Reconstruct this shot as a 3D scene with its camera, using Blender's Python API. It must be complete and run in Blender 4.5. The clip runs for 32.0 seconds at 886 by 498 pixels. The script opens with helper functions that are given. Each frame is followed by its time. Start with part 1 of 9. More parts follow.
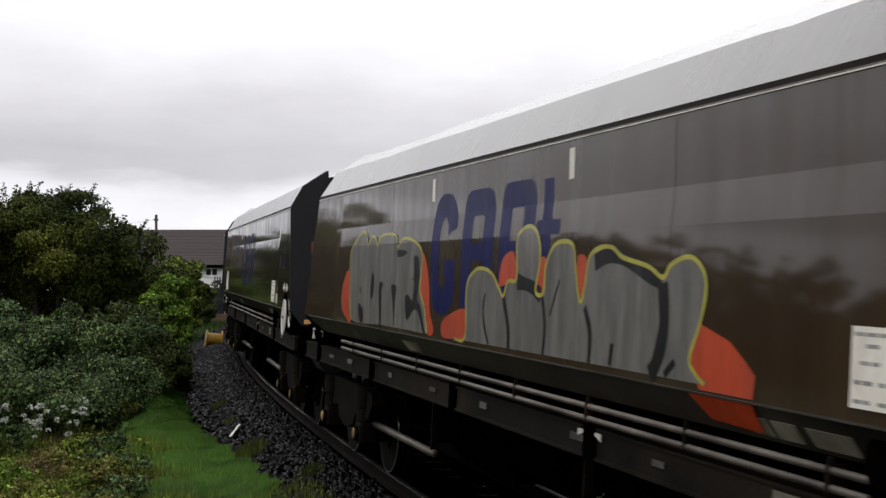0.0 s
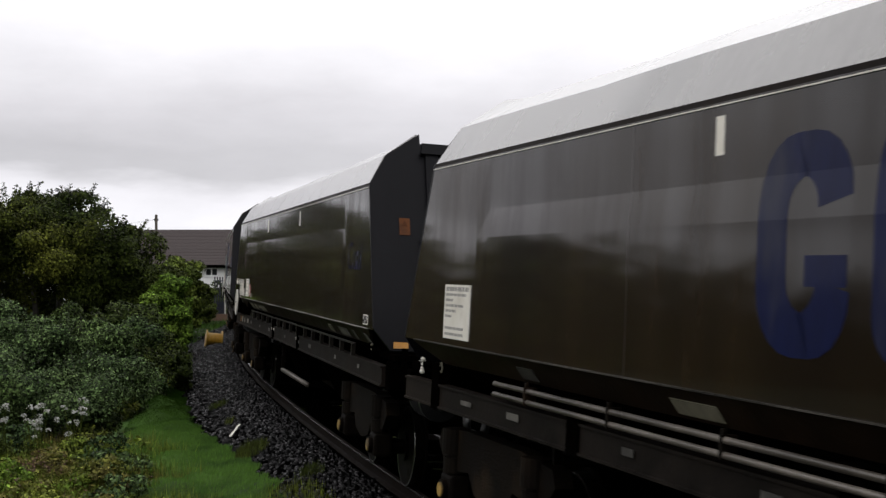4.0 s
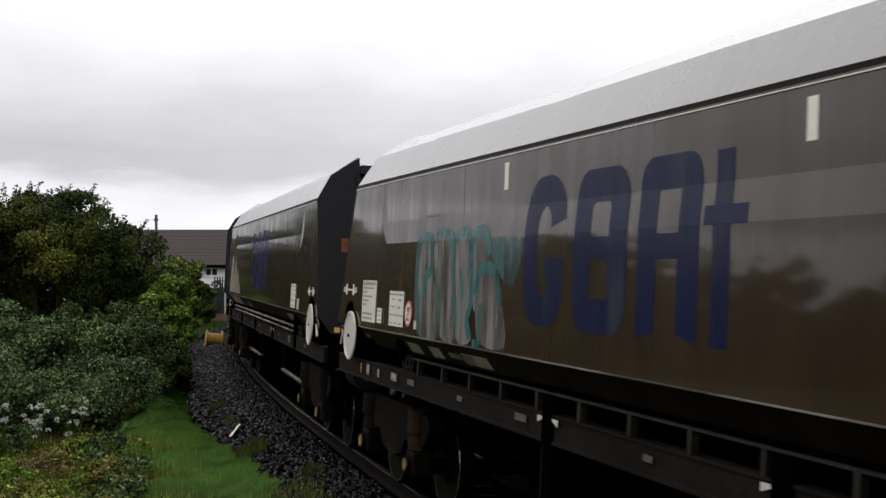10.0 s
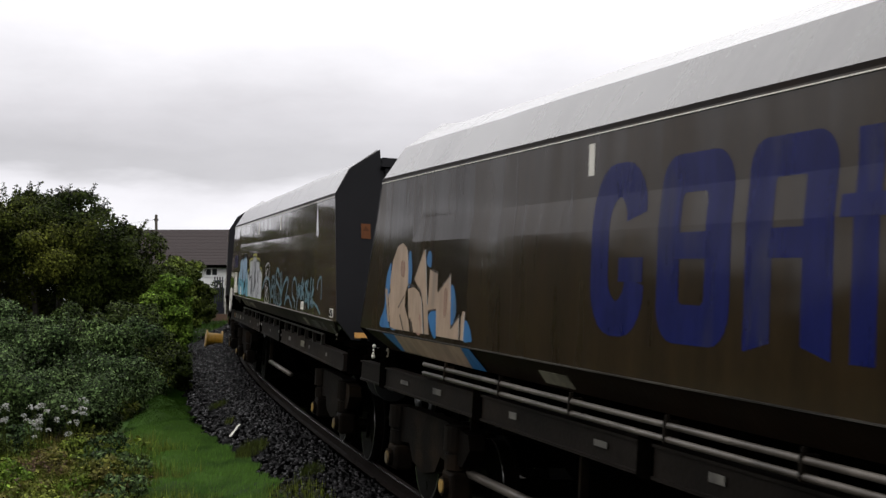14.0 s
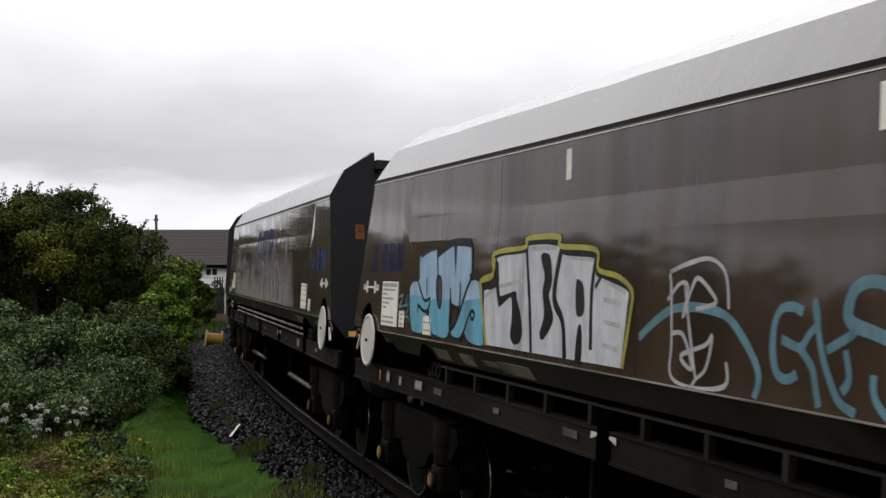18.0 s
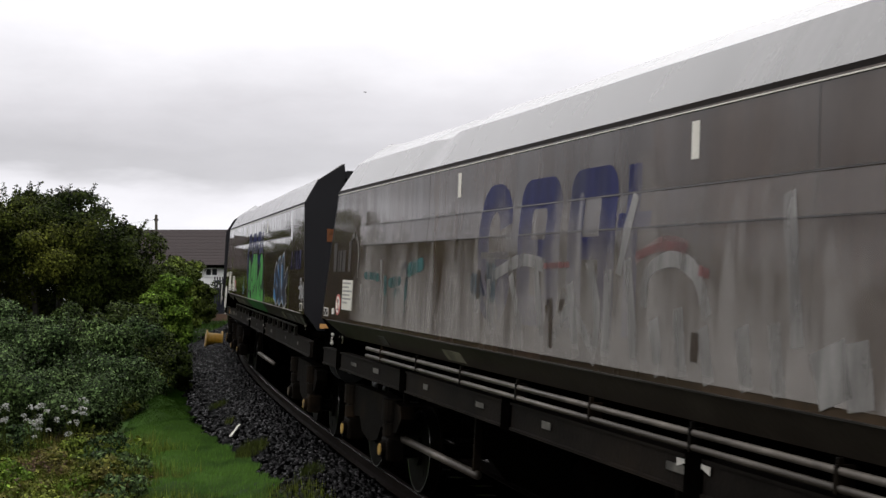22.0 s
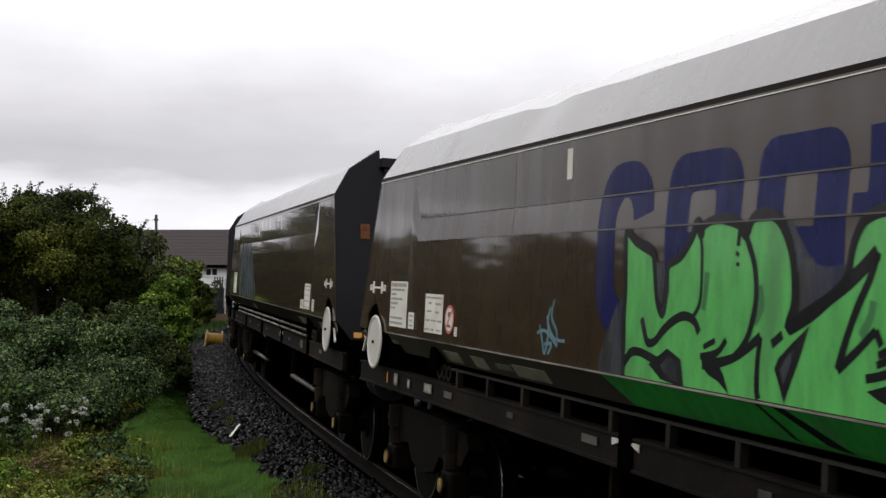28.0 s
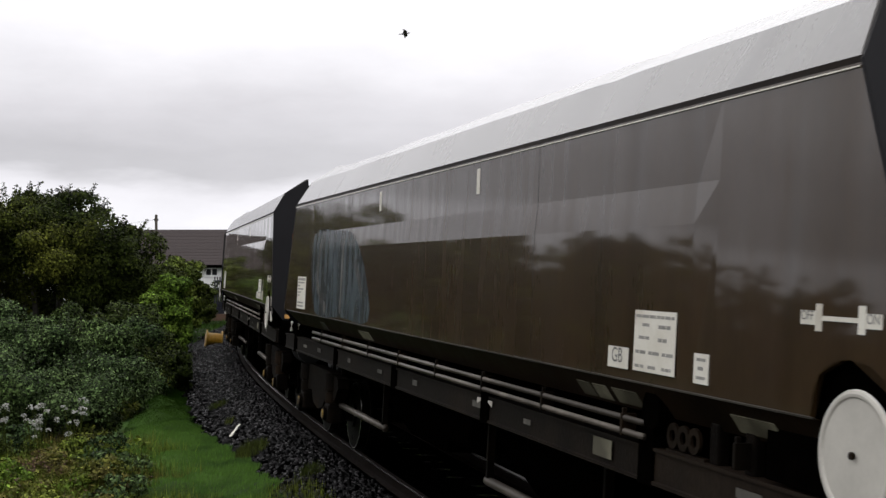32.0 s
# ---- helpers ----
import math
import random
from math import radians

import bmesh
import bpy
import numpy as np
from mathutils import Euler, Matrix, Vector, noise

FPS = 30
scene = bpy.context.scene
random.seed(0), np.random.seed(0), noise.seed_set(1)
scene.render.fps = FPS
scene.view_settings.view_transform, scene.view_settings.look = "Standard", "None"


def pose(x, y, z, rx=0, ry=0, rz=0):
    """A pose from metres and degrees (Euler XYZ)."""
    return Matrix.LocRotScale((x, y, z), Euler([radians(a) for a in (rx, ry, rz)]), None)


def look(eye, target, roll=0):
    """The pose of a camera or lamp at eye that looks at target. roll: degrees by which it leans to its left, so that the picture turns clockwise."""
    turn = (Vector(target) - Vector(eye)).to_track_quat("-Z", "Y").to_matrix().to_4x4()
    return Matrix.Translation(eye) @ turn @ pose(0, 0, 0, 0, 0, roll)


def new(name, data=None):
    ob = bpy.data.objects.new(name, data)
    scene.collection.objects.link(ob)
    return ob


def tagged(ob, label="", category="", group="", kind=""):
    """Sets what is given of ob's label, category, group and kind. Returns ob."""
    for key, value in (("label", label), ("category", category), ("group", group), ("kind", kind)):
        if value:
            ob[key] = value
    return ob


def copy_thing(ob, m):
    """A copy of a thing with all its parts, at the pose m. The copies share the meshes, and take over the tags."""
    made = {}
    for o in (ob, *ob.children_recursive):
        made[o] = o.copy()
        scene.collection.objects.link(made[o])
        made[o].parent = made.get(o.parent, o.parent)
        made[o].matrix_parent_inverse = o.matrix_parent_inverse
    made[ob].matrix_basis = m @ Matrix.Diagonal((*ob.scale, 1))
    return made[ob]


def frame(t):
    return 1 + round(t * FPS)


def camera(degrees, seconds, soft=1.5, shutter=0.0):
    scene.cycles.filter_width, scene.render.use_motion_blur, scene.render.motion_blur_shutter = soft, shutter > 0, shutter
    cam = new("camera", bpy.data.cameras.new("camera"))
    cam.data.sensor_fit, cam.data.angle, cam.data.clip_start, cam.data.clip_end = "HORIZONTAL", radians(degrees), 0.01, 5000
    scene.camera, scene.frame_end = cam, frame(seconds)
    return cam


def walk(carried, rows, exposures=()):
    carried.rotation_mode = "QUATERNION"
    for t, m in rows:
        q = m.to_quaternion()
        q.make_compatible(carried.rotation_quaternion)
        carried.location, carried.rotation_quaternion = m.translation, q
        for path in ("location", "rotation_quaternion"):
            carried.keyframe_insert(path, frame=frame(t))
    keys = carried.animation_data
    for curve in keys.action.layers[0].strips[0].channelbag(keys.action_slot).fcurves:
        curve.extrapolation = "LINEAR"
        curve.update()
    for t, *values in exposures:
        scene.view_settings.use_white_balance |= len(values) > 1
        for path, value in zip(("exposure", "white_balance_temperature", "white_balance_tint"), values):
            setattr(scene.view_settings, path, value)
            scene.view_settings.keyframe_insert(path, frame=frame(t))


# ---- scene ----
# ---- camera ----
cam = camera(36.68, 32.0, soft=1.4, shutter=0.2)
EYE = Vector((0.0, 0.0, 2.37))
HOLD = look(EYE, EYE + Vector((0.0, math.cos(radians(0.685)), math.sin(radians(0.685)))))
walk(cam, [(0.0, HOLD), (32.0, HOLD)])

# ---- overcast sky, weak wide sun, exposure ----
scene.view_settings.exposure = 0.0
SUN_EL, SUN_AZ = radians(48), radians(35)


def make_world():
    w = bpy.data.worlds.new("overcast_sky")
    scene.world = w
    w.use_nodes = True
    nt = w.node_tree
    nt.nodes.clear()
    n, l = nt.nodes.new, nt.links.new
    out = n("ShaderNodeOutputWorld")
    bg = n("ShaderNodeBackground")
    sky = n("ShaderNodeTexSky")
    sky.sky_type = "NISHITA"
    sky.sun_disc = False
    sky.sun_elevation, sky.sun_rotation = SUN_EL, SUN_AZ
    sky.air_density, sky.dust_density = 1.0, 3.0
    grey = n("ShaderNodeHueSaturation")
    grey.inputs["Saturation"].default_value = 0.12
    grey.inputs["Value"].default_value = 0.02
    l(sky.outputs[0], grey.inputs["Color"])
    co = n("ShaderNodeTexCoord")
    sep = n("ShaderNodeSeparateXYZ")
    l(co.outputs["Generated"], sep.inputs[0])
    # a grey stratus deck with a ragged lower edge over a bright gap
    def cloud(scale, size, detail, rough):
        mp = n("ShaderNodeMapping")
        mp.inputs["Scale"].default_value = scale
        l(co.outputs["Generated"], mp.inputs[0])
        nz = n("ShaderNodeTexNoise")
        nz.inputs["Scale"].default_value = size
        nz.inputs["Detail"].default_value = detail
        nz.inputs["Roughness"].default_value = rough
        l(mp.outputs[0], nz.inputs["Vector"])
        return nz.outputs["Fac"]

    def math_node(op, a, b, c=None):
        m = n("ShaderNodeMath")
        m.operation = op
        for i, v in enumerate((a, b, c)):
            if v is None:
                continue
            if isinstance(v, float):
                m.inputs[i].default_value = v
            else:
                l(v, m.inputs[i])
        return m.outputs[0]
    el = math_node("MULTIPLY_ADD", cloud((2.4, 2.4, 9.0), 1.7, 5.0, 0.55), 0.07, sep.outputs[2])
    ramp = n("ShaderNodeValToRGB")
    r = ramp.color_ramp
    r.elements[0].position, r.elements[0].color = 0.0, (0.55, 0.56, 0.58, 1)
    r.elements[1].position, r.elements[1].color = 1.0, (2.1, 2.09, 2.12, 1)
    for p, c in ((0.04, (0.8, 0.8, 0.845)), (0.068, (0.9, 0.893, 0.94)), (0.092, (0.86, 0.848, 0.9)), (0.105, (0.565, 0.558, 0.592)), (0.122, (0.545, 0.536, 0.57)),
                 (0.148, (0.655, 0.64, 0.68)), (0.178, (0.80, 0.785, 0.828)), (0.215, (0.95, 0.935, 0.98)), (0.3, (1.05, 1.035, 1.07)), (0.5, (1.4, 1.385, 1.42))):
        e = r.elements.new(p)
        e.color = (*c, 1)
    l(el, ramp.inputs[0])
    # billows in the deck, brighter towards the sun's side
    bil = math_node("MULTIPLY_ADD", cloud((1.6, 1.6, 4.2), 4.6, 6.0, 0.6), 0.34, 0.84)
    bil = math_node("MULTIPLY_ADD", sep.outputs[0], 0.1, bil)
    lit = n("ShaderNodeVectorMath")
    lit.operation = "SCALE"
    l(ramp.outputs[0], lit.inputs[0])
    l(bil, lit.inputs["Scale"])
    add = n("ShaderNodeMixRGB")
    add.blend_type = "ADD"
    add.inputs[0].default_value = 1.0
    l(lit.outputs[0], add.inputs[1])
    l(grey.outputs[0], add.inputs[2])
    l(add.outputs[0], bg.inputs["Color"])
    bg.inputs["Strength"].default_value = 1.0
    l(bg.outputs[0], out.inputs[0])


make_world()
sun = new("sun", bpy.data.lights.new("sun", "SUN"))
sun.data.energy, sun.data.angle, sun.data.color = 0.45, radians(25), (1.0, 0.97, 0.93)
sun.matrix_world = look((0, 0, 60), (-math.sin(SUN_AZ) * 60 / math.tan(SUN_EL), -math.cos(SUN_AZ) * 60 / math.tan(SUN_EL), 0))


# ---- materials ----
def mat(name, c1, c2, scale=6.0, rough=0.6, metal=0.0, bump=0.0, bscale=60.0, stretch=(1, 1, 1), c3=None, c3_at=0.62, rvar=0.1,
        rand=0.0, island=0.0, ipeak=0.0, spec=0.5, coords="Object", coat=0.0, fine=0.0, worn=0.0, even=False, ipow=1.0, tint=None, coat_rough=0.07, streak=0.0):
    """Two tones mixed by noise, a third tone for stains, fine grain, relief."""
    m = bpy.data.materials.new(name)
    m.use_nodes = True
    nt = m.node_tree
    n, l = nt.nodes.new, nt.links.new
    b = nt.nodes["Principled BSDF"]
    co = n("ShaderNodeTexCoord")
    info = n("ShaderNodeObjectInfo")
    shift = n("ShaderNodeVectorMath")
    shift.operation = "MULTIPLY_ADD"
    comb = n("ShaderNodeCombineXYZ")
    for i in range(3):
        l(info.outputs["Random"], comb.inputs[i])
    shift.inputs[1].default_value = (37.0, 11.0, 23.0)
    l(comb.outputs[0], shift.inputs[0])
    l(co.outputs[coords], shift.inputs[2])
    mp = n("ShaderNodeMapping")
    mp.inputs["Scale"].default_value = stretch
    l(shift.outputs[0], mp.inputs[0])
    nz = n("ShaderNodeTexNoise")
    nz.inputs["Scale"].default_value = scale
    nz.inputs["Detail"].default_value = 6.0
    nz.inputs["Roughness"].default_value = 0.6
    l(mp.outputs[0], nz.inputs["Vector"])
    rp = n("ShaderNodeMapRange")
    rp.inputs["From Min"].default_value, rp.inputs["From Max"].default_value = 0.34, 0.66
    l(nz.outputs["Fac"], rp.inputs["Value"])
    mix = n("ShaderNodeMix")
    mix.data_type = "RGBA"
    mix.inputs["A"].default_value, mix.inputs["B"].default_value = (*c1, 1), (*c2, 1)
    l(rp.outputs[0], mix.inputs["Factor"])
    col = mix.outputs["Result"]
    if c3:
        n2 = n("ShaderNodeTexNoise")
        n2.inputs["Scale"].default_value = scale * 0.31
        n2.inputs["Detail"].default_value = 4.0
        l(mp.outputs[0], n2.inputs["Vector"])
        r2 = n("ShaderNodeMapRange")
        r2.inputs["From Min"].default_value, r2.inputs["From Max"].default_value = c3_at - 0.07, c3_at + 0.07
        l(n2.outputs["Fac"], r2.inputs["Value"])
        m2 = n("ShaderNodeMix")
        m2.data_type = "RGBA"
        l(r2.outputs[0], m2.inputs["Factor"])
        l(col, m2.inputs["A"])
        m2.inputs["B"].default_value = (*c3, 1)
        col = m2.outputs["Result"]
    if fine:
        n4 = n("ShaderNodeTexNoise")
        n4.inputs["Scale"].default_value = scale * 9
        n4.inputs["Detail"].default_value = 3.0
        l(shift.outputs[0], n4.inputs["Vector"])
        r4 = n("ShaderNodeMapRange")
        r4.inputs["To Min"].default_value, r4.inputs["To Max"].default_value = 1 - fine, 1 + fine
        l(n4.outputs["Fac"], r4.inputs["Value"])
        h4 = n("ShaderNodeHueSaturation")
        l(r4.outputs[0], h4.inputs["Value"])
        l(col, h4.inputs["Color"])
        col = h4.outputs["Color"]
    if rand or island:
        hs = n("ShaderNodeHueSaturation")
        src = info.outputs["Random"]
        if island:
            src = n("ShaderNodeNewGeometry").outputs["Random Per Island"]
        r3 = n("ShaderNodeMapRange")
        amt = island or rand
        if ipow != 1.0:
            pw = n("ShaderNodeMath")
            pw.operation = "POWER"
            pw.inputs[1].default_value = ipow
            l(src, pw.inputs[0])
            src = pw.outputs[0]
        r3.inputs["To Min"].default_value, r3.inputs["To Max"].default_value = 1 - amt, 1 + (ipeak or amt)
        l(src, r3.inputs["Value"])
        l(r3.outputs[0], hs.inputs["Value"])
        l(col, hs.inputs["Color"])
        col = hs.outputs["Color"]
    if streak:
        # rain-washed streaks: dirt takes the gloss away and dulls the paint
        sm = n("ShaderNodeMapping")
        sm.inputs["Scale"].default_value = (2.0, 1.0, 0.3)
        l(shift.outputs[0], sm.inputs[0])
        sn = n("ShaderNodeTexNoise")
        sn.inputs["Scale"].default_value = 1.7
        sn.inputs["Detail"].default_value = 7.0
        sn.inputs["Roughness"].default_value = 0.65
        l(sm.outputs[0], sn.inputs["Vector"])
        sr = n("ShaderNodeMapRange")
        sr.inputs["From Min"].default_value, sr.inputs["From Max"].default_value = 0.36, 0.64
        sr.inputs["To Min"].default_value, sr.inputs["To Max"].default_value = coat * (1 - streak), coat
        l(sn.outputs["Fac"], sr.inputs["Value"])
        sv = n("ShaderNodeMapRange")
        sv.inputs["From Min"].default_value, sv.inputs["From Max"].default_value = 0.36, 0.64
        sv.inputs["To Min"].default_value, sv.inputs["To Max"].default_value = 1 + streak * 0.45, 1 - streak * 0.35
        l(sn.outputs["Fac"], sv.inputs["Value"])
        sh = n("ShaderNodeHueSaturation")
        l(sv.outputs[0], sh.inputs["Value"])
        l(col, sh.inputs["Color"])
        col = sh.outputs["Color"]
    l(col, b.inputs["Base Color"])
    rr = n("ShaderNodeMapRange")
    rr.inputs["To Min"].default_value, rr.inputs["To Max"].default_value = max(0.02, rough - rvar), min(1, rough + rvar)
    l(nz.outputs["Fac"], rr.inputs["Value"])
    l(rr.outputs[0], b.inputs["Roughness"])
    b.inputs["Metallic"].default_value = metal
    b.inputs["Specular IOR Level"].default_value = spec
    if streak:
        l(sr.outputs[0], b.inputs["Coat Weight"])
    else:
        b.inputs["Coat Weight"].default_value = coat
    if tint:
        b.inputs["Specular Tint"].default_value = (*tint, 1)
    b.inputs["Coat Roughness"].default_value = coat_rough
    if worn:
        # thin, streaked coverage
        ws = n("ShaderNodeMapping")
        ws.inputs["Scale"].default_value = (5.0, 1.0, 0.8)
        l(shift.outputs[0], ws.inputs[0])
        wn = n("ShaderNodeTexNoise")
        wn.inputs["Scale"].default_value = 1.5
        wn.inputs["Detail"].default_value = 5.0
        l(ws.outputs[0], wn.inputs["Vector"])
        wr = n("ShaderNodeMapRange")
        wr.inputs["From Min"].default_value, wr.inputs["From Max"].default_value = 0.36, 0.62
        wr.inputs["To Min"].default_value, wr.inputs["To Max"].default_value = 1 - worn, 1 - worn * 0.15
        l(wn.outputs["Fac"], wr.inputs["Value"])
        l(wr.outputs[0], b.inputs["Alpha"])
    if bump:
        bn = n("ShaderNodeTexNoise")
        bn.inputs["Scale"].default_value = bscale
        bn.inputs["Detail"].default_value = 4.0
        l((shift if even else mp).outputs[0], bn.inputs["Vector"])
        bp = n("ShaderNodeBump")
        bp.inputs["Strength"].default_value = bump
        bp.inputs["Distance"].default_value = 0.02
        l(bn.outputs["Fac"], bp.inputs["Height"])
        l(bp.outputs[0], b.inputs["Normal"])
    return m


def leafy(name, c1, c2, c3, island=0.3, scale=0.9, peak=1.5):
    m = mat(name, c1, c2, scale=scale, rough=0.7, c3=c3, c3_at=0.58, island=island + 0.15, ipeak=peak, ipow=2.2, spec=0.06, rvar=0.1)
    b = m.node_tree.nodes["Principled BSDF"]
    b.inputs["Subsurface Weight"].default_value = 0.0
    b.inputs["Transmission Weight"].default_value = 0.0
    return m


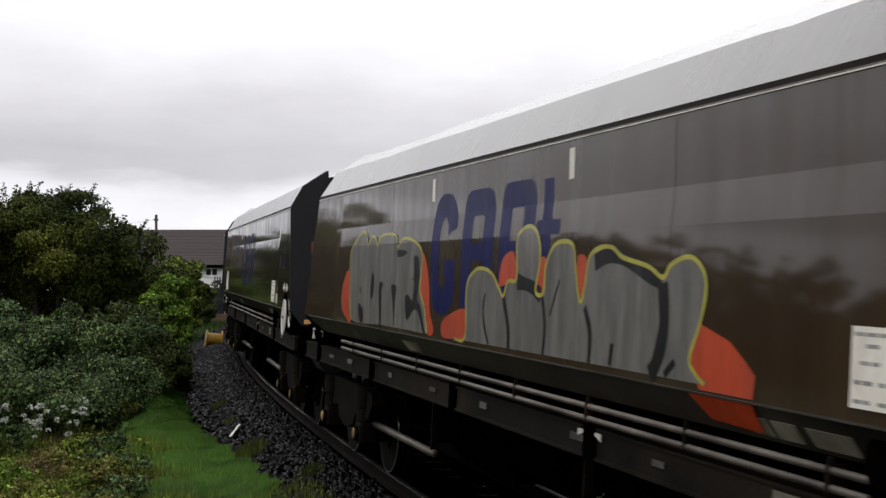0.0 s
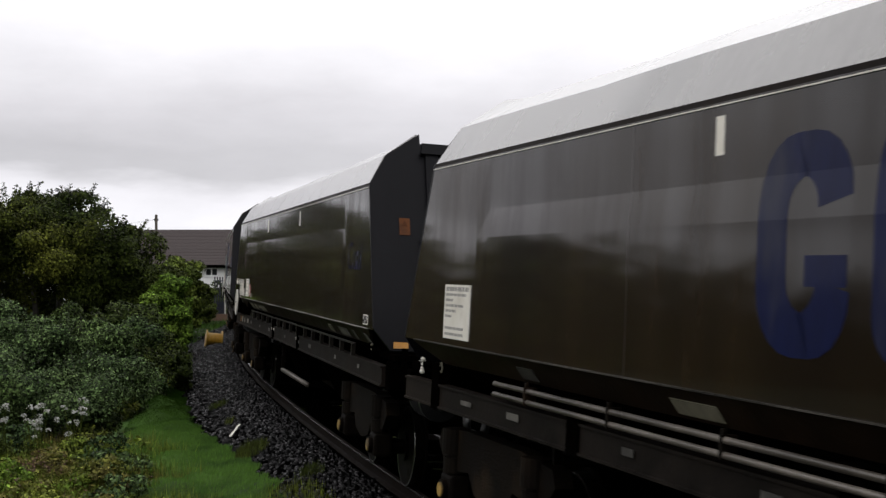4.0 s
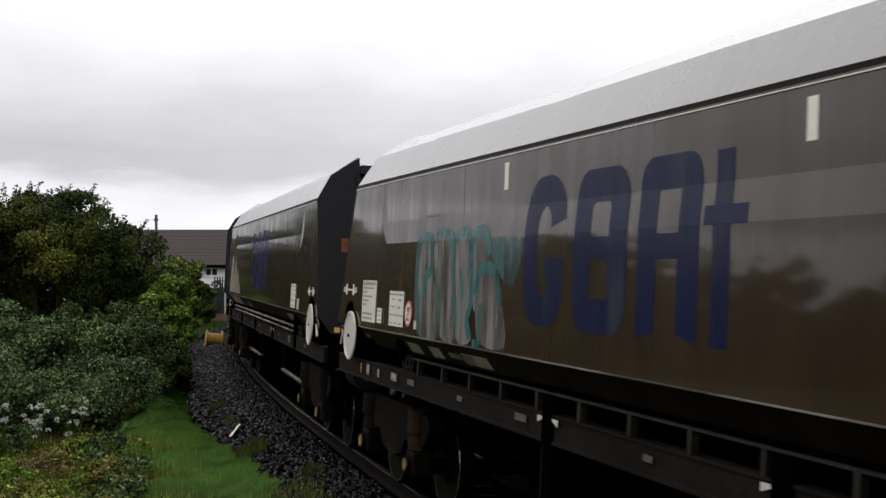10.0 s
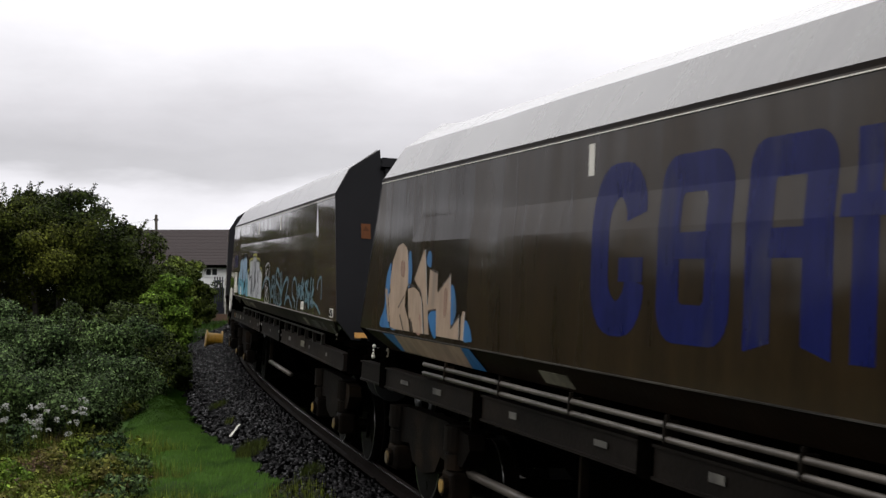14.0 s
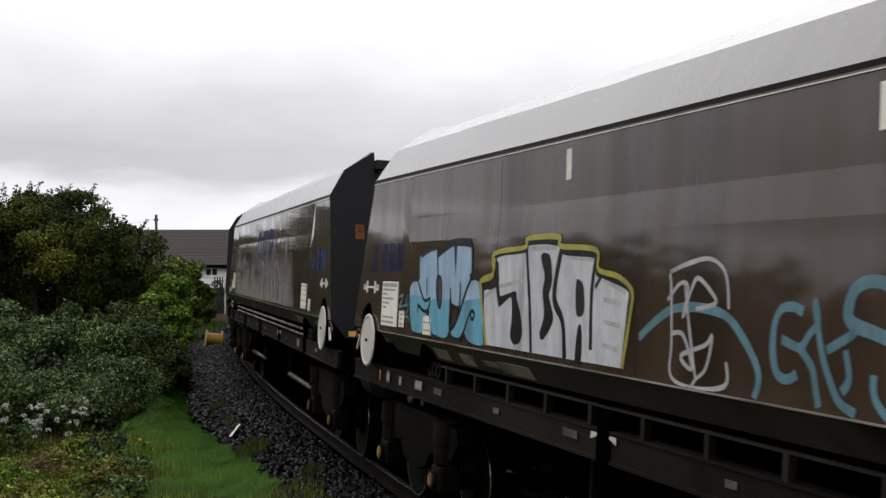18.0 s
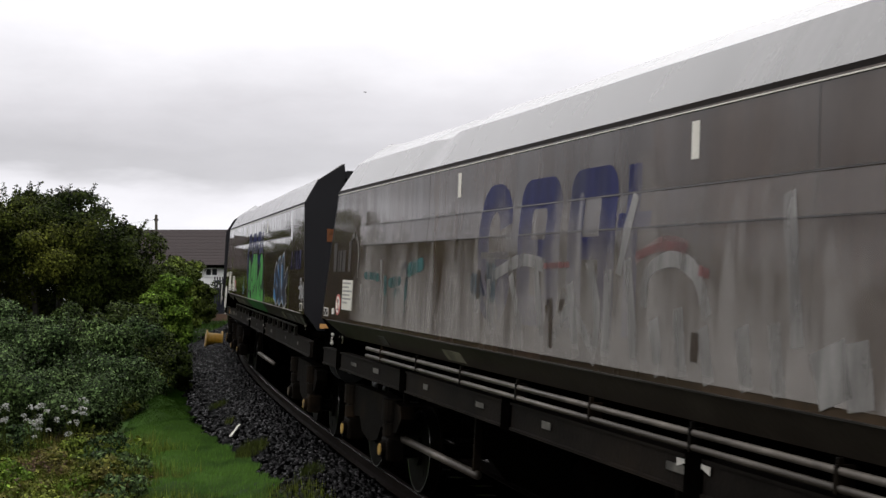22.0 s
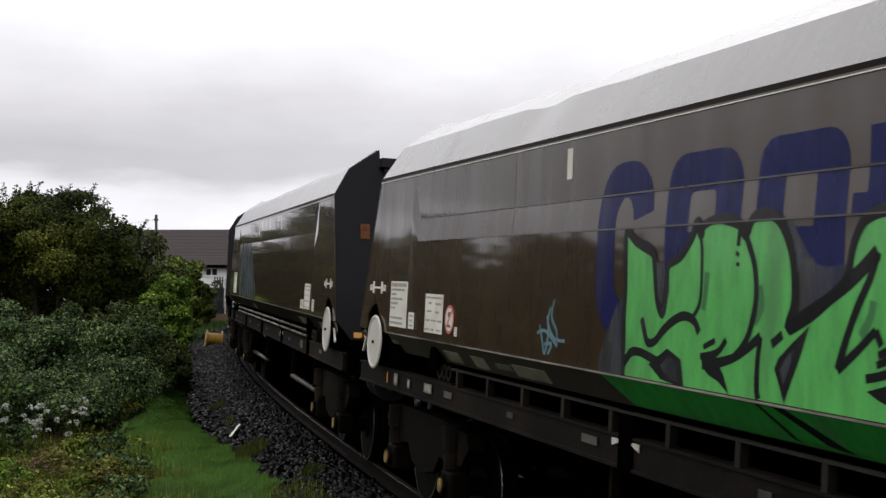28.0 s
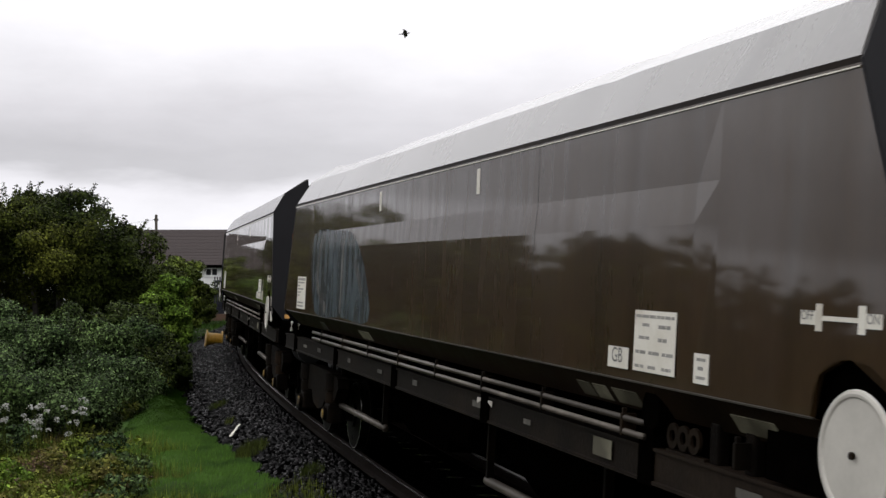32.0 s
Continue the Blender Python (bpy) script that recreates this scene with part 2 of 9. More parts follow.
M = {
    "body": mat("weathered_brown_wagon_paint", (0.022, 0.0122, 0.00446), (0.0316, 0.0184, 0.00757), 1.4, 0.45, 0.0, 0.09, 3.2, (2.4, 1, 0.35), (0.0345, 0.0214, 0.0121), 0.6, 0.07, rand=0.1, coat=1.0, fine=0.16, even=True, spec=0.06, coat_rough=0.05, streak=0.28),
    "body_dull": mat("dirty_brown_wagon_paint", (0.00997, 0.00573, 0.00176), (0.016, 0.0096, 0.00338), 1.3, 0.5, 0.0, 0.14, 3.2, (2.4, 1, 0.35), (0.00757, 0.00422, 0.00169), 0.6, 0.07, coat=0.9, coat_rough=0.07, fine=0.16, even=True, spec=0.03, streak=0.35),
    "body_dusty": mat("dusty_brown_wagon_paint", (0.0322, 0.0188, 0.0105), (0.047, 0.0292, 0.0173), 1.4, 0.5, 0.0, 0.09, 3.2, (2.4, 1, 0.35), (0.0201, 0.0115, 0.00583), 0.58, 0.07, coat=1.0, coat_rough=0.06, fine=0.16, even=True, spec=0.06, streak=0.28),
    "faded": mat("faded_brown_lettering_paint", (0.0168, 0.0112, 0.0069), (0.0281, 0.0197, 0.0138), 9, 0.6, fine=0.2, worn=0.25),
    "body_matt": mat("matt_brown_wagon_paint", (0.0151, 0.00909, 0.00323), (0.0239, 0.0152, 0.00601), 1.3, 0.5, 0.0, 0.12, 3.2, (2.4, 1, 0.35), (0.0099, 0.00552, 0.00232), 0.58, 0.07, coat=0.65, coat_rough=0.08, fine=0.2, even=True, spec=0.03, streak=0.4),
    # upper sheets brightened in colour for the sky above, the top facet most
    "slope_sky_lit": mat("pale_upper_sheet", (0.207, 0.199, 0.191), (0.248, 0.24, 0.232), 1.6, 0.26, 0.0, 0.05, 1.6, (2.2, 1, 0.8), (0.174, 0.166, 0.158), 0.62, 0.08, coat=0.5, fine=0.1),
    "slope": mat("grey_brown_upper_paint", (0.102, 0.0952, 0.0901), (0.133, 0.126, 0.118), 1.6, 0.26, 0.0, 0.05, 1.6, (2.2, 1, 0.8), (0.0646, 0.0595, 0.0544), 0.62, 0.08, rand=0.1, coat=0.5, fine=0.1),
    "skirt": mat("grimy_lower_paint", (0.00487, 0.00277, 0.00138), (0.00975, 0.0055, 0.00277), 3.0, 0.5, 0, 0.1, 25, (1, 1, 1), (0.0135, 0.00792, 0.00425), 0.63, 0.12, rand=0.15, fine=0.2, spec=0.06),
    "skirt_pale": mat("dusty_lower_paint", (0.021, 0.0164, 0.0118), (0.0336, 0.0273, 0.0202), 3.0, 0.5, 0, 0.1, 25, (1, 1, 1), (0.0084, 0.0063, 0.0042), 0.6, 0.12, fine=0.2, spec=0.2),
    "rail_steel": mat("worn_rail_steel", (0.00736, 0.00586, 0.00451), (0.0191, 0.0159, 0.0125), 4, 0.4, 0.3, fine=0.2, c3=(0.00736, 0.00586, 0.00451), c3_at=0.55, spec=0.3),
    # pale edge line: the light caught along the sheet's foot, as colour
    "bead": mat("worn_bare_edge", (0.12, 0.108, 0.0935), (0.252, 0.228, 0.204), 2.0, 0.4, 0.2, stretch=(1, 1, 1), c3=(0.03, 0.0256, 0.0198), c3_at=0.56, rand=0.2),
    "bead_dull": mat("grimy_edge", (0.02, 0.0175, 0.014), (0.05, 0.045, 0.038), 2.0, 0.4, 0.0, c3=(0.01, 0.0085, 0.0065), c3_at=0.5, fine=0.3, spec=0.2),
    "wet": mat("water_film_on_concrete", (0.006, 0.006, 0.006), (0.01, 0.01, 0.01), 9, 0.02, rvar=0.01, spec=1.0),
    "end": mat("dark_blue_grey_end_paint", (0.00341, 0.00333, 0.00427), (0.00563, 0.00538, 0.00664), 2.2, 0.42, 0, 0.05, 9, (1, 1, 0.4), (0.0105, 0.00988, 0.0104), 0.68, 0.1, rand=0.1, fine=0.12, spec=0.07),
    # underframe and bogie grime, sunk near black for the shade beneath the wagons
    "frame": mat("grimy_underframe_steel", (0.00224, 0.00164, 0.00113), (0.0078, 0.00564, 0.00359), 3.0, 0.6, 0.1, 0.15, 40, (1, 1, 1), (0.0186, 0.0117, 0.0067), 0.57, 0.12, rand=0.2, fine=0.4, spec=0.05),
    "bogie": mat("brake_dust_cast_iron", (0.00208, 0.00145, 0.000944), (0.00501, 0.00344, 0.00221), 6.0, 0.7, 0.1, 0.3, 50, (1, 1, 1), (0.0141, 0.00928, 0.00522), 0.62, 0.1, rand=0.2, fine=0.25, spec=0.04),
    "cap": mat("faded_yellow_axle_cap", (0.19, 0.112, 0.021), (0.309, 0.19, 0.0368), 20, 0.6, c3=(0.0595, 0.0392, 0.0158), c3_at=0.5, rand=0.3),
    "seam": mat("weld_line", (0.0169, 0.0117, 0.00715), (0.0234, 0.0169, 0.0111), 4, 0.5, coat=0.9, spec=0.1),
    # sunk near black, so the shade under the wagons sits in the colour
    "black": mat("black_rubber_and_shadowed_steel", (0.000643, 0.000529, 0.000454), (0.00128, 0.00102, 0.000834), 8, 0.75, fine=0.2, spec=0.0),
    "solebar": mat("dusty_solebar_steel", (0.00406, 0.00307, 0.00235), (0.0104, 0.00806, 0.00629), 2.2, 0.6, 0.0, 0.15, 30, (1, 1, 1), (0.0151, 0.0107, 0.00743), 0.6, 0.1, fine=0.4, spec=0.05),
    "hose": mat("black_rubber_hose", (0.008, 0.008, 0.008), (0.014, 0.014, 0.014), 12, 0.32, 0, 0.3, 70, fine=0.2, spec=0.45),
    "pipe": mat("dull_galvanised_pipe", (0.0624, 0.0523, 0.0428), (0.132, 0.113, 0.0928), 3.0, 0.42, 0.3, 0.08, 60, (1, 1, 1), (0.0366, 0.0297, 0.0228), 0.55, rand=0.1, fine=0.2),
    "white": mat("grubby_white_enamel", (0.43, 0.411, 0.369), (0.499, 0.477, 0.429), 4.0, 0.45, 0, 0.03, 30, (1, 1, 1), (0.344, 0.32, 0.274), 0.66, fine=0.06, spec=0.3),
    "plate": mat("dirty_white_label", (0.599, 0.567, 0.486), (0.664, 0.64, 0.567), 7.0, 0.5, c3=(0.486, 0.446, 0.373), c3_at=0.64, rand=0.1, fine=0.08),
    "plate_dim": mat("grimed_label", (0.049, 0.0451, 0.0382), (0.098, 0.091, 0.0756), 9.0, 0.55, c3=(0.0196, 0.0171, 0.0137), c3_at=0.52, rand=0.2, fine=0.2),
    "plate_mid": mat("dirty_pale_label", (0.109, 0.0994, 0.0663), (0.184, 0.172, 0.12), 9.0, 0.55, c3=(0.0596, 0.0536, 0.0331), c3_at=0.54, rand=0.2, fine=0.2),
    "ink_faint": mat("worn_grey_print", (0.16, 0.155, 0.145), (0.3, 0.29, 0.26), 30, 0.6, fine=0.4),
    "ink": mat("faded_black_ink", (0.06, 0.06, 0.06), (0.12, 0.115, 0.11), 9, 0.6),
    "orange": mat("faded_orange_plate", (0.0708, 0.0232, 0.00642), (0.0936, 0.0329, 0.00998), 9, 0.5, c3=(0.0482, 0.0193, 0.00858), c3_at=0.62, spec=0.08),
    "orange_dim": mat("faded_print_on_orange", (0.0454, 0.0136, 0.00313), (0.0567, 0.0182, 0.00416), 9, 0.5, spec=0.08),
    "amber": mat("amber_reflector", (0.346, 0.151, 0.018), (0.403, 0.194, 0.0288), 9, 0.35, c3=(0.245, 0.108, 0.018), c3_at=0.66),
    "red": mat("faded_red_print", (0.4, 0.08, 0.064), (0.48, 0.136, 0.104), 9, 0.5),
    "red_dim": mat("grimy_red_paint", (0.06, 0.014, 0.011), (0.1, 0.024, 0.018), 9, 0.6, fine=0.3),
    # wheel steel darkened in colour for the shade behind the side frames
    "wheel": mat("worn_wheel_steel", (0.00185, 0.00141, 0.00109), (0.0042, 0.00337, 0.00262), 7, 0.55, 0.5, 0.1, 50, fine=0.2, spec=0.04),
    "rail": mat("rusty_rail_steel", (0.00197, 0.000924, 0.000496), (0.00503, 0.00237, 0.00127), 8, 0.65, 0.1, 0.2, 60, fine=0.4, spec=0.05),
    "rail_worn": mat("dull_rail_head", (0.00576, 0.0042, 0.00351), (0.0144, 0.0113, 0.00936), 8, 0.5, 0.3, fine=0.3, spec=0.1),
    "rail_top": mat("polished_rail_head", (0.3, 0.29, 0.28), (0.42, 0.41, 0.4), 8, 0.22, 0.9),
    # wet concrete, its tone sunk near black for the shade under the train
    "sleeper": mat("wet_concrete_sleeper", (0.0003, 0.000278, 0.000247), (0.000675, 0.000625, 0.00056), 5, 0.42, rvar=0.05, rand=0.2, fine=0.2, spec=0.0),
    # few stones peak far paler: wet glints painted into single stones
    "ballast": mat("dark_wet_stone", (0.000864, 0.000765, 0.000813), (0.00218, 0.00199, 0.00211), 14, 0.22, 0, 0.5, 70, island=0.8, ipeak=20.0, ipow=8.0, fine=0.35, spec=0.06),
    # bed colour also carries the shade that the train throws on it
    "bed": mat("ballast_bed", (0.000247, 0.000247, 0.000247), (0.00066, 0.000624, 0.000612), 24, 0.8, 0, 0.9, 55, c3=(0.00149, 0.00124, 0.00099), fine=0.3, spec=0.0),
    "soil": mat("grassy_earth", (0.00756, 0.0114, 0.00353), (0.0139, 0.0214, 0.00554), 2.0, 0.9, 0, 0.6, 20, c3=(0.0151, 0.0126, 0.00633), c3_at=0.62, fine=0.3, spec=0.1),
}


# ---- builders ----
def part(name, bm, material, parent=None, label="", smooth=False):
    """Links a bmesh as one mesh object."""
    me = bpy.data.meshes.new(name)
    bm.to_mesh(me)
    bm.free()
    if material:
        me.materials.append(material)
    if smooth:
        me.polygons.foreach_set("use_smooth", [True] * len(me.polygons))
    ob = new(name, me)
    ob.parent = parent
    if label:
        tagged(ob, label=label)
    return ob


def mesh_ob(name, verts, faces, material, parent=None, label=""):
    me = bpy.data.meshes.new(name)
    me.from_pydata(verts, [], faces)
    me.materials.append(material)
    me.update()
    ob = new(name, me)
    ob.parent = parent
    if label:
        tagged(ob, label=label)
    return ob


def thing(name, label, category, m=None, group="", kind=""):
    ob = new(name)
    ob.empty_display_size = 0.2
    if m is not None:
        ob.matrix_basis = m
    return tagged(ob, label, category, group, kind)


def bx(bm, x0, x1, y0, y1, z0, z1, bevel=0.0):
    r = bmesh.ops.create_cube(bm, size=1.0)
    vs = r["verts"]
    for v in vs:
        v.co = Vector(((x0 + x1) / 2 + v.co.x * (x1 - x0), (y0 + y1) / 2 + v.co.y * (y1 - y0), (z0 + z1) / 2 + v.co.z * (z1 - z0)))
    if bevel:
        es = {e for v in vs for e in v.link_edges}
        bmesh.ops.bevel(bm, geom=list(es), offset=bevel, segments=2, affect="EDGES", profile=0.5)
    return bm


def cyl(bm, p, q, r, seg=14, r2=None):
    p, q = Vector(p), Vector(q)
    d = q - p
    m = Matrix.Translation((p + q) / 2) @ d.to_track_quat("Z", "Y").to_matrix().to_4x4()
    bmesh.ops.create_cone(bm, cap_ends=True, cap_tris=False, segments=seg, radius1=r, radius2=r if r2 is None else r2, depth=d.length, matrix=m)
    return bm


def prism(bm, front, back):
    """A solid between two outlines with equal counts of points."""
    a = [bm.verts.new(p) for p in front]
    b = [bm.verts.new(p) for p in back]
    n = len(a)
    bm.faces.new(a)
    bm.faces.new(list(reversed(b)))
    for i in range(n):
        bm.faces.new((a[i], b[i], b[(i + 1) % n], a[(i + 1) % n]))
    return bm


def fixed(bm):
    bmesh.ops.recalc_face_normals(bm, faces=bm.faces[:])
    return bm


# ---- the line of the track ----
CANT = radians(3.19)
BEND_AT = (-70.0, -50.0, -30.0, -15.0, 0.0, 15.0)
BEND = (0.005315, 0.005315, 0.005315, 0.00517, 0.00254, 0.0065)
STEP, S0, S1 = 0.5, -240.0, 200.0


def lay_line():
    n = int((S1 - S0) / STEP) + 1
    s = np.linspace(S0, S1, n)
    k = np.interp(s, BEND_AT, BEND)
    i0 = int(round(-S0 / STEP))
    th = np.concatenate([[0], np.cumsum((k[1:] + k[:-1]) / 2 * STEP)])
    th = th - th[i0] - 1.316193
    c, q = np.cos(th), np.sin(th)
    x = np.concatenate([[0], np.cumsum((c[1:] + c[:-1]) / 2 * STEP)])
    y = np.concatenate([[0], np.cumsum((q[1:] + q[:-1]) / 2 * STEP)])
    return s, x - x[i0] - 0.52, y - y[i0] + 17.652, th


LINE = lay_line()


def on_line(s):
    return Vector((float(np.interp(s, LINE[0], LINE[1])), float(np.interp(s, LINE[0], LINE[2])), 0.0)), float(np.interp(s, LINE[0], LINE[3]))


def beside(s, v, z):
    """A place v metres to the camera's side of the track, z over the canted rail plane."""
    p, th = on_line(s)
    n = Vector((math.sin(th), -math.cos(th), 0))
    return p + n * (v * math.cos(CANT) - z * math.sin(CANT)) + Vector((0, 0, z * math.cos(CANT) + v * math.sin(CANT)))


def offset(xs, ys):
    """Distance from the track (positive on the camera's side) and place along it, for arrays of points."""
    ls, lx, ly, lt = (a[::4] for a in LINE)
    d = (xs[:, None] - lx[None, :]) ** 2 + (ys[:, None] - ly[None, :]) ** 2
    j = d.argmin(1)
    dx, dy = xs - lx[j], ys - ly[j]
    return dx * np.sin(lt[j]) - dy * np.cos(lt[j]), ls[j] + dx * np.cos(lt[j]) + dy * np.sin(lt[j])


def along(t):
    """How far the train has come along the track at t seconds."""
    q = (t - 16.0) / 16.0
    return ((((0.56815 * q + 0.0692) * q - 0.18738) * q - 12.97498) * q + 64.20652) * q - 13.50578


PITCH, PIVOT = 16.4, 6.0


def wagon_pose(k, t, turned):
    s = along(t) - (k - 5) * PITCH
    a, b = on_line(s + PIVOT)[0], on_line(s - PIVOT)[0]
    u = (a - b).normalized()
    n = Vector((u.y, -u.x, 0))
    v = n * math.cos(CANT) + Vector((0, 0, math.sin(CANT)))
    w = u.cross(-v)
    c = (a + b) / 2 + u * 0.1
    if turned:
        u, v = -u, -v
    return Matrix(((u.x, -v.x, w.x, c.x), (u.y, -v.y, w.y, c.y), (u.z, -v.z, w.z, c.z), (0, 0, 0, 1)))


# ---- hopper wagon: x runs along it, the side with pipes is at -y, the side with posts at +y ----
def end_u(z):
    return 6.92 + (3.12 - z) * 0.42


def side_panel(sgn):
    """Side sheet: a pressed middle field with a slanting band, flat ends with the arch for the handwheel."""
    bm = bmesh.new()
    uc = 6.95 if sgn < 0 else 6.92
    zs, mid = (1.655, 2.505, 2.715, 3.12), (-0.008, 0.006, -0.008, 0.0)
    cols = []
    for u in (-5.75, -5.5, -1.9, 1.9, 5.5, 5.75):
        f = 1 if abs(u) < 5.6 else 0
        cols.append([bm.verts.new((u, sgn * (1.37 + f * m), z)) for z, m in zip(zs, mid)])
    for p, q in zip(cols, cols[1:]):
        for j in range(3):
            bm.faces.new((p[j], p[j + 1], q[j + 1], q[j]))
    arch = [(uc + 0.29, 1.655)] + [(uc + 0.29 * math.cos(t), 1.70 + 0.215 * math.sin(t) ** 0.8) for t in np.linspace(0.15, math.pi - 0.15, 13)] + [(uc - 0.29, 1.655)]
    new_v = lambda u, z: bm.verts.new((u, sgn * 1.37, z))
    left = [new_v(-end_u(1.655), 1.655), new_v(-end_u(3.12), 3.12)] + list(reversed(cols[0]))
    right = list(cols[-1]) + [new_v(end_u(3.12), 3.12), new_v(end_u(1.655), 1.655)] + [new_v(u, z) for u, z in arch]
    faces = [bm.faces.new(left), bm.faces.new(right)]
    bmesh.ops.triangulate(bm, faces=faces, ngon_method="EAR_CLIP")
    fixed(bm)
    r = bmesh.ops.extrude_face_region(bm, geom=bm.faces[:], use_keep_orig=True)
    for v in r["geom"]:
        if isinstance(v, bmesh.types.BMVert):
            v.co.y -= sgn * 0.025
    return fixed(bm)


def upper_slope(sgn):
    """The two slopes above the side: smooth sheets with a few soft dents, crisp folds between them, sky light in the
    upper one's colour.
    """
    bm = bmesh.new()
    n = 48
    folds = [(1.365, 3.15), (1.2, 3.46), (0.83, 3.68), (0.81, 3.65), (1.17, 3.43), (1.335, 3.15)]
    m = len(folds)

    def at(j, f):
        v, z = folds[j % m]
        u = -end_u(z) + 2 * end_u(z) * f
        k = (0.0, 1.0, 1.5, 1.5, 1.0, 0.0)[j % m]
        lump = k * 0.006 * noise.noise((f * 8, 4.0, sgn)) - k * 0.02 * max(0.0, noise.noise((f * 17, 9.0, sgn)) - 0.25)
        if j % m in (2, 3):
            lump += 0.04 * max(0.0, abs(2 * f - 1) - 0.93) / 0.07
        return (u, sgn * (v + lump * 0.5), z + lump)
    rows = [[bm.verts.new(at(j, i / n)) for i in range(n + 1)] for j in range(m)]
    for j in range(m):
        a, b = rows[j], rows[(j + 1) % m]
        for i in range(n):
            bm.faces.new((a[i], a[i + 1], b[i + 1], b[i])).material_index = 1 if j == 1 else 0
    for i in (0, n):
        bm.faces.new([r[i] for r in rows])
    fixed(bm)
    for r in rows:
        for p, q in zip(r, r[1:]):
            bm.edges.get((p, q)).smooth = False
    for i in (0, n):
        for j in range(m):
            bm.edges.get((rows[j][i], rows[(j + 1) % m][i])).smooth = False
    return bm


def strip(u0, u1, v, dv, z0, z1, sgn):
    bm = bmesh.new()
    lo, hi = sorted((sgn * v, sgn * (v + dv)))
    return bx(bm, u0, u1, lo, hi, z0, z1)


def end_outline():
    h = [(1.37, 1.66), (1.372, 3.13), (1.19, 3.452), (0.82, 3.71), (0.815, 3.6)]
    return h + [(-v, z) for v, z in reversed(h)] + [(-1.2, 1.45), (1.2, 1.45)]


def on_end(e, v, z, out):
    """A place on the slanting end sheet, out metres proud of it."""
    return (e * (end_u(z) + out * 0.9), -v, z + out * 0.44)


def end_plate(e, v0, v1, z0, z1, o0, o1, bm=None):
    bm = bm or bmesh.new()
    c = [(v0, z0), (v1, z0), (v1, z1), (v0, z1)]
    prism(bm, [on_end(e, v, z, o1) for v, z in c], [on_end(e, v, z, o0) for v, z in c])
    return fixed(bm)


def side_frame_shape(sgn):
    """Cast bogie side frame seen from the side, arched over the two axles."""
    bm = bmesh.new()
    top = [(-1.3, 0.78), (-1.24, 0.9), (-0.6, 0.95), (0.6, 0.95), (1.24, 0.9), (1.3, 0.78)]
    bot = [(1.12, 0.62), (0.72, 0.6), (0.5, 0.62), (0.36, 0.47), (0.06, 0.41), (-0.06, 0.41), (-0.36, 0.47), (-0.5, 0.62), (-0.72, 0.6), (-1.12, 0.62)]
    o = top + bot
    prism(bm, [(x, sgn * 1.11, z) for x, z in o], [(x, sgn * 0.97, z) for x, z in o])
    bmesh.ops.triangulate(bm, faces=[f for f in bm.faces if len(f.verts) > 4])
    return fixed(bm)


def wheelset_mesh():
    bm = bmesh.new()
    cyl(bm, (0, -1.08, 0), (0, 1.08, 0), 0.08, 10)
    for s in (-1, 1):
        cyl(bm, (0, s * 0.69, 0), (0, s * 0.80, 0), 0.42, 28)
        cyl(bm, (0, s * 0.665, 0), (0, s * 0.69, 0), 0.45, 28)
        cyl(bm, (0, s * 0.80, 0), (0, s * 0.83, 0), 0.15, 16)
        for a in range(3):
            q = a * math.pi * 2 / 3
            cyl(bm, (0.27 * math.cos(q), s * 0.80, 0.27 * math.sin(q)), (0.27 * math.cos(q), s * 0.805, 0.27 * math.sin(q)), 0.05, 8)
    return fixed(bm)


def make_bogie(wagon, x):
    bogie = part("bogie", bx(bmesh.new(), x - 0.2, x + 0.2, -1.0, 1.0, 0.52, 0.8, 0.02), M["bogie"], wagon, "grimy cast bogie, darkened for shade, with spring pots over the axleboxes")
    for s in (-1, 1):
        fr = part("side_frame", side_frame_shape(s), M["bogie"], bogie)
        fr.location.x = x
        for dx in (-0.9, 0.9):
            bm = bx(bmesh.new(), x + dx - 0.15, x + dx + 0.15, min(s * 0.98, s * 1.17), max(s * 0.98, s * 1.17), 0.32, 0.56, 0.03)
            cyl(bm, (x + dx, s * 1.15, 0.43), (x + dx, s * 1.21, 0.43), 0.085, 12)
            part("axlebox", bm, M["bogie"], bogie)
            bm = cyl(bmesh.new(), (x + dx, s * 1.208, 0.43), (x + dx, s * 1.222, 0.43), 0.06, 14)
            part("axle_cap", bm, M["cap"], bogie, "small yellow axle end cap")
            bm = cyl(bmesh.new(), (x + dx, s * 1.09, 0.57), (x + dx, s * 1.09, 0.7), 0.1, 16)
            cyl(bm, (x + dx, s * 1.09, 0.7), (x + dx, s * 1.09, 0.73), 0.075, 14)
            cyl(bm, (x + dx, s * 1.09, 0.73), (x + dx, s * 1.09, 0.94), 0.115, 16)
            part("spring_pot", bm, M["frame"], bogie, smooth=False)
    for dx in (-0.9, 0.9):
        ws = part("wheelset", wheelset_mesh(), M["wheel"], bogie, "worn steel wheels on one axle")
        ws.location = (x + dx, 0, 0.42)
        for s in (-1, 1):
            bm = bmesh.new()
            edge = [[bm.verts.new((r * math.cos(q), s * v, r * math.sin(q))) for q in np.linspace(0, 2 * math.pi, 33)[:-1]] for r, v in ((0.402, 0.8005), (0.414, 0.8012), (0.4212, 0.797))]
            for a, b in zip(edge, edge[1:]):
                for i in range(32):
                    bm.faces.new((a[i], b[i], b[(i + 1) % 32], a[(i + 1) % 32]))
            part("rim_edge", fixed(bm), M["rail_top"], ws, "polished rim edge")
    return bogie


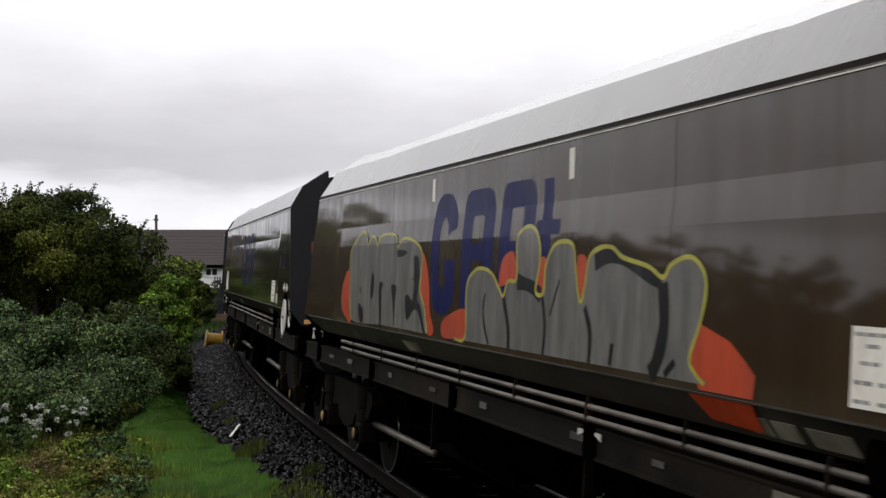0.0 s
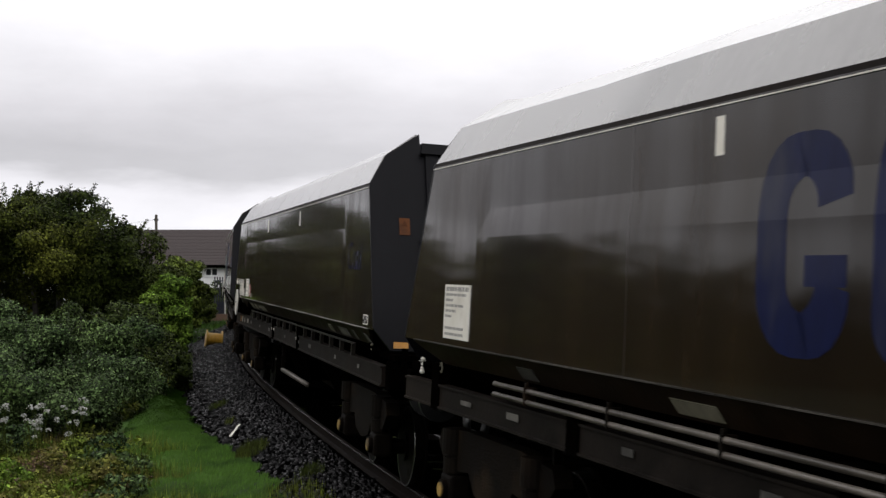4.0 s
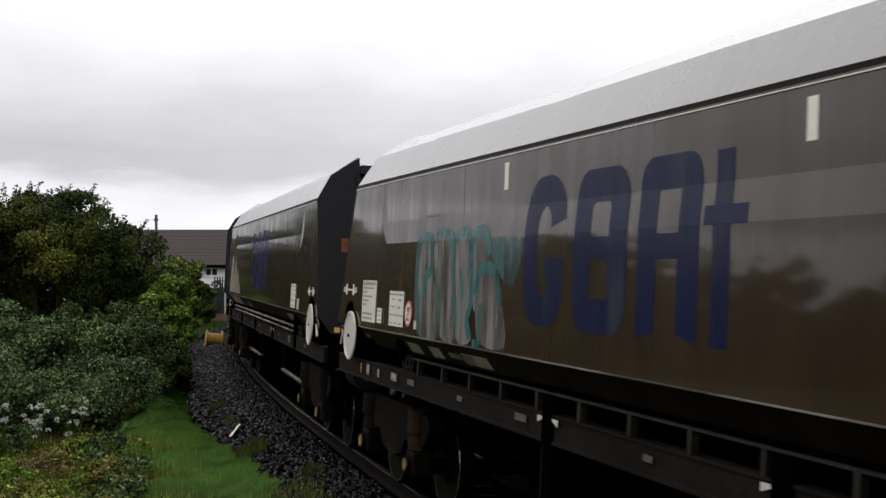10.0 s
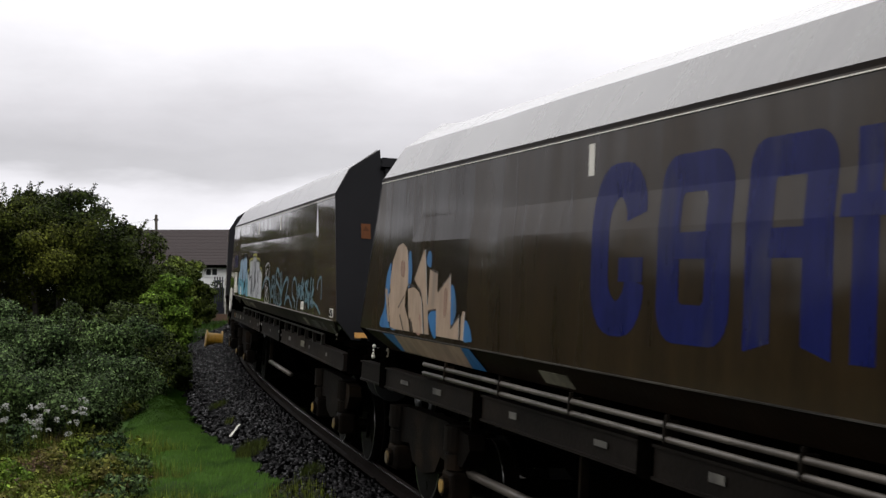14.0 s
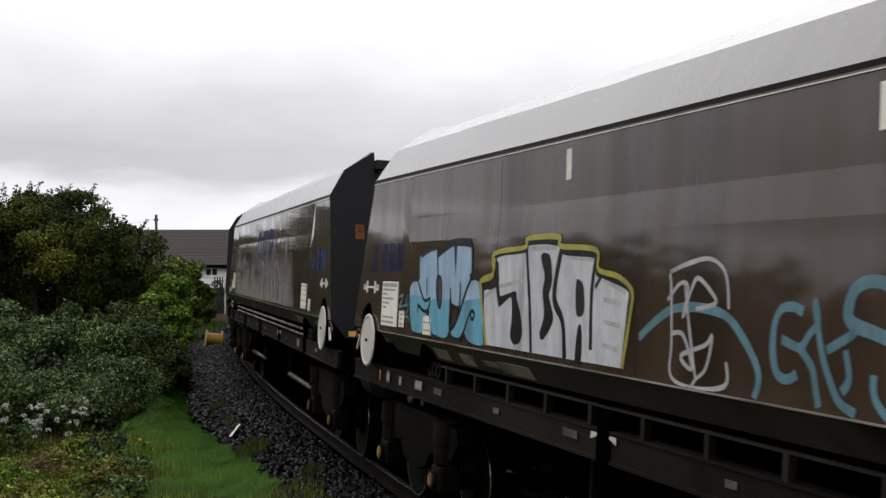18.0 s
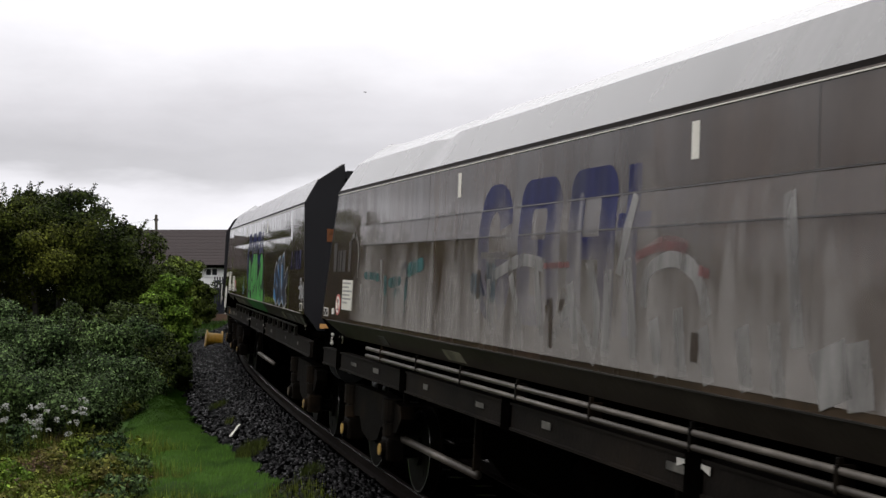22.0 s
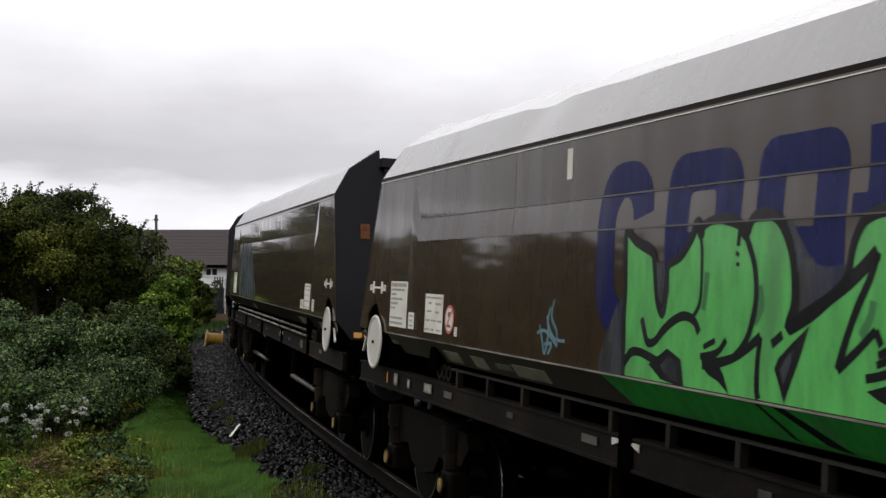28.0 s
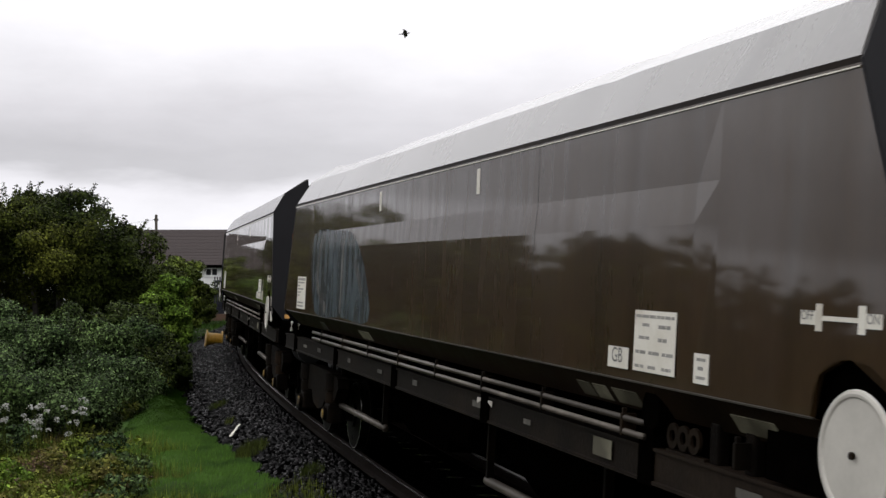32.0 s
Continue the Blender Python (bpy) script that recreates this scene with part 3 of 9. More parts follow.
def label_plate(name, wagon, sgn, u0, u1, z0, z1, m="plate", lines=(), label="", v=1.372):
    """A thin label on the side; lines of small print as (u, z, length, height) in shares of the label."""
    ob = part(name, strip(u0, u1, v, 0.004, z0, z1, sgn), M[m], wagon, label)
    if lines:
        bm = bmesh.new()
        rnd = random.Random(len(lines))
        words = []
        for a, b, w, h in lines:
            # a line of print breaks into words
            at = a
            while at < a + w - 0.02:
                n = min(a + w - at, rnd.uniform(0.07, 0.2)) if h < 0.09 else w
                words.append((at, b, n, h))
                at += n + 0.022
        for a, b, w, h in words:
            lo, hi = sorted((sgn * (v + 0.004), sgn * (v + 0.0055)))
            uu = u0 + (u1 - u0) * a if sgn < 0 else u1 - (u1 - u0) * (a + w)
            bx(bm, uu, uu + (u1 - u0) * w, lo, hi, z0 + (z1 - z0) * b, z0 + (z1 - z0) * (b + h))
        tagged(part("print", bm, M["ink_faint"], ob), kind="stuff")
    return ob


def lettering(txt, size, wagon, sgn, u, z, v, m):
    """Letters with the built-in font, flat on the side, starting at u."""
    cu = bpy.data.curves.new("lettering", "FONT")
    cu.body, cu.size, cu.align_x, cu.align_y = txt, size, "LEFT", "BOTTOM"
    tmp = bpy.data.objects.new("tmp", cu)
    scene.collection.objects.link(tmp)
    me = bpy.data.meshes.new_from_object(tmp.evaluated_get(bpy.context.evaluated_depsgraph_get()))
    bpy.data.objects.remove(tmp)
    me.materials.clear()
    me.materials.append(M[m])
    ob = new("lettering", me)
    ob.parent = wagon
    ob.matrix_basis = pose(u, sgn * v, z, 90, 0, 0 if sgn < 0 else 180)
    return ob


def handwheel(wagon, sgn):
    c = Vector((7.04 if sgn < 0 else 6.8, sgn * 1.392, 1.545))
    du = c.x - 6.99
    bm = bmesh.new()
    seg, prof = 40, [(0.0, 0.005), (0.225, 0.004), (0.232, 0.012), (0.244, 0.014), (0.256, 0.01), (0.262, 0.0), (0.256, -0.008), (0.0, -0.008)]
    rings = []
    for r, h in prof:
        if r == 0:
            rings.append([bm.verts.new(c + Vector((0, sgn * h, 0)))] * seg)
        else:
            rings.append([bm.verts.new(c + Vector((r * math.cos(i * 2 * math.pi / seg), sgn * h, r * math.sin(i * 2 * math.pi / seg)))) for i in range(seg)])
    for a, b in zip(rings, rings[1:]):
        for i in range(seg):
            vs = []
            for v in (a[i], b[i], b[(i + 1) % seg], a[(i + 1) % seg]):
                if v not in vs:
                    vs.append(v)
            bm.faces.new(vs)
    hw = part("handwheel", fixed(bm), M["white"], wagon, "white dished handbrake wheel")
    bm = cyl(bmesh.new(), c + Vector((0, sgn * 0.011, 0)), c + Vector((0, sgn * 0.026, 0)), 0.016, 6)
    part("hub_nut", bm, M["frame"], hw)
    bm = cyl(bmesh.new(), c - Vector((0, sgn * 0.3, 0)), c - Vector((0, sgn * 0.015, 0)), 0.03, 10)
    part("spindle", bm, M["frame"], wagon)
    bm = bmesh.new()
    a, b = sorted((sgn * 1.36, sgn * 1.38))
    lev = [(7.4, 1.575), (7.42, 1.575), (7.535, 1.44), (7.52, 1.42), (7.49, 1.425)] if sgn < 0 else [(7.37, 1.58), (7.42, 1.57), (7.52, 1.43), (7.5, 1.425)]
    prism(bm, [(u + du, a, z) for u, z in lev], [(u + du, b, z) for u, z in lev])
    # black block added behind the arch, standing for the shade in the recess
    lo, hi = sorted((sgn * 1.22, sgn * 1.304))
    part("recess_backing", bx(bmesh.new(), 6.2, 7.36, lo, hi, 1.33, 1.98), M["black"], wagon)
    part("release_lever", fixed(bm), M["white"], wagon, "short white brake lever")
    # bent strap over the lever
    strap = [(7.45, 1.6), (7.46, 1.645), (7.54, 1.645), (7.63, 1.6), (7.68, 1.55)] if sgn < 0 else [(7.36, 1.55), (7.37, 1.62), (7.29, 1.642), (7.2, 1.625), (7.16, 1.58)]
    bm = bmesh.new()
    for (u0, z0), (u1, z1) in zip(strap, strap[1:]):
        prism(bm, [(u0, a, z0), (u1, a, z1), (u1, a, z1 - 0.022), (u0, a, z0 - 0.022)], [(u0, b, z0), (u1, b, z1), (u1, b, z1 - 0.022), (u0, b, z0 - 0.022)])
    part("lever_guard", fixed(bm), M["skirt_pale"], wagon, "bent olive strap over the brake lever")


def brake_sign(wagon, sgn):
    """White brake marks over the handwheel: a bar between two uprights, with the words at its ends."""
    bm = strip(6.715, 6.995, 1.372, 0.004, 2.065, 2.085, sgn)
    lo, hi = sorted((sgn * 1.372, sgn * 1.376))
    sgnb = part("brake_sign", fixed(bm), M["plate"], wagon, "white brake position marks reading OFF and ON")
    for u0, u1, z0, z1 in ((6.675, 6.725, 2.02, 2.135), (6.99, 7.04, 2.02, 2.135), (6.557, 6.673, 2.045, 2.105), (7.042, 7.153, 2.045, 2.105)):
        part("mark", bx(bmesh.new(), u0, u1, lo, hi, z0, z1), M["plate"], sgnb)
    if sgn < 0:
        lettering("OFF", 0.058, sgnb, sgn, 6.562, 2.053, 1.3775, "ink")
        lettering("ON", 0.058, sgnb, sgn, 7.05, 2.053, 1.3775, "ink")
    else:
        lettering("OFF", 0.058, sgnb, sgn, 7.149, 2.053, 1.3775, "ink")
        lettering("ON", 0.058, sgnb, sgn, 6.665, 2.053, 1.3775, "ink")


def check_label(wagon, sgn, u0, u1, z0, z1):
    """A black label with a white edge and three pale squares of fine print."""
    lab = label_plate("country_label", wagon, sgn, u0, u1, z0, z1, label="small black and white chequered label")
    at = lambda f: u0 + (u1 - u0) * f
    up = lambda f: z0 + (z1 - z0) * f
    lo, hi = sorted((sgn * 1.376, sgn * 1.3772))
    part("black_field", bx(bmesh.new(), at(0.05), at(0.95), lo, hi, up(0.1), up(0.9)), M["black"], lab)
    lo, hi = sorted((sgn * 1.3772, sgn * 1.3782))
    for a, b in ((0.08, 0.5), (0.66, 0.5), (0.37, 0.12)):
        part("print", bx(bmesh.new(), at(a), at(a + 0.26), lo, hi, up(b), up(b + 0.36)), M["ink_faint"], lab)


def pictogram(disc, sgn, u, z):
    """What the prohibition sign forbids: a block over a small mound."""
    a, b = sgn * 1.3775, sgn * 1.376
    for o in ([(-0.035, 0.02), (0.035, 0.02), (0.035, 0.06), (-0.035, 0.06)], [(-0.055, -0.065), (0.055, -0.065), (0.02, -0.04), (-0.02, -0.04)]):
        bm = bmesh.new()
        prism(bm, [(u + p, a, z + q) for p, q in o], [(u + p, b, z + q) for p, q in o])
        part("print", fixed(bm), M["ink"], disc)


def make_wagon():
    w = thing("hopper_wagon", "grimy brown-grey bogie hopper wagon on the track", "wagon", group="wagons of the train")
    for s in (-1, 1):
        part("side_panel", side_panel(s), M["body"], w, "grimy brown side sheet with dull sheen")
        part("upper_slope", upper_slope(s), M["slope"], w, "inward-sloping grey top sheet, its upper facet brightened for sky light", True).data.materials.append(M["slope_sky_lit"])
        ue = end_u(3.12)
        part("cantrail", strip(-ue, ue, 1.345, 0.02, 3.116, 3.152, s), M["skirt"], w, "dark cantrail under the top sheet")
        part("drip_strip", strip(-ue, ue, 1.372, 0.008, 3.1, 3.107, s), M["plate"], w, "thin bright drip strip")
        for u in (-3.1, 3.1):
            bm = bmesh.new()
            fold = ((1.67, 1.3622), (2.505, 1.376), (2.715, 1.362), (3.09, 1.3695))
            for (z0, v0), (z1, v1) in zip(fold, fold[1:]):
                prism(bm, [(u - 0.006, s * v0, z0), (u + 0.006, s * v0, z0), (u + 0.006, s * v1, z1), (u - 0.006, s * v1, z1)],
                      [(u - 0.006, s * (v0 + 0.0015), z0), (u + 0.006, s * (v0 + 0.0015), z0), (u + 0.006, s * (v1 + 0.0015), z1), (u - 0.006, s * (v1 + 0.0015), z1)])
            part("weld_seam", fixed(bm), M["seam"], w)
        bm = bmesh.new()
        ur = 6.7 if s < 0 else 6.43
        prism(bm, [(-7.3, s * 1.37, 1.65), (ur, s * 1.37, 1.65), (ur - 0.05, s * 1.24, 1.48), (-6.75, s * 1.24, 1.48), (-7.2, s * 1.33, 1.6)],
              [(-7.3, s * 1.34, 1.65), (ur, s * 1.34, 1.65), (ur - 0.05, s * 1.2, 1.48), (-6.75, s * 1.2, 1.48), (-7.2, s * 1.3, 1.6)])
        part("skirt", fixed(bm), M["skirt"], w, "dark skirt sloping in under the side")
        # chute in near-black that holds the shade beneath the side
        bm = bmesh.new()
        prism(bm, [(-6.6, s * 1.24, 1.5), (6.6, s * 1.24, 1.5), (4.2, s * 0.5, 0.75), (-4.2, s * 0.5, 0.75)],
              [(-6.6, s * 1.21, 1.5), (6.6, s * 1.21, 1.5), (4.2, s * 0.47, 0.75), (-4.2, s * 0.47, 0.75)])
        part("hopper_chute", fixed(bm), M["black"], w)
        # bead with its glint in the colour on one side, dull on the other
        part("edge_bead", strip(-7.25, ur, 1.37, 0.012, 1.65, 1.659, s), M["bead" if s > 0 else "bead_dull"], w)
        # solebar as a channel
        bm = bmesh.new()
        ch = [(1.2, 1.11), (1.305, 1.11), (1.305, 1.128), (1.29, 1.132), (1.29, 1.288), (1.305, 1.292), (1.305, 1.31), (1.2, 1.31)]
        prism(bm, [(-7.7, s * v, z) for v, z in ch], [(7.7, s * v, z) for v, z in ch])
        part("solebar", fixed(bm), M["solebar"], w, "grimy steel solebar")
        for u in (-6.8, -3.92, -0.98, 1.96, 4.9) if s < 0 else (-1.74, 1.2):
            lo, hi = sorted((s * 1.2, s * 1.308))
            part("gusset", bx(bmesh.new(), u - 0.09, u + 0.09, lo, hi, 1.1, 1.46), M["black"], w)
        for u in (1.83, 2.09) if s < 0 else (1.07, 1.33, -1.61):
            bm = bmesh.new()
            q = 1 if u in (1.83, 1.07) else -1
            o = [(u - 0.055 * q, 1.235), (u + 0.05 * q, 1.265), (u + 0.035 * q, 1.282), (u - 0.055 * q, 1.28)]
            prism(bm, [(a, s * 1.302, z) for a, z in o], [(a, s * 1.306, z) for a, z in o])
            part("jacking_mark", fixed(bm), M["white"], w, "small white jacking mark")
        rods = ((-4.9, -2.45), (1.2, 3.75)) if s < 0 else ((-0.95, 2.02),)
        for u0, u1 in rods:
            part("brake_rod", cyl(bmesh.new(), (u0, s * 1.0, 0.55), (u1, s * 1.0, 0.55), 0.038, 14), M["pipe"], w, "pale brake rod tube", True)
        for u in (-4.85, -2.5, 1.25, 3.7) if s < 0 else (1.97,):
            bm = bx(bmesh.new(), u - 0.02, u + 0.02, min(s * 0.97, s * 1.03), max(s * 0.97, s * 1.03), 0.58, 1.12)
            part("rod_hanger", bm, M["bogie"], w)
        rnd = random.Random(3 + s)
        for i in range(9):
            u = -6.4 + i * 1.55 + rnd.uniform(-0.3, 0.3)
            label_plate("stencil_patch", w, s, u, u + rnd.uniform(0.1, 0.26), 1.2, 1.235 + rnd.uniform(0, 0.02), "plate_dim", v=1.2995)
        handwheel(w, s)
        brake_sign(w, s)
    # side with pipes
    for z in (1.435, 1.36):
        part("air_pipe", cyl(bmesh.new(), (-5.3, -1.33, z), (4.92, -1.33, z), 0.019, 12), M["pipe"], w, "long pale air pipe along the solebar", True)
    for i in range(9):
        u = -4.66 + i * 1.33
        bm = bx(bmesh.new(), u - 0.014, u + 0.014, -1.352, -1.26, 1.335, 1.462, 0.004)
        bx(bm, u - 0.011, u + 0.011, -1.345, -1.32, 1.462, 1.492, 0.003)
        part("pipe_clamp", bm, M["frame"], w)
    for u in (5.62, 5.98):
        part("hanger_bracket", bx(bmesh.new(), u - 0.05, u + 0.05, -1.27, -1.2, 1.3, 1.52, 0.015), M["bogie"], w)
    label_plate("solebar_label", w, -1, 4.15, 4.43, 1.165, 1.275, "plate_mid", label="dull cream label on the solebar", v=1.303)
    # side with posts
    part("side_reflector", bx(bmesh.new(), 6.54, 6.57, 1.305, 1.312, 1.17, 1.27, 0.003), M["amber"], w, "narrow amber reflector on the solebar")
    for u0, u1, z0, z1 in ((6.2, 6.32, 1.17, 1.28), (5.78, 5.86, 1.18, 1.26), (5.1, 5.32, 1.19, 1.27)):
        label_plate("solebar_label", w, 1, u0, u1, z0, z1, "plate_mid", lines=[(0.15, 0.2, 0.7, 0.6)], v=1.303, label="small grimy label on the solebar")
    bm = bx(bmesh.new(), -6.2, 4.55, 1.28, 1.31, 1.438, 1.455)
    part("post_rail", bm, M["rail_steel"], w, "thin steel rail over the solebar")
    for i in range(15):
        u = -6.056 + i * 0.747
        part("post", bx(bmesh.new(), u - 0.024, u + 0.024, 1.26, 1.308, 1.31, 1.438), M["rail_steel"], w)
    # labels
    tab = [(0.04, 0.88, 0.92, 0.05), (0.2, 0.74, 0.17, 0.05), (0.6, 0.72, 0.28, 0.06), (0.12, 0.53, 0.26, 0.05), (0.6, 0.51, 0.2, 0.06), (0.46, 0.42, 0.02, 0.28)]
    tab += [(0.05 + 0.33 * i, 0.29, 0.25, 0.055) for i in range(3)] + [(0.05 + 0.33 * i, 0.06, 0.22, 0.05) for i in range(3)]
    txt = [(0.06, 0.88, 0.88, 0.08)] + [(0.06, 0.79 - 0.1 * i, q, 0.048) for i, q in enumerate((0.78, 0.32, 0.7, 0.4, 0.24))] + [(0.06, 0.17, 0.72, 0.05), (0.06, 0.06, 0.72, 0.05)]
    tiny = [(0.2, 0.75, 0.6, 0.1), (0.3, 0.45, 0.35, 0.12), (0.2, 0.15, 0.6, 0.1)]
    label_plate("data_panel", w, -1, 4.830, 5.350, 1.718, 2.05, lines=tab, label="white data panel with small print")
    label_plate("small_label", w, -1, 5.570, 5.730, 1.708, 1.858, lines=tiny)
    gb = label_plate("country_label", w, -1, 4.475, 4.760, 1.714, 1.833, label="square white label with a country code")
    lettering("GB", 0.12, gb, -1, 4.53, 1.722, 1.3775, "ink")
    label_plate("owner_panel", w, -1, -6.440, -5.810, 1.71, 2.14, lines=txt, label="white owner's panel with lines of print")
    label_plate("data_panel", w, 1, 4.755, 5.265, 1.72, 2.05, lines=tab, label="white data panel with small print")
    label_plate("owner_panel", w, 1, 5.815, 6.385, 1.718, 2.14, lines=txt, label="white owner's panel with lines of print")
    label_plate("small_label", w, 1, 5.558, 5.732, 1.725, 1.872, lines=tiny)
    label_plate("small_label", w, 1, 4.3, 4.37, 1.725, 1.8, lines=tiny)
    bm = cyl(bmesh.new(), (4.575, 1.371, 1.853), (4.575, 1.3755, 1.853), 0.118, 28)
    ring = part("prohibition_disc", bm, M["red"], w, "round red and white prohibition sign")
    part("disc_centre", cyl(bmesh.new(), (4.575, 1.3745, 1.853), (4.575, 1.377, 1.853), 0.095, 28), M["plate"], ring)
    pictogram(ring, 1, 4.575, 1.853)
    bm = bmesh.new()
    prism(bm, [(4.495, 1.3785, 1.92), (4.51, 1.3785, 1.935), (4.655, 1.3785, 1.79), (4.64, 1.3785, 1.775)],
          [(4.495, 1.376, 1.92), (4.51, 1.376, 1.935), (4.655, 1.376, 1.79), (4.64, 1.376, 1.775)])
    part("bar", fixed(bm), M["red"], ring)
    check_label(w, 1, -7.26, -7.02, 1.69, 1.79)
    # grimed plates on the skirt
    for s, rows in ((-1, ((3.88, 4.09, 1), (4.13, 4.34, 1), (4.43, 4.78, 1), (5.88, 6.29, 1), (-4.9, -4.6, 0), (-2.6, -2.1, 1))),
                    (1, ((6.2, 6.4, 0), (4.36, 4.75, 1), (3.71, 4.03, 1), (3.15, 3.48, 1), (2.46, 3.1, 1), (-4.73, -4.46, 1), (-5.8, -5.23, 0), (-6.27, -6.1, 0), (-7.0, -6.83, 0)))):
        for u0, u1, bright in rows:
            bm = bmesh.new()
            g0, g1 = (0.46, 0.68) if u1 - u0 == 3.48 - 3.15 else (0.36, 0.85)
            c = [(u0, g0), (u1, g0), (u1, g1), (u0, g1)]
            place = lambda u, f, o: (u, s * (1.37 - 0.13 * f + o), 1.65 - 0.17 * f - o * 0.5)
            prism(bm, [place(u, f, 0.006) for u, f in c], [place(u, f, 0.001) for u, f in c])
            part("skirt_plate", fixed(bm), M["plate_mid" if bright else "plate_dim"], w, "grimy white stencil plate")
    # ends
    for e in (-1, 1):
        bm = bmesh.new()
        o = end_outline()
        prism(bm, [on_end(e, v, z, 0.028) for v, z in o], [on_end(e, v, z, 0.002) for v, z in o])
        bmesh.ops.triangulate(bm, faces=[f for f in bm.faces if len(f.verts) > 4])
        ep = part("end_panel", fixed(bm), M["end"], w, "dark slate-grey ribbed end panel")
        part("top_rail", end_plate(e, -0.82, 0.82, 3.46, 3.5, 0.028, 0.1), M["end"], ep)
        part("top_plate", end_plate(e, -0.8, 0.8, 3.5, 3.6, 0.028, 0.05), M["end"], ep)
        part("middle_rail", end_plate(e, -0.86, 0.86, 2.535, 2.57, 0.028, 0.09), M["end"], ep)
        for i in range(8):
            v = -0.7 + i * 0.2
            part("rib", end_plate(e, v - 0.07, v + 0.07, 2.57, 3.46, 0.028, 0.07), M["end"], ep)
            part("rib", end_plate(e, v - 0.07, v + 0.07, 1.52, 2.535, 0.028, 0.07), M["end"], ep)
        for v0, v1 in ((0.96, 1.07), (-1.07, -0.96)):
            wp = part("warning_plate", end_plate(e, v0, v1, 2.61, 2.785, 0.028, 0.034), M["orange"], ep, "faded orange warning plate")
            bm = bmesh.new()
            mid = (v0 + v1) / 2
            tri = [(mid - 0.035, 2.7), (mid + 0.035, 2.7), (mid, 2.76)]
            prism(bm, [on_end(e, v, z, 0.037) for v, z in tri], [on_end(e, v, z, 0.034) for v, z in tri])
            part("print", fixed(bm), M["orange_dim"], wp)
        for q in (-1, 1):
            part("reflector", end_plate(e, min(q * 1.02, q * 1.17), max(q * 1.02, q * 1.17), 1.47, 1.53, 0.028, 0.036), M["amber"], ep, "amber reflector plate")
            part("label", end_plate(e, min(q * 0.87, q * 0.95), max(q * 0.87, q * 0.95), 1.455, 1.515, 0.028, 0.034), M["plate"], ep, "small white label")
        part("headstock", bx(bmesh.new(), min(e * 7.7, e * 7.82), max(e * 7.7, e * 7.82), -1.25, 1.25, 1.08, 1.36, 0.01), M["black"], w)
        part("end_deck", bx(bmesh.new(), min(e * 7.1, e * 7.84), max(e * 7.1, e * 7.84), -1.2, 1.2, 1.37, 1.43), M["black"], w)
        bm = bx(bmesh.new(), min(e * 7.8, e * 8.12), max(e * 7.8, e * 8.12), -0.12, 0.12, 0.9, 1.12, 0.02)
        part("coupler", bm, M["bogie"], w)
        for q in (-1, 1):
            bm = cyl(bmesh.new(), (e * 7.8, q * 0.87, 1.06), (e * 7.98, q * 0.87, 1.06), 0.09, 14)
            cyl(bm, (e * 7.98, q * 0.87, 1.06), (e * 8.02, q * 0.87, 1.06), 0.2, 18)
            part("buffer", bm, M["hose"], w)
            # brake hose drooping in the gap
            bm = bmesh.new()
            pts = [Vector((e * (7.8 + 0.34 * f), q * 0.45, 1.05 - 0.45 * math.sin(f * 2.4))) for f in np.linspace(0, 1, 7)]
            for a, b in zip(pts, pts[1:]):
                cyl(bm, a, b, 0.038, 12)
            part("brake_hose", bm, M["hose"], w, "black ribbed rubber brake hose", True)
            bm = bx(bmesh.new(), min(e * 7.84, e * 7.86), max(e * 7.84, e * 7.86), q * 1.1 - 0.03, q * 1.1 + 0.03, 1.15, 1.5)
            part("grab_post", bm, M["white" if (q, e) in ((1, 1), (-1, -1)) else "black"], w)
        # valve gear at the ends without a handwheel
        if e < 0:
            for q in (-1, 1):
                gear = part("valve_cock", cyl(bmesh.new(), (-7.2, q * 1.22, 1.44), (-7.2, q * 1.3, 1.44), 0.03, 12), M["black"], w, "valve cock with white knobs")
                for dz, r in ((0.045, 0.02), (0.005, 0.014), (-0.03, 0.016), (-0.06, 0.021)) if q < 0 else ((0.05, 0.015), (0.005, 0.01)):
                    bm = bmesh.new()
                    bmesh.ops.create_uvsphere(bm, u_segments=12, v_segments=8, radius=r, matrix=Matrix.Translation((-7.2 + dz * 0.1, q * 1.3, 1.44 + dz)))
                    part("knob", bm, M["plate" if q < 0 else "plate_mid"], gear, smooth=True)
                if q < 0:
                    bm = bmesh.new()
                    ring = [(Vector((-6.7 + 0.025 * math.cos(t), -1.29, 1.45 + 0.04 * math.sin(t)))) for t in np.linspace(0, 2 * math.pi, 19)]
                    for a, b in zip(ring, ring[1:]):
                        cyl(bm, a, b, 0.006, 6)
                    part("pull_ring", bm, M["plate_mid"], gear)
                    part("release_handle", bx(bmesh.new(), -6.95, -6.935, -1.285, -1.26, 1.28, 1.42, 0.004), M["red_dim"], gear, "dull red release handle")
    for s in (-1, 1):
        # pressed bracket with three holes under a black disc that stands for a recess
        bm = bmesh.new()
        for i in range(3):
            c = Vector(((5.19 if s < 0 else 4.68) + i * 0.125, s * 1.285, 1.4))
            n = 18
            rows = [[bm.verts.new(c + Vector((r * math.cos(t), s * o, r * math.sin(t)))) for t in (2 * math.pi * j / n for j in range(n))] for r, o in ((0.034, -0.012), (0.034, 0.006), (0.068, 0.006), (0.068, -0.012))]
            for a, b in zip(rows, rows[1:] + rows[:1]):
                for j in range(n):
                    bm.faces.new((a[j], b[j], b[(j + 1) % n], a[(j + 1) % n]))
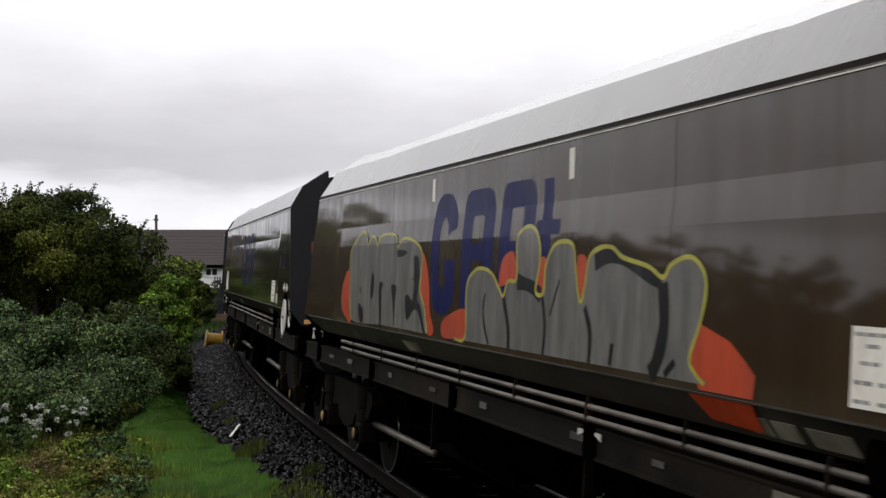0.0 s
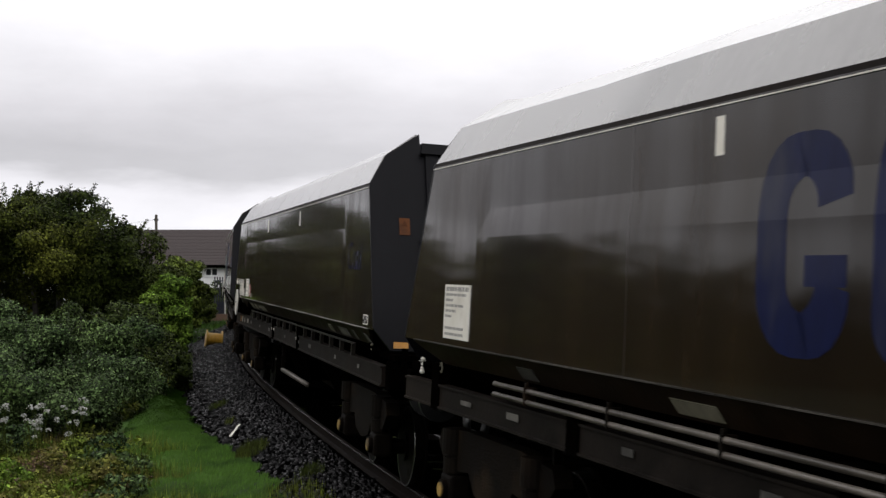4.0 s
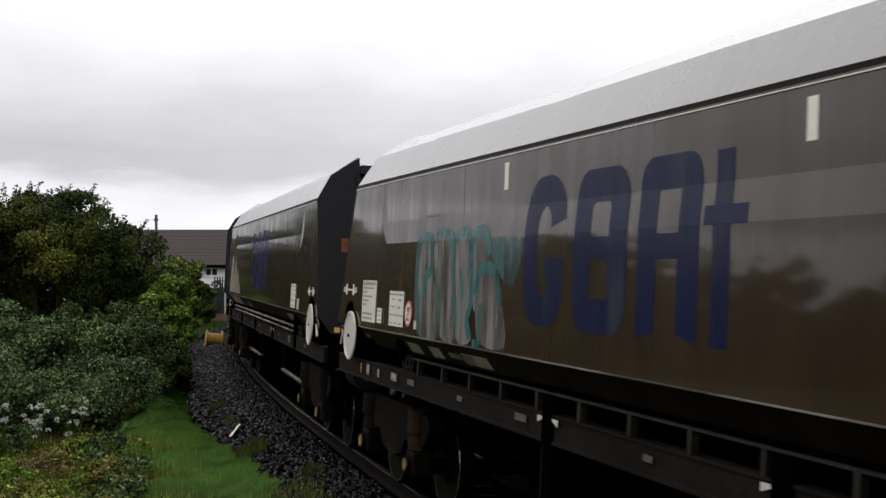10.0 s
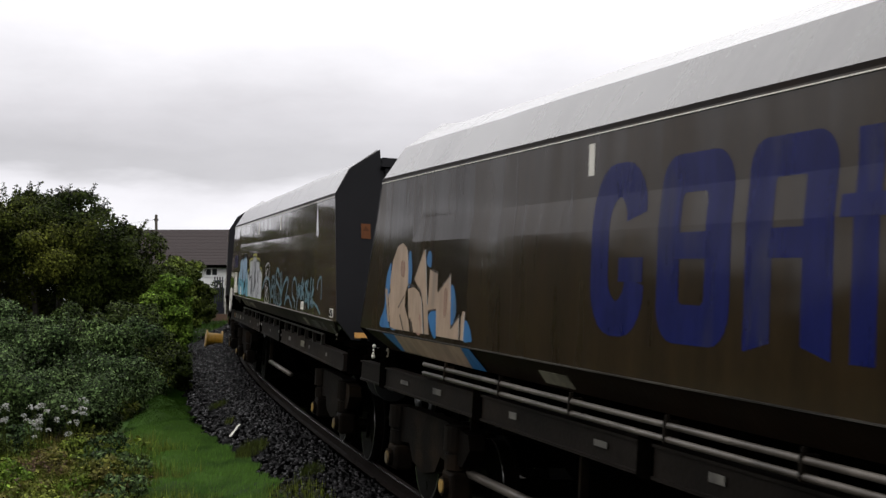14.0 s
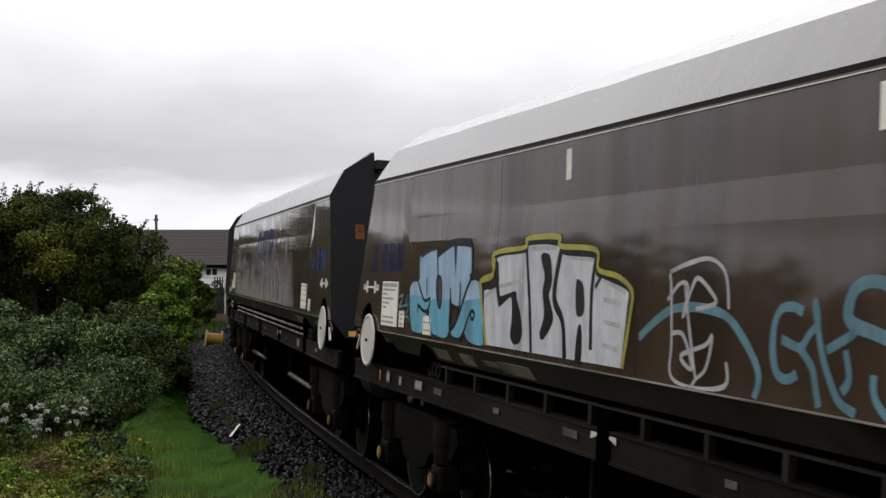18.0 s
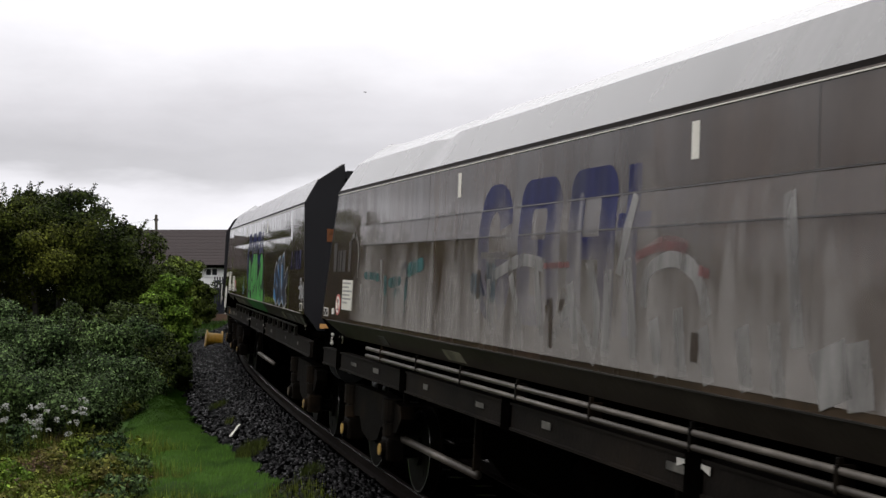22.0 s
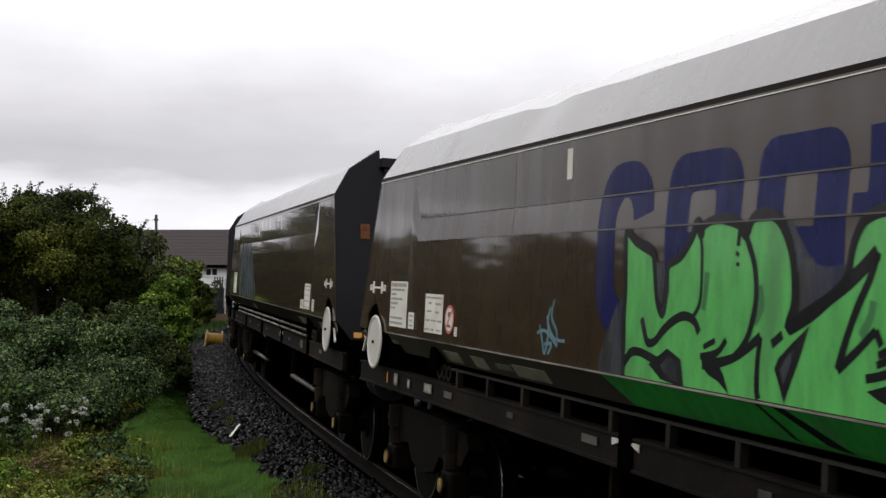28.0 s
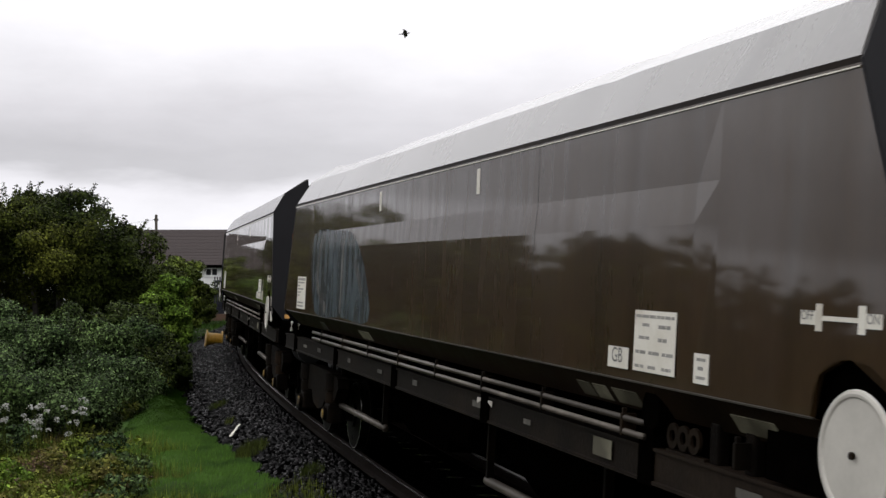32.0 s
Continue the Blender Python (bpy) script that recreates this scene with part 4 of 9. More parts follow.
        bx(bm, (5.33 if s < 0 else 4.82) - 0.22, (5.33 if s < 0 else 4.82) + 0.22, min(s * 1.24, s * 1.283), max(s * 1.24, s * 1.283), 1.29, 1.325)
        part("holed_bracket", fixed(bm), M["frame"], w, "steel bracket with three holes")
        part("valve_cover", cyl(bmesh.new(), (5.0, s * 1.22, 1.515), (5.0, s * 1.335, 1.515), 0.11, 20), M["black"], w, "black disc standing for the dark round recess in the skirt")
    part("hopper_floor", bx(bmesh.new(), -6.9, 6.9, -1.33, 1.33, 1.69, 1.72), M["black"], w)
    # sill, doors and tank take the near-black that holds the underside's shade
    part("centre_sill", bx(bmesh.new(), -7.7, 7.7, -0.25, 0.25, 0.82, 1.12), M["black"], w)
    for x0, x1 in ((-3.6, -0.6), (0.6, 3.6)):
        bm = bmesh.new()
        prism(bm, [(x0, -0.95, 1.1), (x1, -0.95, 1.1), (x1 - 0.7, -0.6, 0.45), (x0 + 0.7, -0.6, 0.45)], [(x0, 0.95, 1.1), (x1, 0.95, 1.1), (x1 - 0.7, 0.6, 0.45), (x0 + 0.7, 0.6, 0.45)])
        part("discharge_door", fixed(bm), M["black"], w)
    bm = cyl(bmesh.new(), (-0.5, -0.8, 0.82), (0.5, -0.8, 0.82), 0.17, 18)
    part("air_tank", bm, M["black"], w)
    for x in (-5.9, 5.9):
        make_bogie(w, x)
    return w


# ---- ground, ballast, rails ----
LAWN_Y = (12.0, 15.6, 16.9, 18.9, 22.2, 27.9, 34.7)
LAWN_R = (-0.9, -2.0, -2.39, -3.11, -4.11, -5.47, -7.09)
LAWN_L = (-2.9, -3.85, -4.2, -4.72, -5.2, -6.05, -8.2)


def lawn_right(y):
    return np.interp(y, LAWN_Y, LAWN_R) + 0.05 * np.sin(y * 4.1) + 0.04 * np.sin(y * 9.7 + 1)


def lawn_left(y):
    return np.interp(y, LAWN_Y, LAWN_L)


def ground_z(xs, ys):
    v, s = offset(xs, ys)
    a = np.abs(v)
    bank = -0.38 + 0.06 * np.sin(xs * 0.7) * np.cos(ys * 0.5)
    bank = bank + np.clip((v - 5.0) * 0.1, 0, 0.5)
    bed = -0.2 + np.clip(v, -2.2, 2.2) * math.sin(CANT)
    f = np.clip((a - 1.45) / 0.95, 0, 1)
    z = bed * (1 - f) + bank * f
    # rise round the standpoint behind the view
    r = np.clip(1 - np.hypot(xs + 1.5, ys + 1.0) / 9.0, 0, 1)
    g = np.clip((v - 2.3) / 1.4, 0, 1)
    return z + 1.6 * r * r * (3 - 2 * r) * g * g * (3 - 2 * g)


def grid_sheet(name, xs, ys, material, label, dz=0.0):
    X, Y = np.meshgrid(xs, ys)
    fx, fy = X.ravel(), Y.ravel()
    Z = ground_z(fx, fy) + dz
    nx = len(xs)
    faces = [(j * nx + i, j * nx + i + 1, (j + 1) * nx + i + 1, (j + 1) * nx + i) for j in range(len(ys) - 1) for i in range(nx - 1)]
    ob = mesh_ob(name, np.stack([fx, fy, Z], 1).tolist(), faces, material)
    ob.data.polygons.foreach_set("use_smooth", [True] * len(ob.data.polygons))
    return tagged(ob, label, "ground", kind="structure")


def axis(lo, hi, fine_lo, fine_hi, step):
    far = [2, 5, 10, 20, 40, 80, 160, 320, 700, 1500]
    return np.array([fine_lo - f for f in reversed(far) if fine_lo - f > lo] + list(np.arange(fine_lo, fine_hi, step)) + [fine_hi + f for f in far if fine_hi + f < hi])


grid_sheet("ground", axis(-1800, 1800, -26, 16, 0.45), axis(-1800, 1800, -12, 74, 0.45), M["soil"], "grassy earth on both sides of the railway")


def ribbon(name, prof, s0, s1, ds, material, parent=None, label="", closed=True):
    """Sweeps a profile of (v, z) along the track."""
    ss = np.arange(s0, s1 + 0.01, ds)
    verts, faces, m = [], [], len(prof)
    for s in ss:
        verts += [beside(s, v, z) for v, z in prof]
    for i in range(len(ss) - 1):
        for j in range(m if closed else m - 1):
            a, b = i * m + j, i * m + (j + 1) % m
            faces.append((a, a + m, b + m, b))
    return mesh_ob(name, [tuple(v) for v in verts], faces, material, parent, label)


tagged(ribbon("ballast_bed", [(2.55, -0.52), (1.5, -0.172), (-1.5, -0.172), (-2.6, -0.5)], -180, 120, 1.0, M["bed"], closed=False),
       "bed of wet ballast under the track, near-black for the train's shade", "ballast", kind="structure")
track = thing("track", "rusty rails on wet concrete sleepers", "railway track", kind="structure")
for q, nm in ((0.7525, "rail"), (-0.7525, "rail")):
    prof = [(q - 0.07, -0.15), (q + 0.07, -0.15), (q + 0.07, -0.138), (q + 0.012, -0.12), (q + 0.012, -0.04), (q + 0.035, -0.03), (q + 0.035, -0.0145), (q + 0.02, -0.005),
            (q - 0.035, -0.004), (q - 0.035, -0.03), (q - 0.012, -0.04), (q - 0.012, -0.12), (q - 0.07, -0.138)]
    ribbon(nm, prof, -150, 110, 1.0, M["rail"], track, "rusty steel rail")
    ribbon("rail_head", [(q - 0.026, -0.003), (q + 0.022, -0.003)], -150, 110, 1.0, M["rail_worn"], track, "dull worn rail head", closed=False)
    ribbon("rail_corner", [(q + 0.022, -0.003), (q + 0.037, -0.0115)], -150, 110, 1.0, M["rail_top"], track, "bright worn corner of the rail", closed=False)


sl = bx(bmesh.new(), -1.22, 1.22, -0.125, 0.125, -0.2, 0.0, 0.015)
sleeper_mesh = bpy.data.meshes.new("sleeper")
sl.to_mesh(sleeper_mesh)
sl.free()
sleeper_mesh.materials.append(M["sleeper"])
wet = random.Random(19)
for i in range(150):
    s = -62 + i * 0.65
    p, th = on_line(s)
    ob = new("sleeper", sleeper_mesh)
    ob.parent = track
    n = Vector((math.sin(th), -math.cos(th), 0))
    vx = n * math.cos(CANT) + Vector((0, 0, math.sin(CANT)))
    ty = Vector((math.cos(th), math.sin(th), 0))
    zz = vx.cross(ty) if vx.cross(ty).z > 0 else ty.cross(vx)
    if vx.cross(ty).z < 0:
        ty = -ty
    o = beside(s, 0, -0.167)
    ob.matrix_basis = Matrix(((vx.x, ty.x, zz.x, o.x), (vx.y, ty.y, zz.y, o.y), (vx.z, ty.z, zz.z, o.z), (0, 0, 0, 1)))
    if -8 < s < 9:
        a, c = wet.uniform(-0.4, -0.22), wet.uniform(-0.015, 0.015)
        half, deep = wet.uniform(0.08, 0.2), wet.uniform(0.06, 0.095)
        rim = [(a + half * math.cos(q) * wet.uniform(0.6, 1.2), c + deep * math.sin(q) * wet.uniform(0.6, 1.15)) for q in np.linspace(0, 2 * math.pi, 13)[:-1]]
        bm = bmesh.new()
        prism(bm, [(x, y, 0.0035) for x, y in rim], [(x, y, 0.001) for x, y in rim])
        part("water_film", fixed(bm), M["wet"], ob)

# ---- stones ----
def scatter_stones(name, n, s0, s1, v0, v1, size, material, label, seed, lift=0.0):
    rng = np.random.default_rng(seed)
    s = rng.uniform(s0, s1, n)
    v = rng.uniform(v0, v1, n)
    lx, ly, th = (np.interp(s, LINE[0], LINE[i]) for i in (1, 2, 3))
    x, y = lx + np.sin(th) * v, ly - np.cos(th) * v
    ok = (y > 34) | (x > lawn_right(y) - 0.08 + rng.normal(0, 0.06, n))
    x, y, v, n = x[ok], y[ok], v[ok], int(ok.sum())
    zf = np.clip((np.abs(v) - 1.45) / 1.0, 0, 1)
    z = (-0.19 + v * math.sin(CANT)) * (1 - zf) + -0.40 * zf + rng.uniform(-0.02, 0.03, n) + lift
    base = np.array([(-1, -1, -1), (1, -1, -1), (1, 1, -1), (-1, 1, -1), (-1, -1, 1), (1, -1, 1), (1, 1, 1), (-1, 1, 1)], float)
    fc = np.array([(0, 3, 2, 1), (4, 5, 6, 7), (0, 1, 5, 4), (1, 2, 6, 5), (2, 3, 7, 6), (3, 0, 4, 7)])
    p = base[None] * rng.uniform(0.45, 1.0, (n, 8, 3)) * (size * rng.uniform(0.5, 1.25, n))[:, None, None]
    a, b, c = rng.uniform(0, 6.28, (3, n))
    ca, sa, cb, sb = np.cos(a), np.sin(a), np.cos(b), np.sin(b)
    px = p[:, :, 0] * ca[:, None] - p[:, :, 1] * sa[:, None]
    py = p[:, :, 0] * sa[:, None] + p[:, :, 1] * ca[:, None]
    pz = p[:, :, 2]
    qy = py * cb[:, None] - pz * sb[:, None]
    qz = py * sb[:, None] + pz * cb[:, None]
    V = np.stack([px + x[:, None], qy + y[:, None], qz + z[:, None]], 2).reshape(-1, 3)
    F = (fc[None] + (np.arange(n) * 8)[:, None, None]).reshape(-1, 4)
    ob = quick_mesh(name, V, F, material)
    return tagged(ob, label, "ballast", kind="stuff")


def quick_mesh(name, V, F, material):
    me = bpy.data.meshes.new(name)
    k = F.shape[1]
    me.vertices.add(len(V))
    me.vertices.foreach_set("co", np.ascontiguousarray(V, dtype=np.float32).ravel())
    me.loops.add(F.size)
    me.loops.foreach_set("vertex_index", np.ascontiguousarray(F, dtype=np.int32).ravel())
    me.polygons.add(len(F))
    me.polygons.foreach_set("loop_start", np.arange(0, F.size, k, dtype=np.int32))
    me.materials.append(material)
    me.update(calc_edges=True)
    return new(name, me)


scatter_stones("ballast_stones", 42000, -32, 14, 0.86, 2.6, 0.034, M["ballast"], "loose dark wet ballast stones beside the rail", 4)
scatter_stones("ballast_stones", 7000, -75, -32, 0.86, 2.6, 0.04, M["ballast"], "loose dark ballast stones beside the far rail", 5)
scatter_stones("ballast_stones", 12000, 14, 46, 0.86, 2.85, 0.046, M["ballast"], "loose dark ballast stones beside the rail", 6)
# far stones take the bed's near-black, shade behind the train painted in
scatter_stones("ballast_stones", 20000, -34, 46, -2.8, -0.86, 0.046, M["bed"], "loose ballast stones on the far side of the track, near-black for shade", 7)


# ---- leaves, grass ----
def leaf_mesh(name, P, size, material, seed, long=1.6, up=0.0, N=None):
    """One quad a leaf, at the places P; N: the ways the leaves face."""
    rng = np.random.default_rng(seed)
    n = len(P)
    d = rng.normal(size=(n, 3))
    d[:, 2] += up
    if N is not None:
        d = np.cross(N, d)
    d /= np.linalg.norm(d, axis=1)[:, None]
    e = np.cross(d, rng.normal(size=(n, 3)) if N is None else N)
    e /= np.linalg.norm(e, axis=1)[:, None]
    s = size * rng.uniform(0.55, 1.35, n)[:, None]
    d, e = d * s * long * 0.5, e * s * 0.5
    V = np.stack([P - d, P + e * 0.9 - d * 0.1, P + d, P - e * 0.9 - d * 0.1], 1).reshape(-1, 3)
    F = np.arange(n * 4).reshape(-1, 4)
    return quick_mesh(name, V, F, material)


def unit(a):
    return a / np.linalg.norm(a, axis=-1)[..., None]


def blob_points(blobs, n, seed, clump, rough):
    """Leaves on many rounded sprays that cover uneven blobs (x, y, z, rx, ry, rz); each spray faces up and out."""
    rng = np.random.default_rng(seed)
    w = np.array([b[3] * b[4] + b[4] * b[5] + b[3] * b[5] for b in blobs])
    pts, nrm = [], []
    for b, m in zip(blobs, (w / w.sum() * n).astype(int)):
        rad = np.array(b[3:6])
        k = max(10, int(1.5 * (rad[0] * rad[1] + rad[1] * rad[2] + rad[0] * rad[2]) / clump ** 2))
        u = unit(rng.normal(size=(k, 3)))
        r = 0.6 + 0.4 * rng.uniform(0, 1, k) ** 0.5 + rough * rng.normal(size=k) * 0.35
        c = u * r[:, None] * rad
        cr = clump * rng.uniform(0.45, 1.25, k)
        j = rng.integers(0, k, m)
        q = unit(rng.normal(size=(m, 3)) + 0.55 * u[j] + np.array([0, 0, 0.45]))
        p = c[j] + q * (cr[j] * rng.uniform(0.25, 1.0, m) ** 0.4)[:, None] * np.array([1.1, 1.1, 0.75]) + rng.normal(size=(m, 3)) * clump * 0.07
        pts.append(p + np.array(b[:3]))
        nrm.append(unit(q + 0.35 * np.array([0, 0, 1.0]) + 0.55 * rng.normal(size=(m, 3))))
        # twiggy darkness inside
        m2 = m // 5
        p = unit(rng.normal(size=(m2, 3))) * rng.uniform(0, 0.7, (m2, 1)) * rad
        pts.append(p + np.array(b[:3]))
        nrm.append(unit(rng.normal(size=(m2, 3))))
    return np.concatenate(pts), np.concatenate(nrm)


def make_shrub(name, blobs, n, leaf, material, label, seed, category="bush", trunk=0.06, clump=0.3, rough=0.3, sprigs=0, reach=0.5):
    x, y, z = np.mean([b[:3] for b in blobs], axis=0)
    gz = float(ground_z(np.array([x]), np.array([y]))[0])
    root = thing(name, label, category, Matrix.Translation((x, y, gz)))
    P, N = blob_points(blobs, n, seed, clump, rough)
    bm = bmesh.new()
    rnd = random.Random(seed)
    for b in blobs:
        foot = Vector((rnd.uniform(-0.1, 0.1) + (b[0] - x) * 0.35, (b[1] - y) * 0.35, -0.05))
        tip = Vector((b[0] - x, b[1] - y, b[2] - gz))
        mid = foot.lerp(tip, 0.55) + Vector((rnd.uniform(-0.1, 0.1), rnd.uniform(-0.1, 0.1), 0.1))
        cyl(bm, foot, mid, trunk, 8, trunk * 0.7)
        cyl(bm, mid, tip, trunk * 0.7, 7, trunk * 0.3)
        for i in range(9):
            d = Vector((rnd.gauss(0, 1), rnd.gauss(0, 1), rnd.gauss(0.5, 0.8))).normalized()
            e = tip + Vector((d.x * b[3], d.y * b[4], d.z * b[5])) * rnd.uniform(0.7, 1.0)
            e.z = max(e.z, 0.1)
            cyl(bm, mid.lerp(tip, rnd.uniform(0.2, 1)), e, trunk * 0.3, 5, trunk * 0.08)
    # shoots that stand out of the crown, leaves all along them
    sp, sn = [], []
    for i in range(sprigs):
        b = rnd.choice(blobs)
        d = Vector((rnd.gauss(0, 0.8), rnd.gauss(0, 0.8), rnd.uniform(0.5, 1.4))).normalized()
        a = Vector((b[0] + d.x * b[3] * 0.85, b[1] + d.y * b[4] * 0.85, b[2] + d.z * b[5] * 0.85))
        way = (d + Vector((rnd.gauss(0, 0.25), rnd.gauss(0, 0.25), 0.7))).normalized()
        ln = reach * rnd.uniform(0.5, 1.3)
        e = a + way * ln
        o = Vector((x, y, gz))
        cyl(bm, a - o, e - o, trunk * 0.1, 4, trunk * 0.04)
        for f in np.linspace(0.1, 1.0, int(ln / leaf * 2.4)):
            for g in range(2):
                sp.append(tuple(a.lerp(e, f) + Vector((rnd.gauss(0, 1), rnd.gauss(0, 1), rnd.gauss(0, 0.6))) * leaf * (0.9 - 0.4 * f)))
                sn.append((rnd.gauss(0, 0.7), rnd.gauss(0, 0.7), 0.8))
    if sp:
        P, N = np.concatenate([P, np.array(sp)]), np.concatenate([N, unit(np.array(sn))])
    v, s = offset(P[:, 0], P[:, 1])
    keep = (P[:, 2] > ground_z(P[:, 0], P[:, 1]) + 0.02) & (v > 2.15)
    P, N = P[keep], N[keep]
    crown = leaf_mesh("crown", P - np.array([x, y, gz]), leaf, material, seed + 1, N=N)
    crown.parent = root
    tagged(part("trunk", bm, M["bark"], root), kind="stuff")
    return root


M["bark"] = mat("bark", (0.015, 0.0126, 0.0096), (0.03, 0.0255, 0.0198), 14, 0.8, 0, 0.4, 40)
M["leaf_dark"] = leafy("dark_hawthorn_leaf", (0.00952, 0.0156, 0.00242), (0.028, 0.0377, 0.0055), (0.0538, 0.0598, 0.00825), 0.4, 0.8)
M["leaf_mid"] = leafy("fresh_green_leaf", (0.0444, 0.0803, 0.00979), (0.08, 0.129, 0.0163), (0.119, 0.173, 0.0245), 0.4)
M["leaf_deep"] = leafy("deep_green_leaf", (0.021, 0.0297, 0.0049), (0.0385, 0.0507, 0.0084), (0.0525, 0.063, 0.0112), 0.35)
M["leaf_olive"] = leafy("olive_leaf", (0.0362, 0.0531, 0.00827), (0.0647, 0.0874, 0.0134), (0.0878, 0.111, 0.018), 0.4)
M["leaf_scrub"] = leafy("bramble_leaf", (0.0149, 0.0248, 0.00497), (0.0331, 0.0497, 0.0113), (0.0497, 0.0644, 0.0166), 0.5, 1.6)
M["leaf_grey"] = leafy("grey_green_willow_leaf", (0.0122, 0.0254, 0.00732), (0.0586, 0.0859, 0.0312), (0.0332, 0.0537, 0.0117), 0.6, 1.4, 2.2)
M["grass"] = leafy("bright_grass", (0.032, 0.0748, 0.00959), (0.0479, 0.0993, 0.0134), (0.0192, 0.0432, 0.007), 0.1, 3.0, 0.5)
M["weeds"] = leafy("rank_weeds", (0.072, 0.105, 0.0135), (0.126, 0.152, 0.0248), (0.09, 0.081, 0.0202), 0.35, 2.2, 1.1)
M["turf"] = mat("short_turf", (0.0248, 0.0589, 0.0068), (0.0387, 0.0838, 0.0106), 2.6, 0.9, 0, 0.9, 18, c3=(0.0139, 0.031, 0.00527), c3_at=0.56, fine=0.45, spec=0.1)

make_shrub("hawthorn_tree", [(-12.6, 40.4, 2.75, 2.2, 2.0, 1.5), (-10.6, 40.8, 2.55, 1.45, 1.6, 1.25), (-15.6, 41.2, 2.8, 2.3, 2.2, 1.55), (-11.0, 42.4, 0.9, 1.6, 1.2, 1.3), (-13.6, 42.4, 1.0, 1.9, 1.2, 1.4),
                             (-11.4, 41.0, 3.6, 1.2, 1.2, 0.75), (-13.4, 41.2, 3.65, 1.3, 1.3, 0.8), (-9.55, 41.4, 1.6, 0.8, 0.9, 1.0)],
           230000, 0.06, M["leaf_dark"], "tall dark green hawthorn with ragged top", 11, "tree", 0.11, 0.62, 0.42, 190, 0.7)
make_shrub("elder_bush", [(-9.75, 50, 1.7, 0.7, 0.9, 1.05), (-9.9, 49, 0.7, 1.0, 1.0, 0.9), (-10.7, 50.5, 1.5, 0.9, 1.0, 1.05)], 30000, 0.085, M["leaf_olive"], "rounded olive green bush beside the line", 21, clump=0.36, sprigs=8, reach=0.3)
make_shrub("elder_bush", [(-7.98, 39.5, 1.55, 0.42, 0.5, 0.5), (-7.7, 39.3, 0.85, 0.38, 0.5, 0.6), (-8.35, 39.0, 0.95, 0.45, 0.5, 0.6), (-7.9, 39.0, 0.4, 0.7, 0.5, 0.5)], 30000, 0.062, M["leaf_mid"], "fresh green bush by the ballast", 22, clump=0.27, rough=0.45, sprigs=12, reach=0.2)
make_shrub("elder_bush", [(-10.8, 61, 0.6, 0.32, 0.6, 0.95), (-11.6, 61, 0.7, 0.5, 0.6, 0.95), (-12.3, 62, 0.9, 0.6, 0.6, 1.2)], 14000, 0.08, M["leaf_deep"], "low green bush before the house wall", 23, clump=0.25)
make_shrub("elder_bush", [(-12.0, 70, 0.5, 0.55, 0.5, 0.95), (-11.3, 70, 0.5, 0.5, 0.5, 0.9)], 9000, 0.08, M["leaf_deep"], "low dark green bush under the house wall", 24, clump=0.25)
make_shrub("bramble_bush", [(-7.35, 32, 0.85, 0.6, 0.7, 0.55), (-6.8, 31.2, 0.35, 0.5, 0.8, 0.6), (-7.9, 32.4, 0.75, 0.6, 0.8, 0.6), (-8.9, 33, 0.6, 0.8, 0.9, 0.7)], 40000, 0.052, M["leaf_scrub"], "green bramble bush behind the scrub", 31, clump=0.3, rough=0.5, sprigs=40, reach=0.3)
make_shrub("willow_scrub", [(-7.9, 27, 0.6, 0.9, 0.9, 0.65), (-6.6, 27.2, 0.45, 0.65, 0.9, 0.6), (-6.15, 26.4, 0.15, 0.45, 0.6, 0.5), (-9.2, 28, 0.7, 1.0, 1.0, 0.7)], 66000, 0.041, M["leaf_grey"], "grey-green willow scrub on the bank", 41, clump=0.4, rough=0.7, sprigs=90, reach=0.3)
make_shrub("willow_scrub", [(-7.6, 23.5, 0.25, 0.85, 0.8, 0.6), (-6.45, 23.8, 0.15, 0.6, 0.8, 0.55), (-5.75, 23.9, 0.14, 0.36, 0.8, 0.36), (-8.8, 24, 0.35, 0.9, 0.9, 0.6)], 66000, 0.037, M["leaf_grey"], "grey-green willow scrub on the bank", 43, clump=0.4, rough=0.7, sprigs=90, reach=0.25)
make_shrub("willow_scrub", [(-6.4, 20.9, 0.0, 0.6, 0.8, 0.45), (-5.55, 21.2, 0.04, 0.36, 0.8, 0.3), (-7.2, 21, 0.1, 0.75, 0.8, 0.48)], 46000, 0.034, M["leaf_grey"], "grey-green willow scrub on the bank", 47, clump=0.4, rough=0.7, sprigs=70, reach=0.2)
# two low dark-leaved growths added in place of the shade under the scrub
make_shrub("bramble_bush", [(-5.75, 28.6, 0.0, 0.4, 0.9, 0.42), (-5.95, 26.8, -0.05, 0.35, 0.9, 0.4), (-6.2, 29.6, 0.2, 0.5, 0.8, 0.5)], 20000, 0.045, M["leaf_dark"], "added dark leaves standing for the shade at the turf's end", 48, clump=0.22, rough=0.5, sprigs=20, reach=0.2)
make_shrub("bramble_bush", [(-5.7, 23.2, -0.22, 0.25, 0.9, 0.2), (-5.5, 21.2, -0.24, 0.22, 0.8, 0.18), (-5.15, 19.6, -0.26, 0.2, 0.6, 0.15)], 12000, 0.04, M["leaf_dark"], "added dark leaves standing for the shade along the foot of the scrub", 49, clump=0.17, rough=0.5, sprigs=16, reach=0.15)


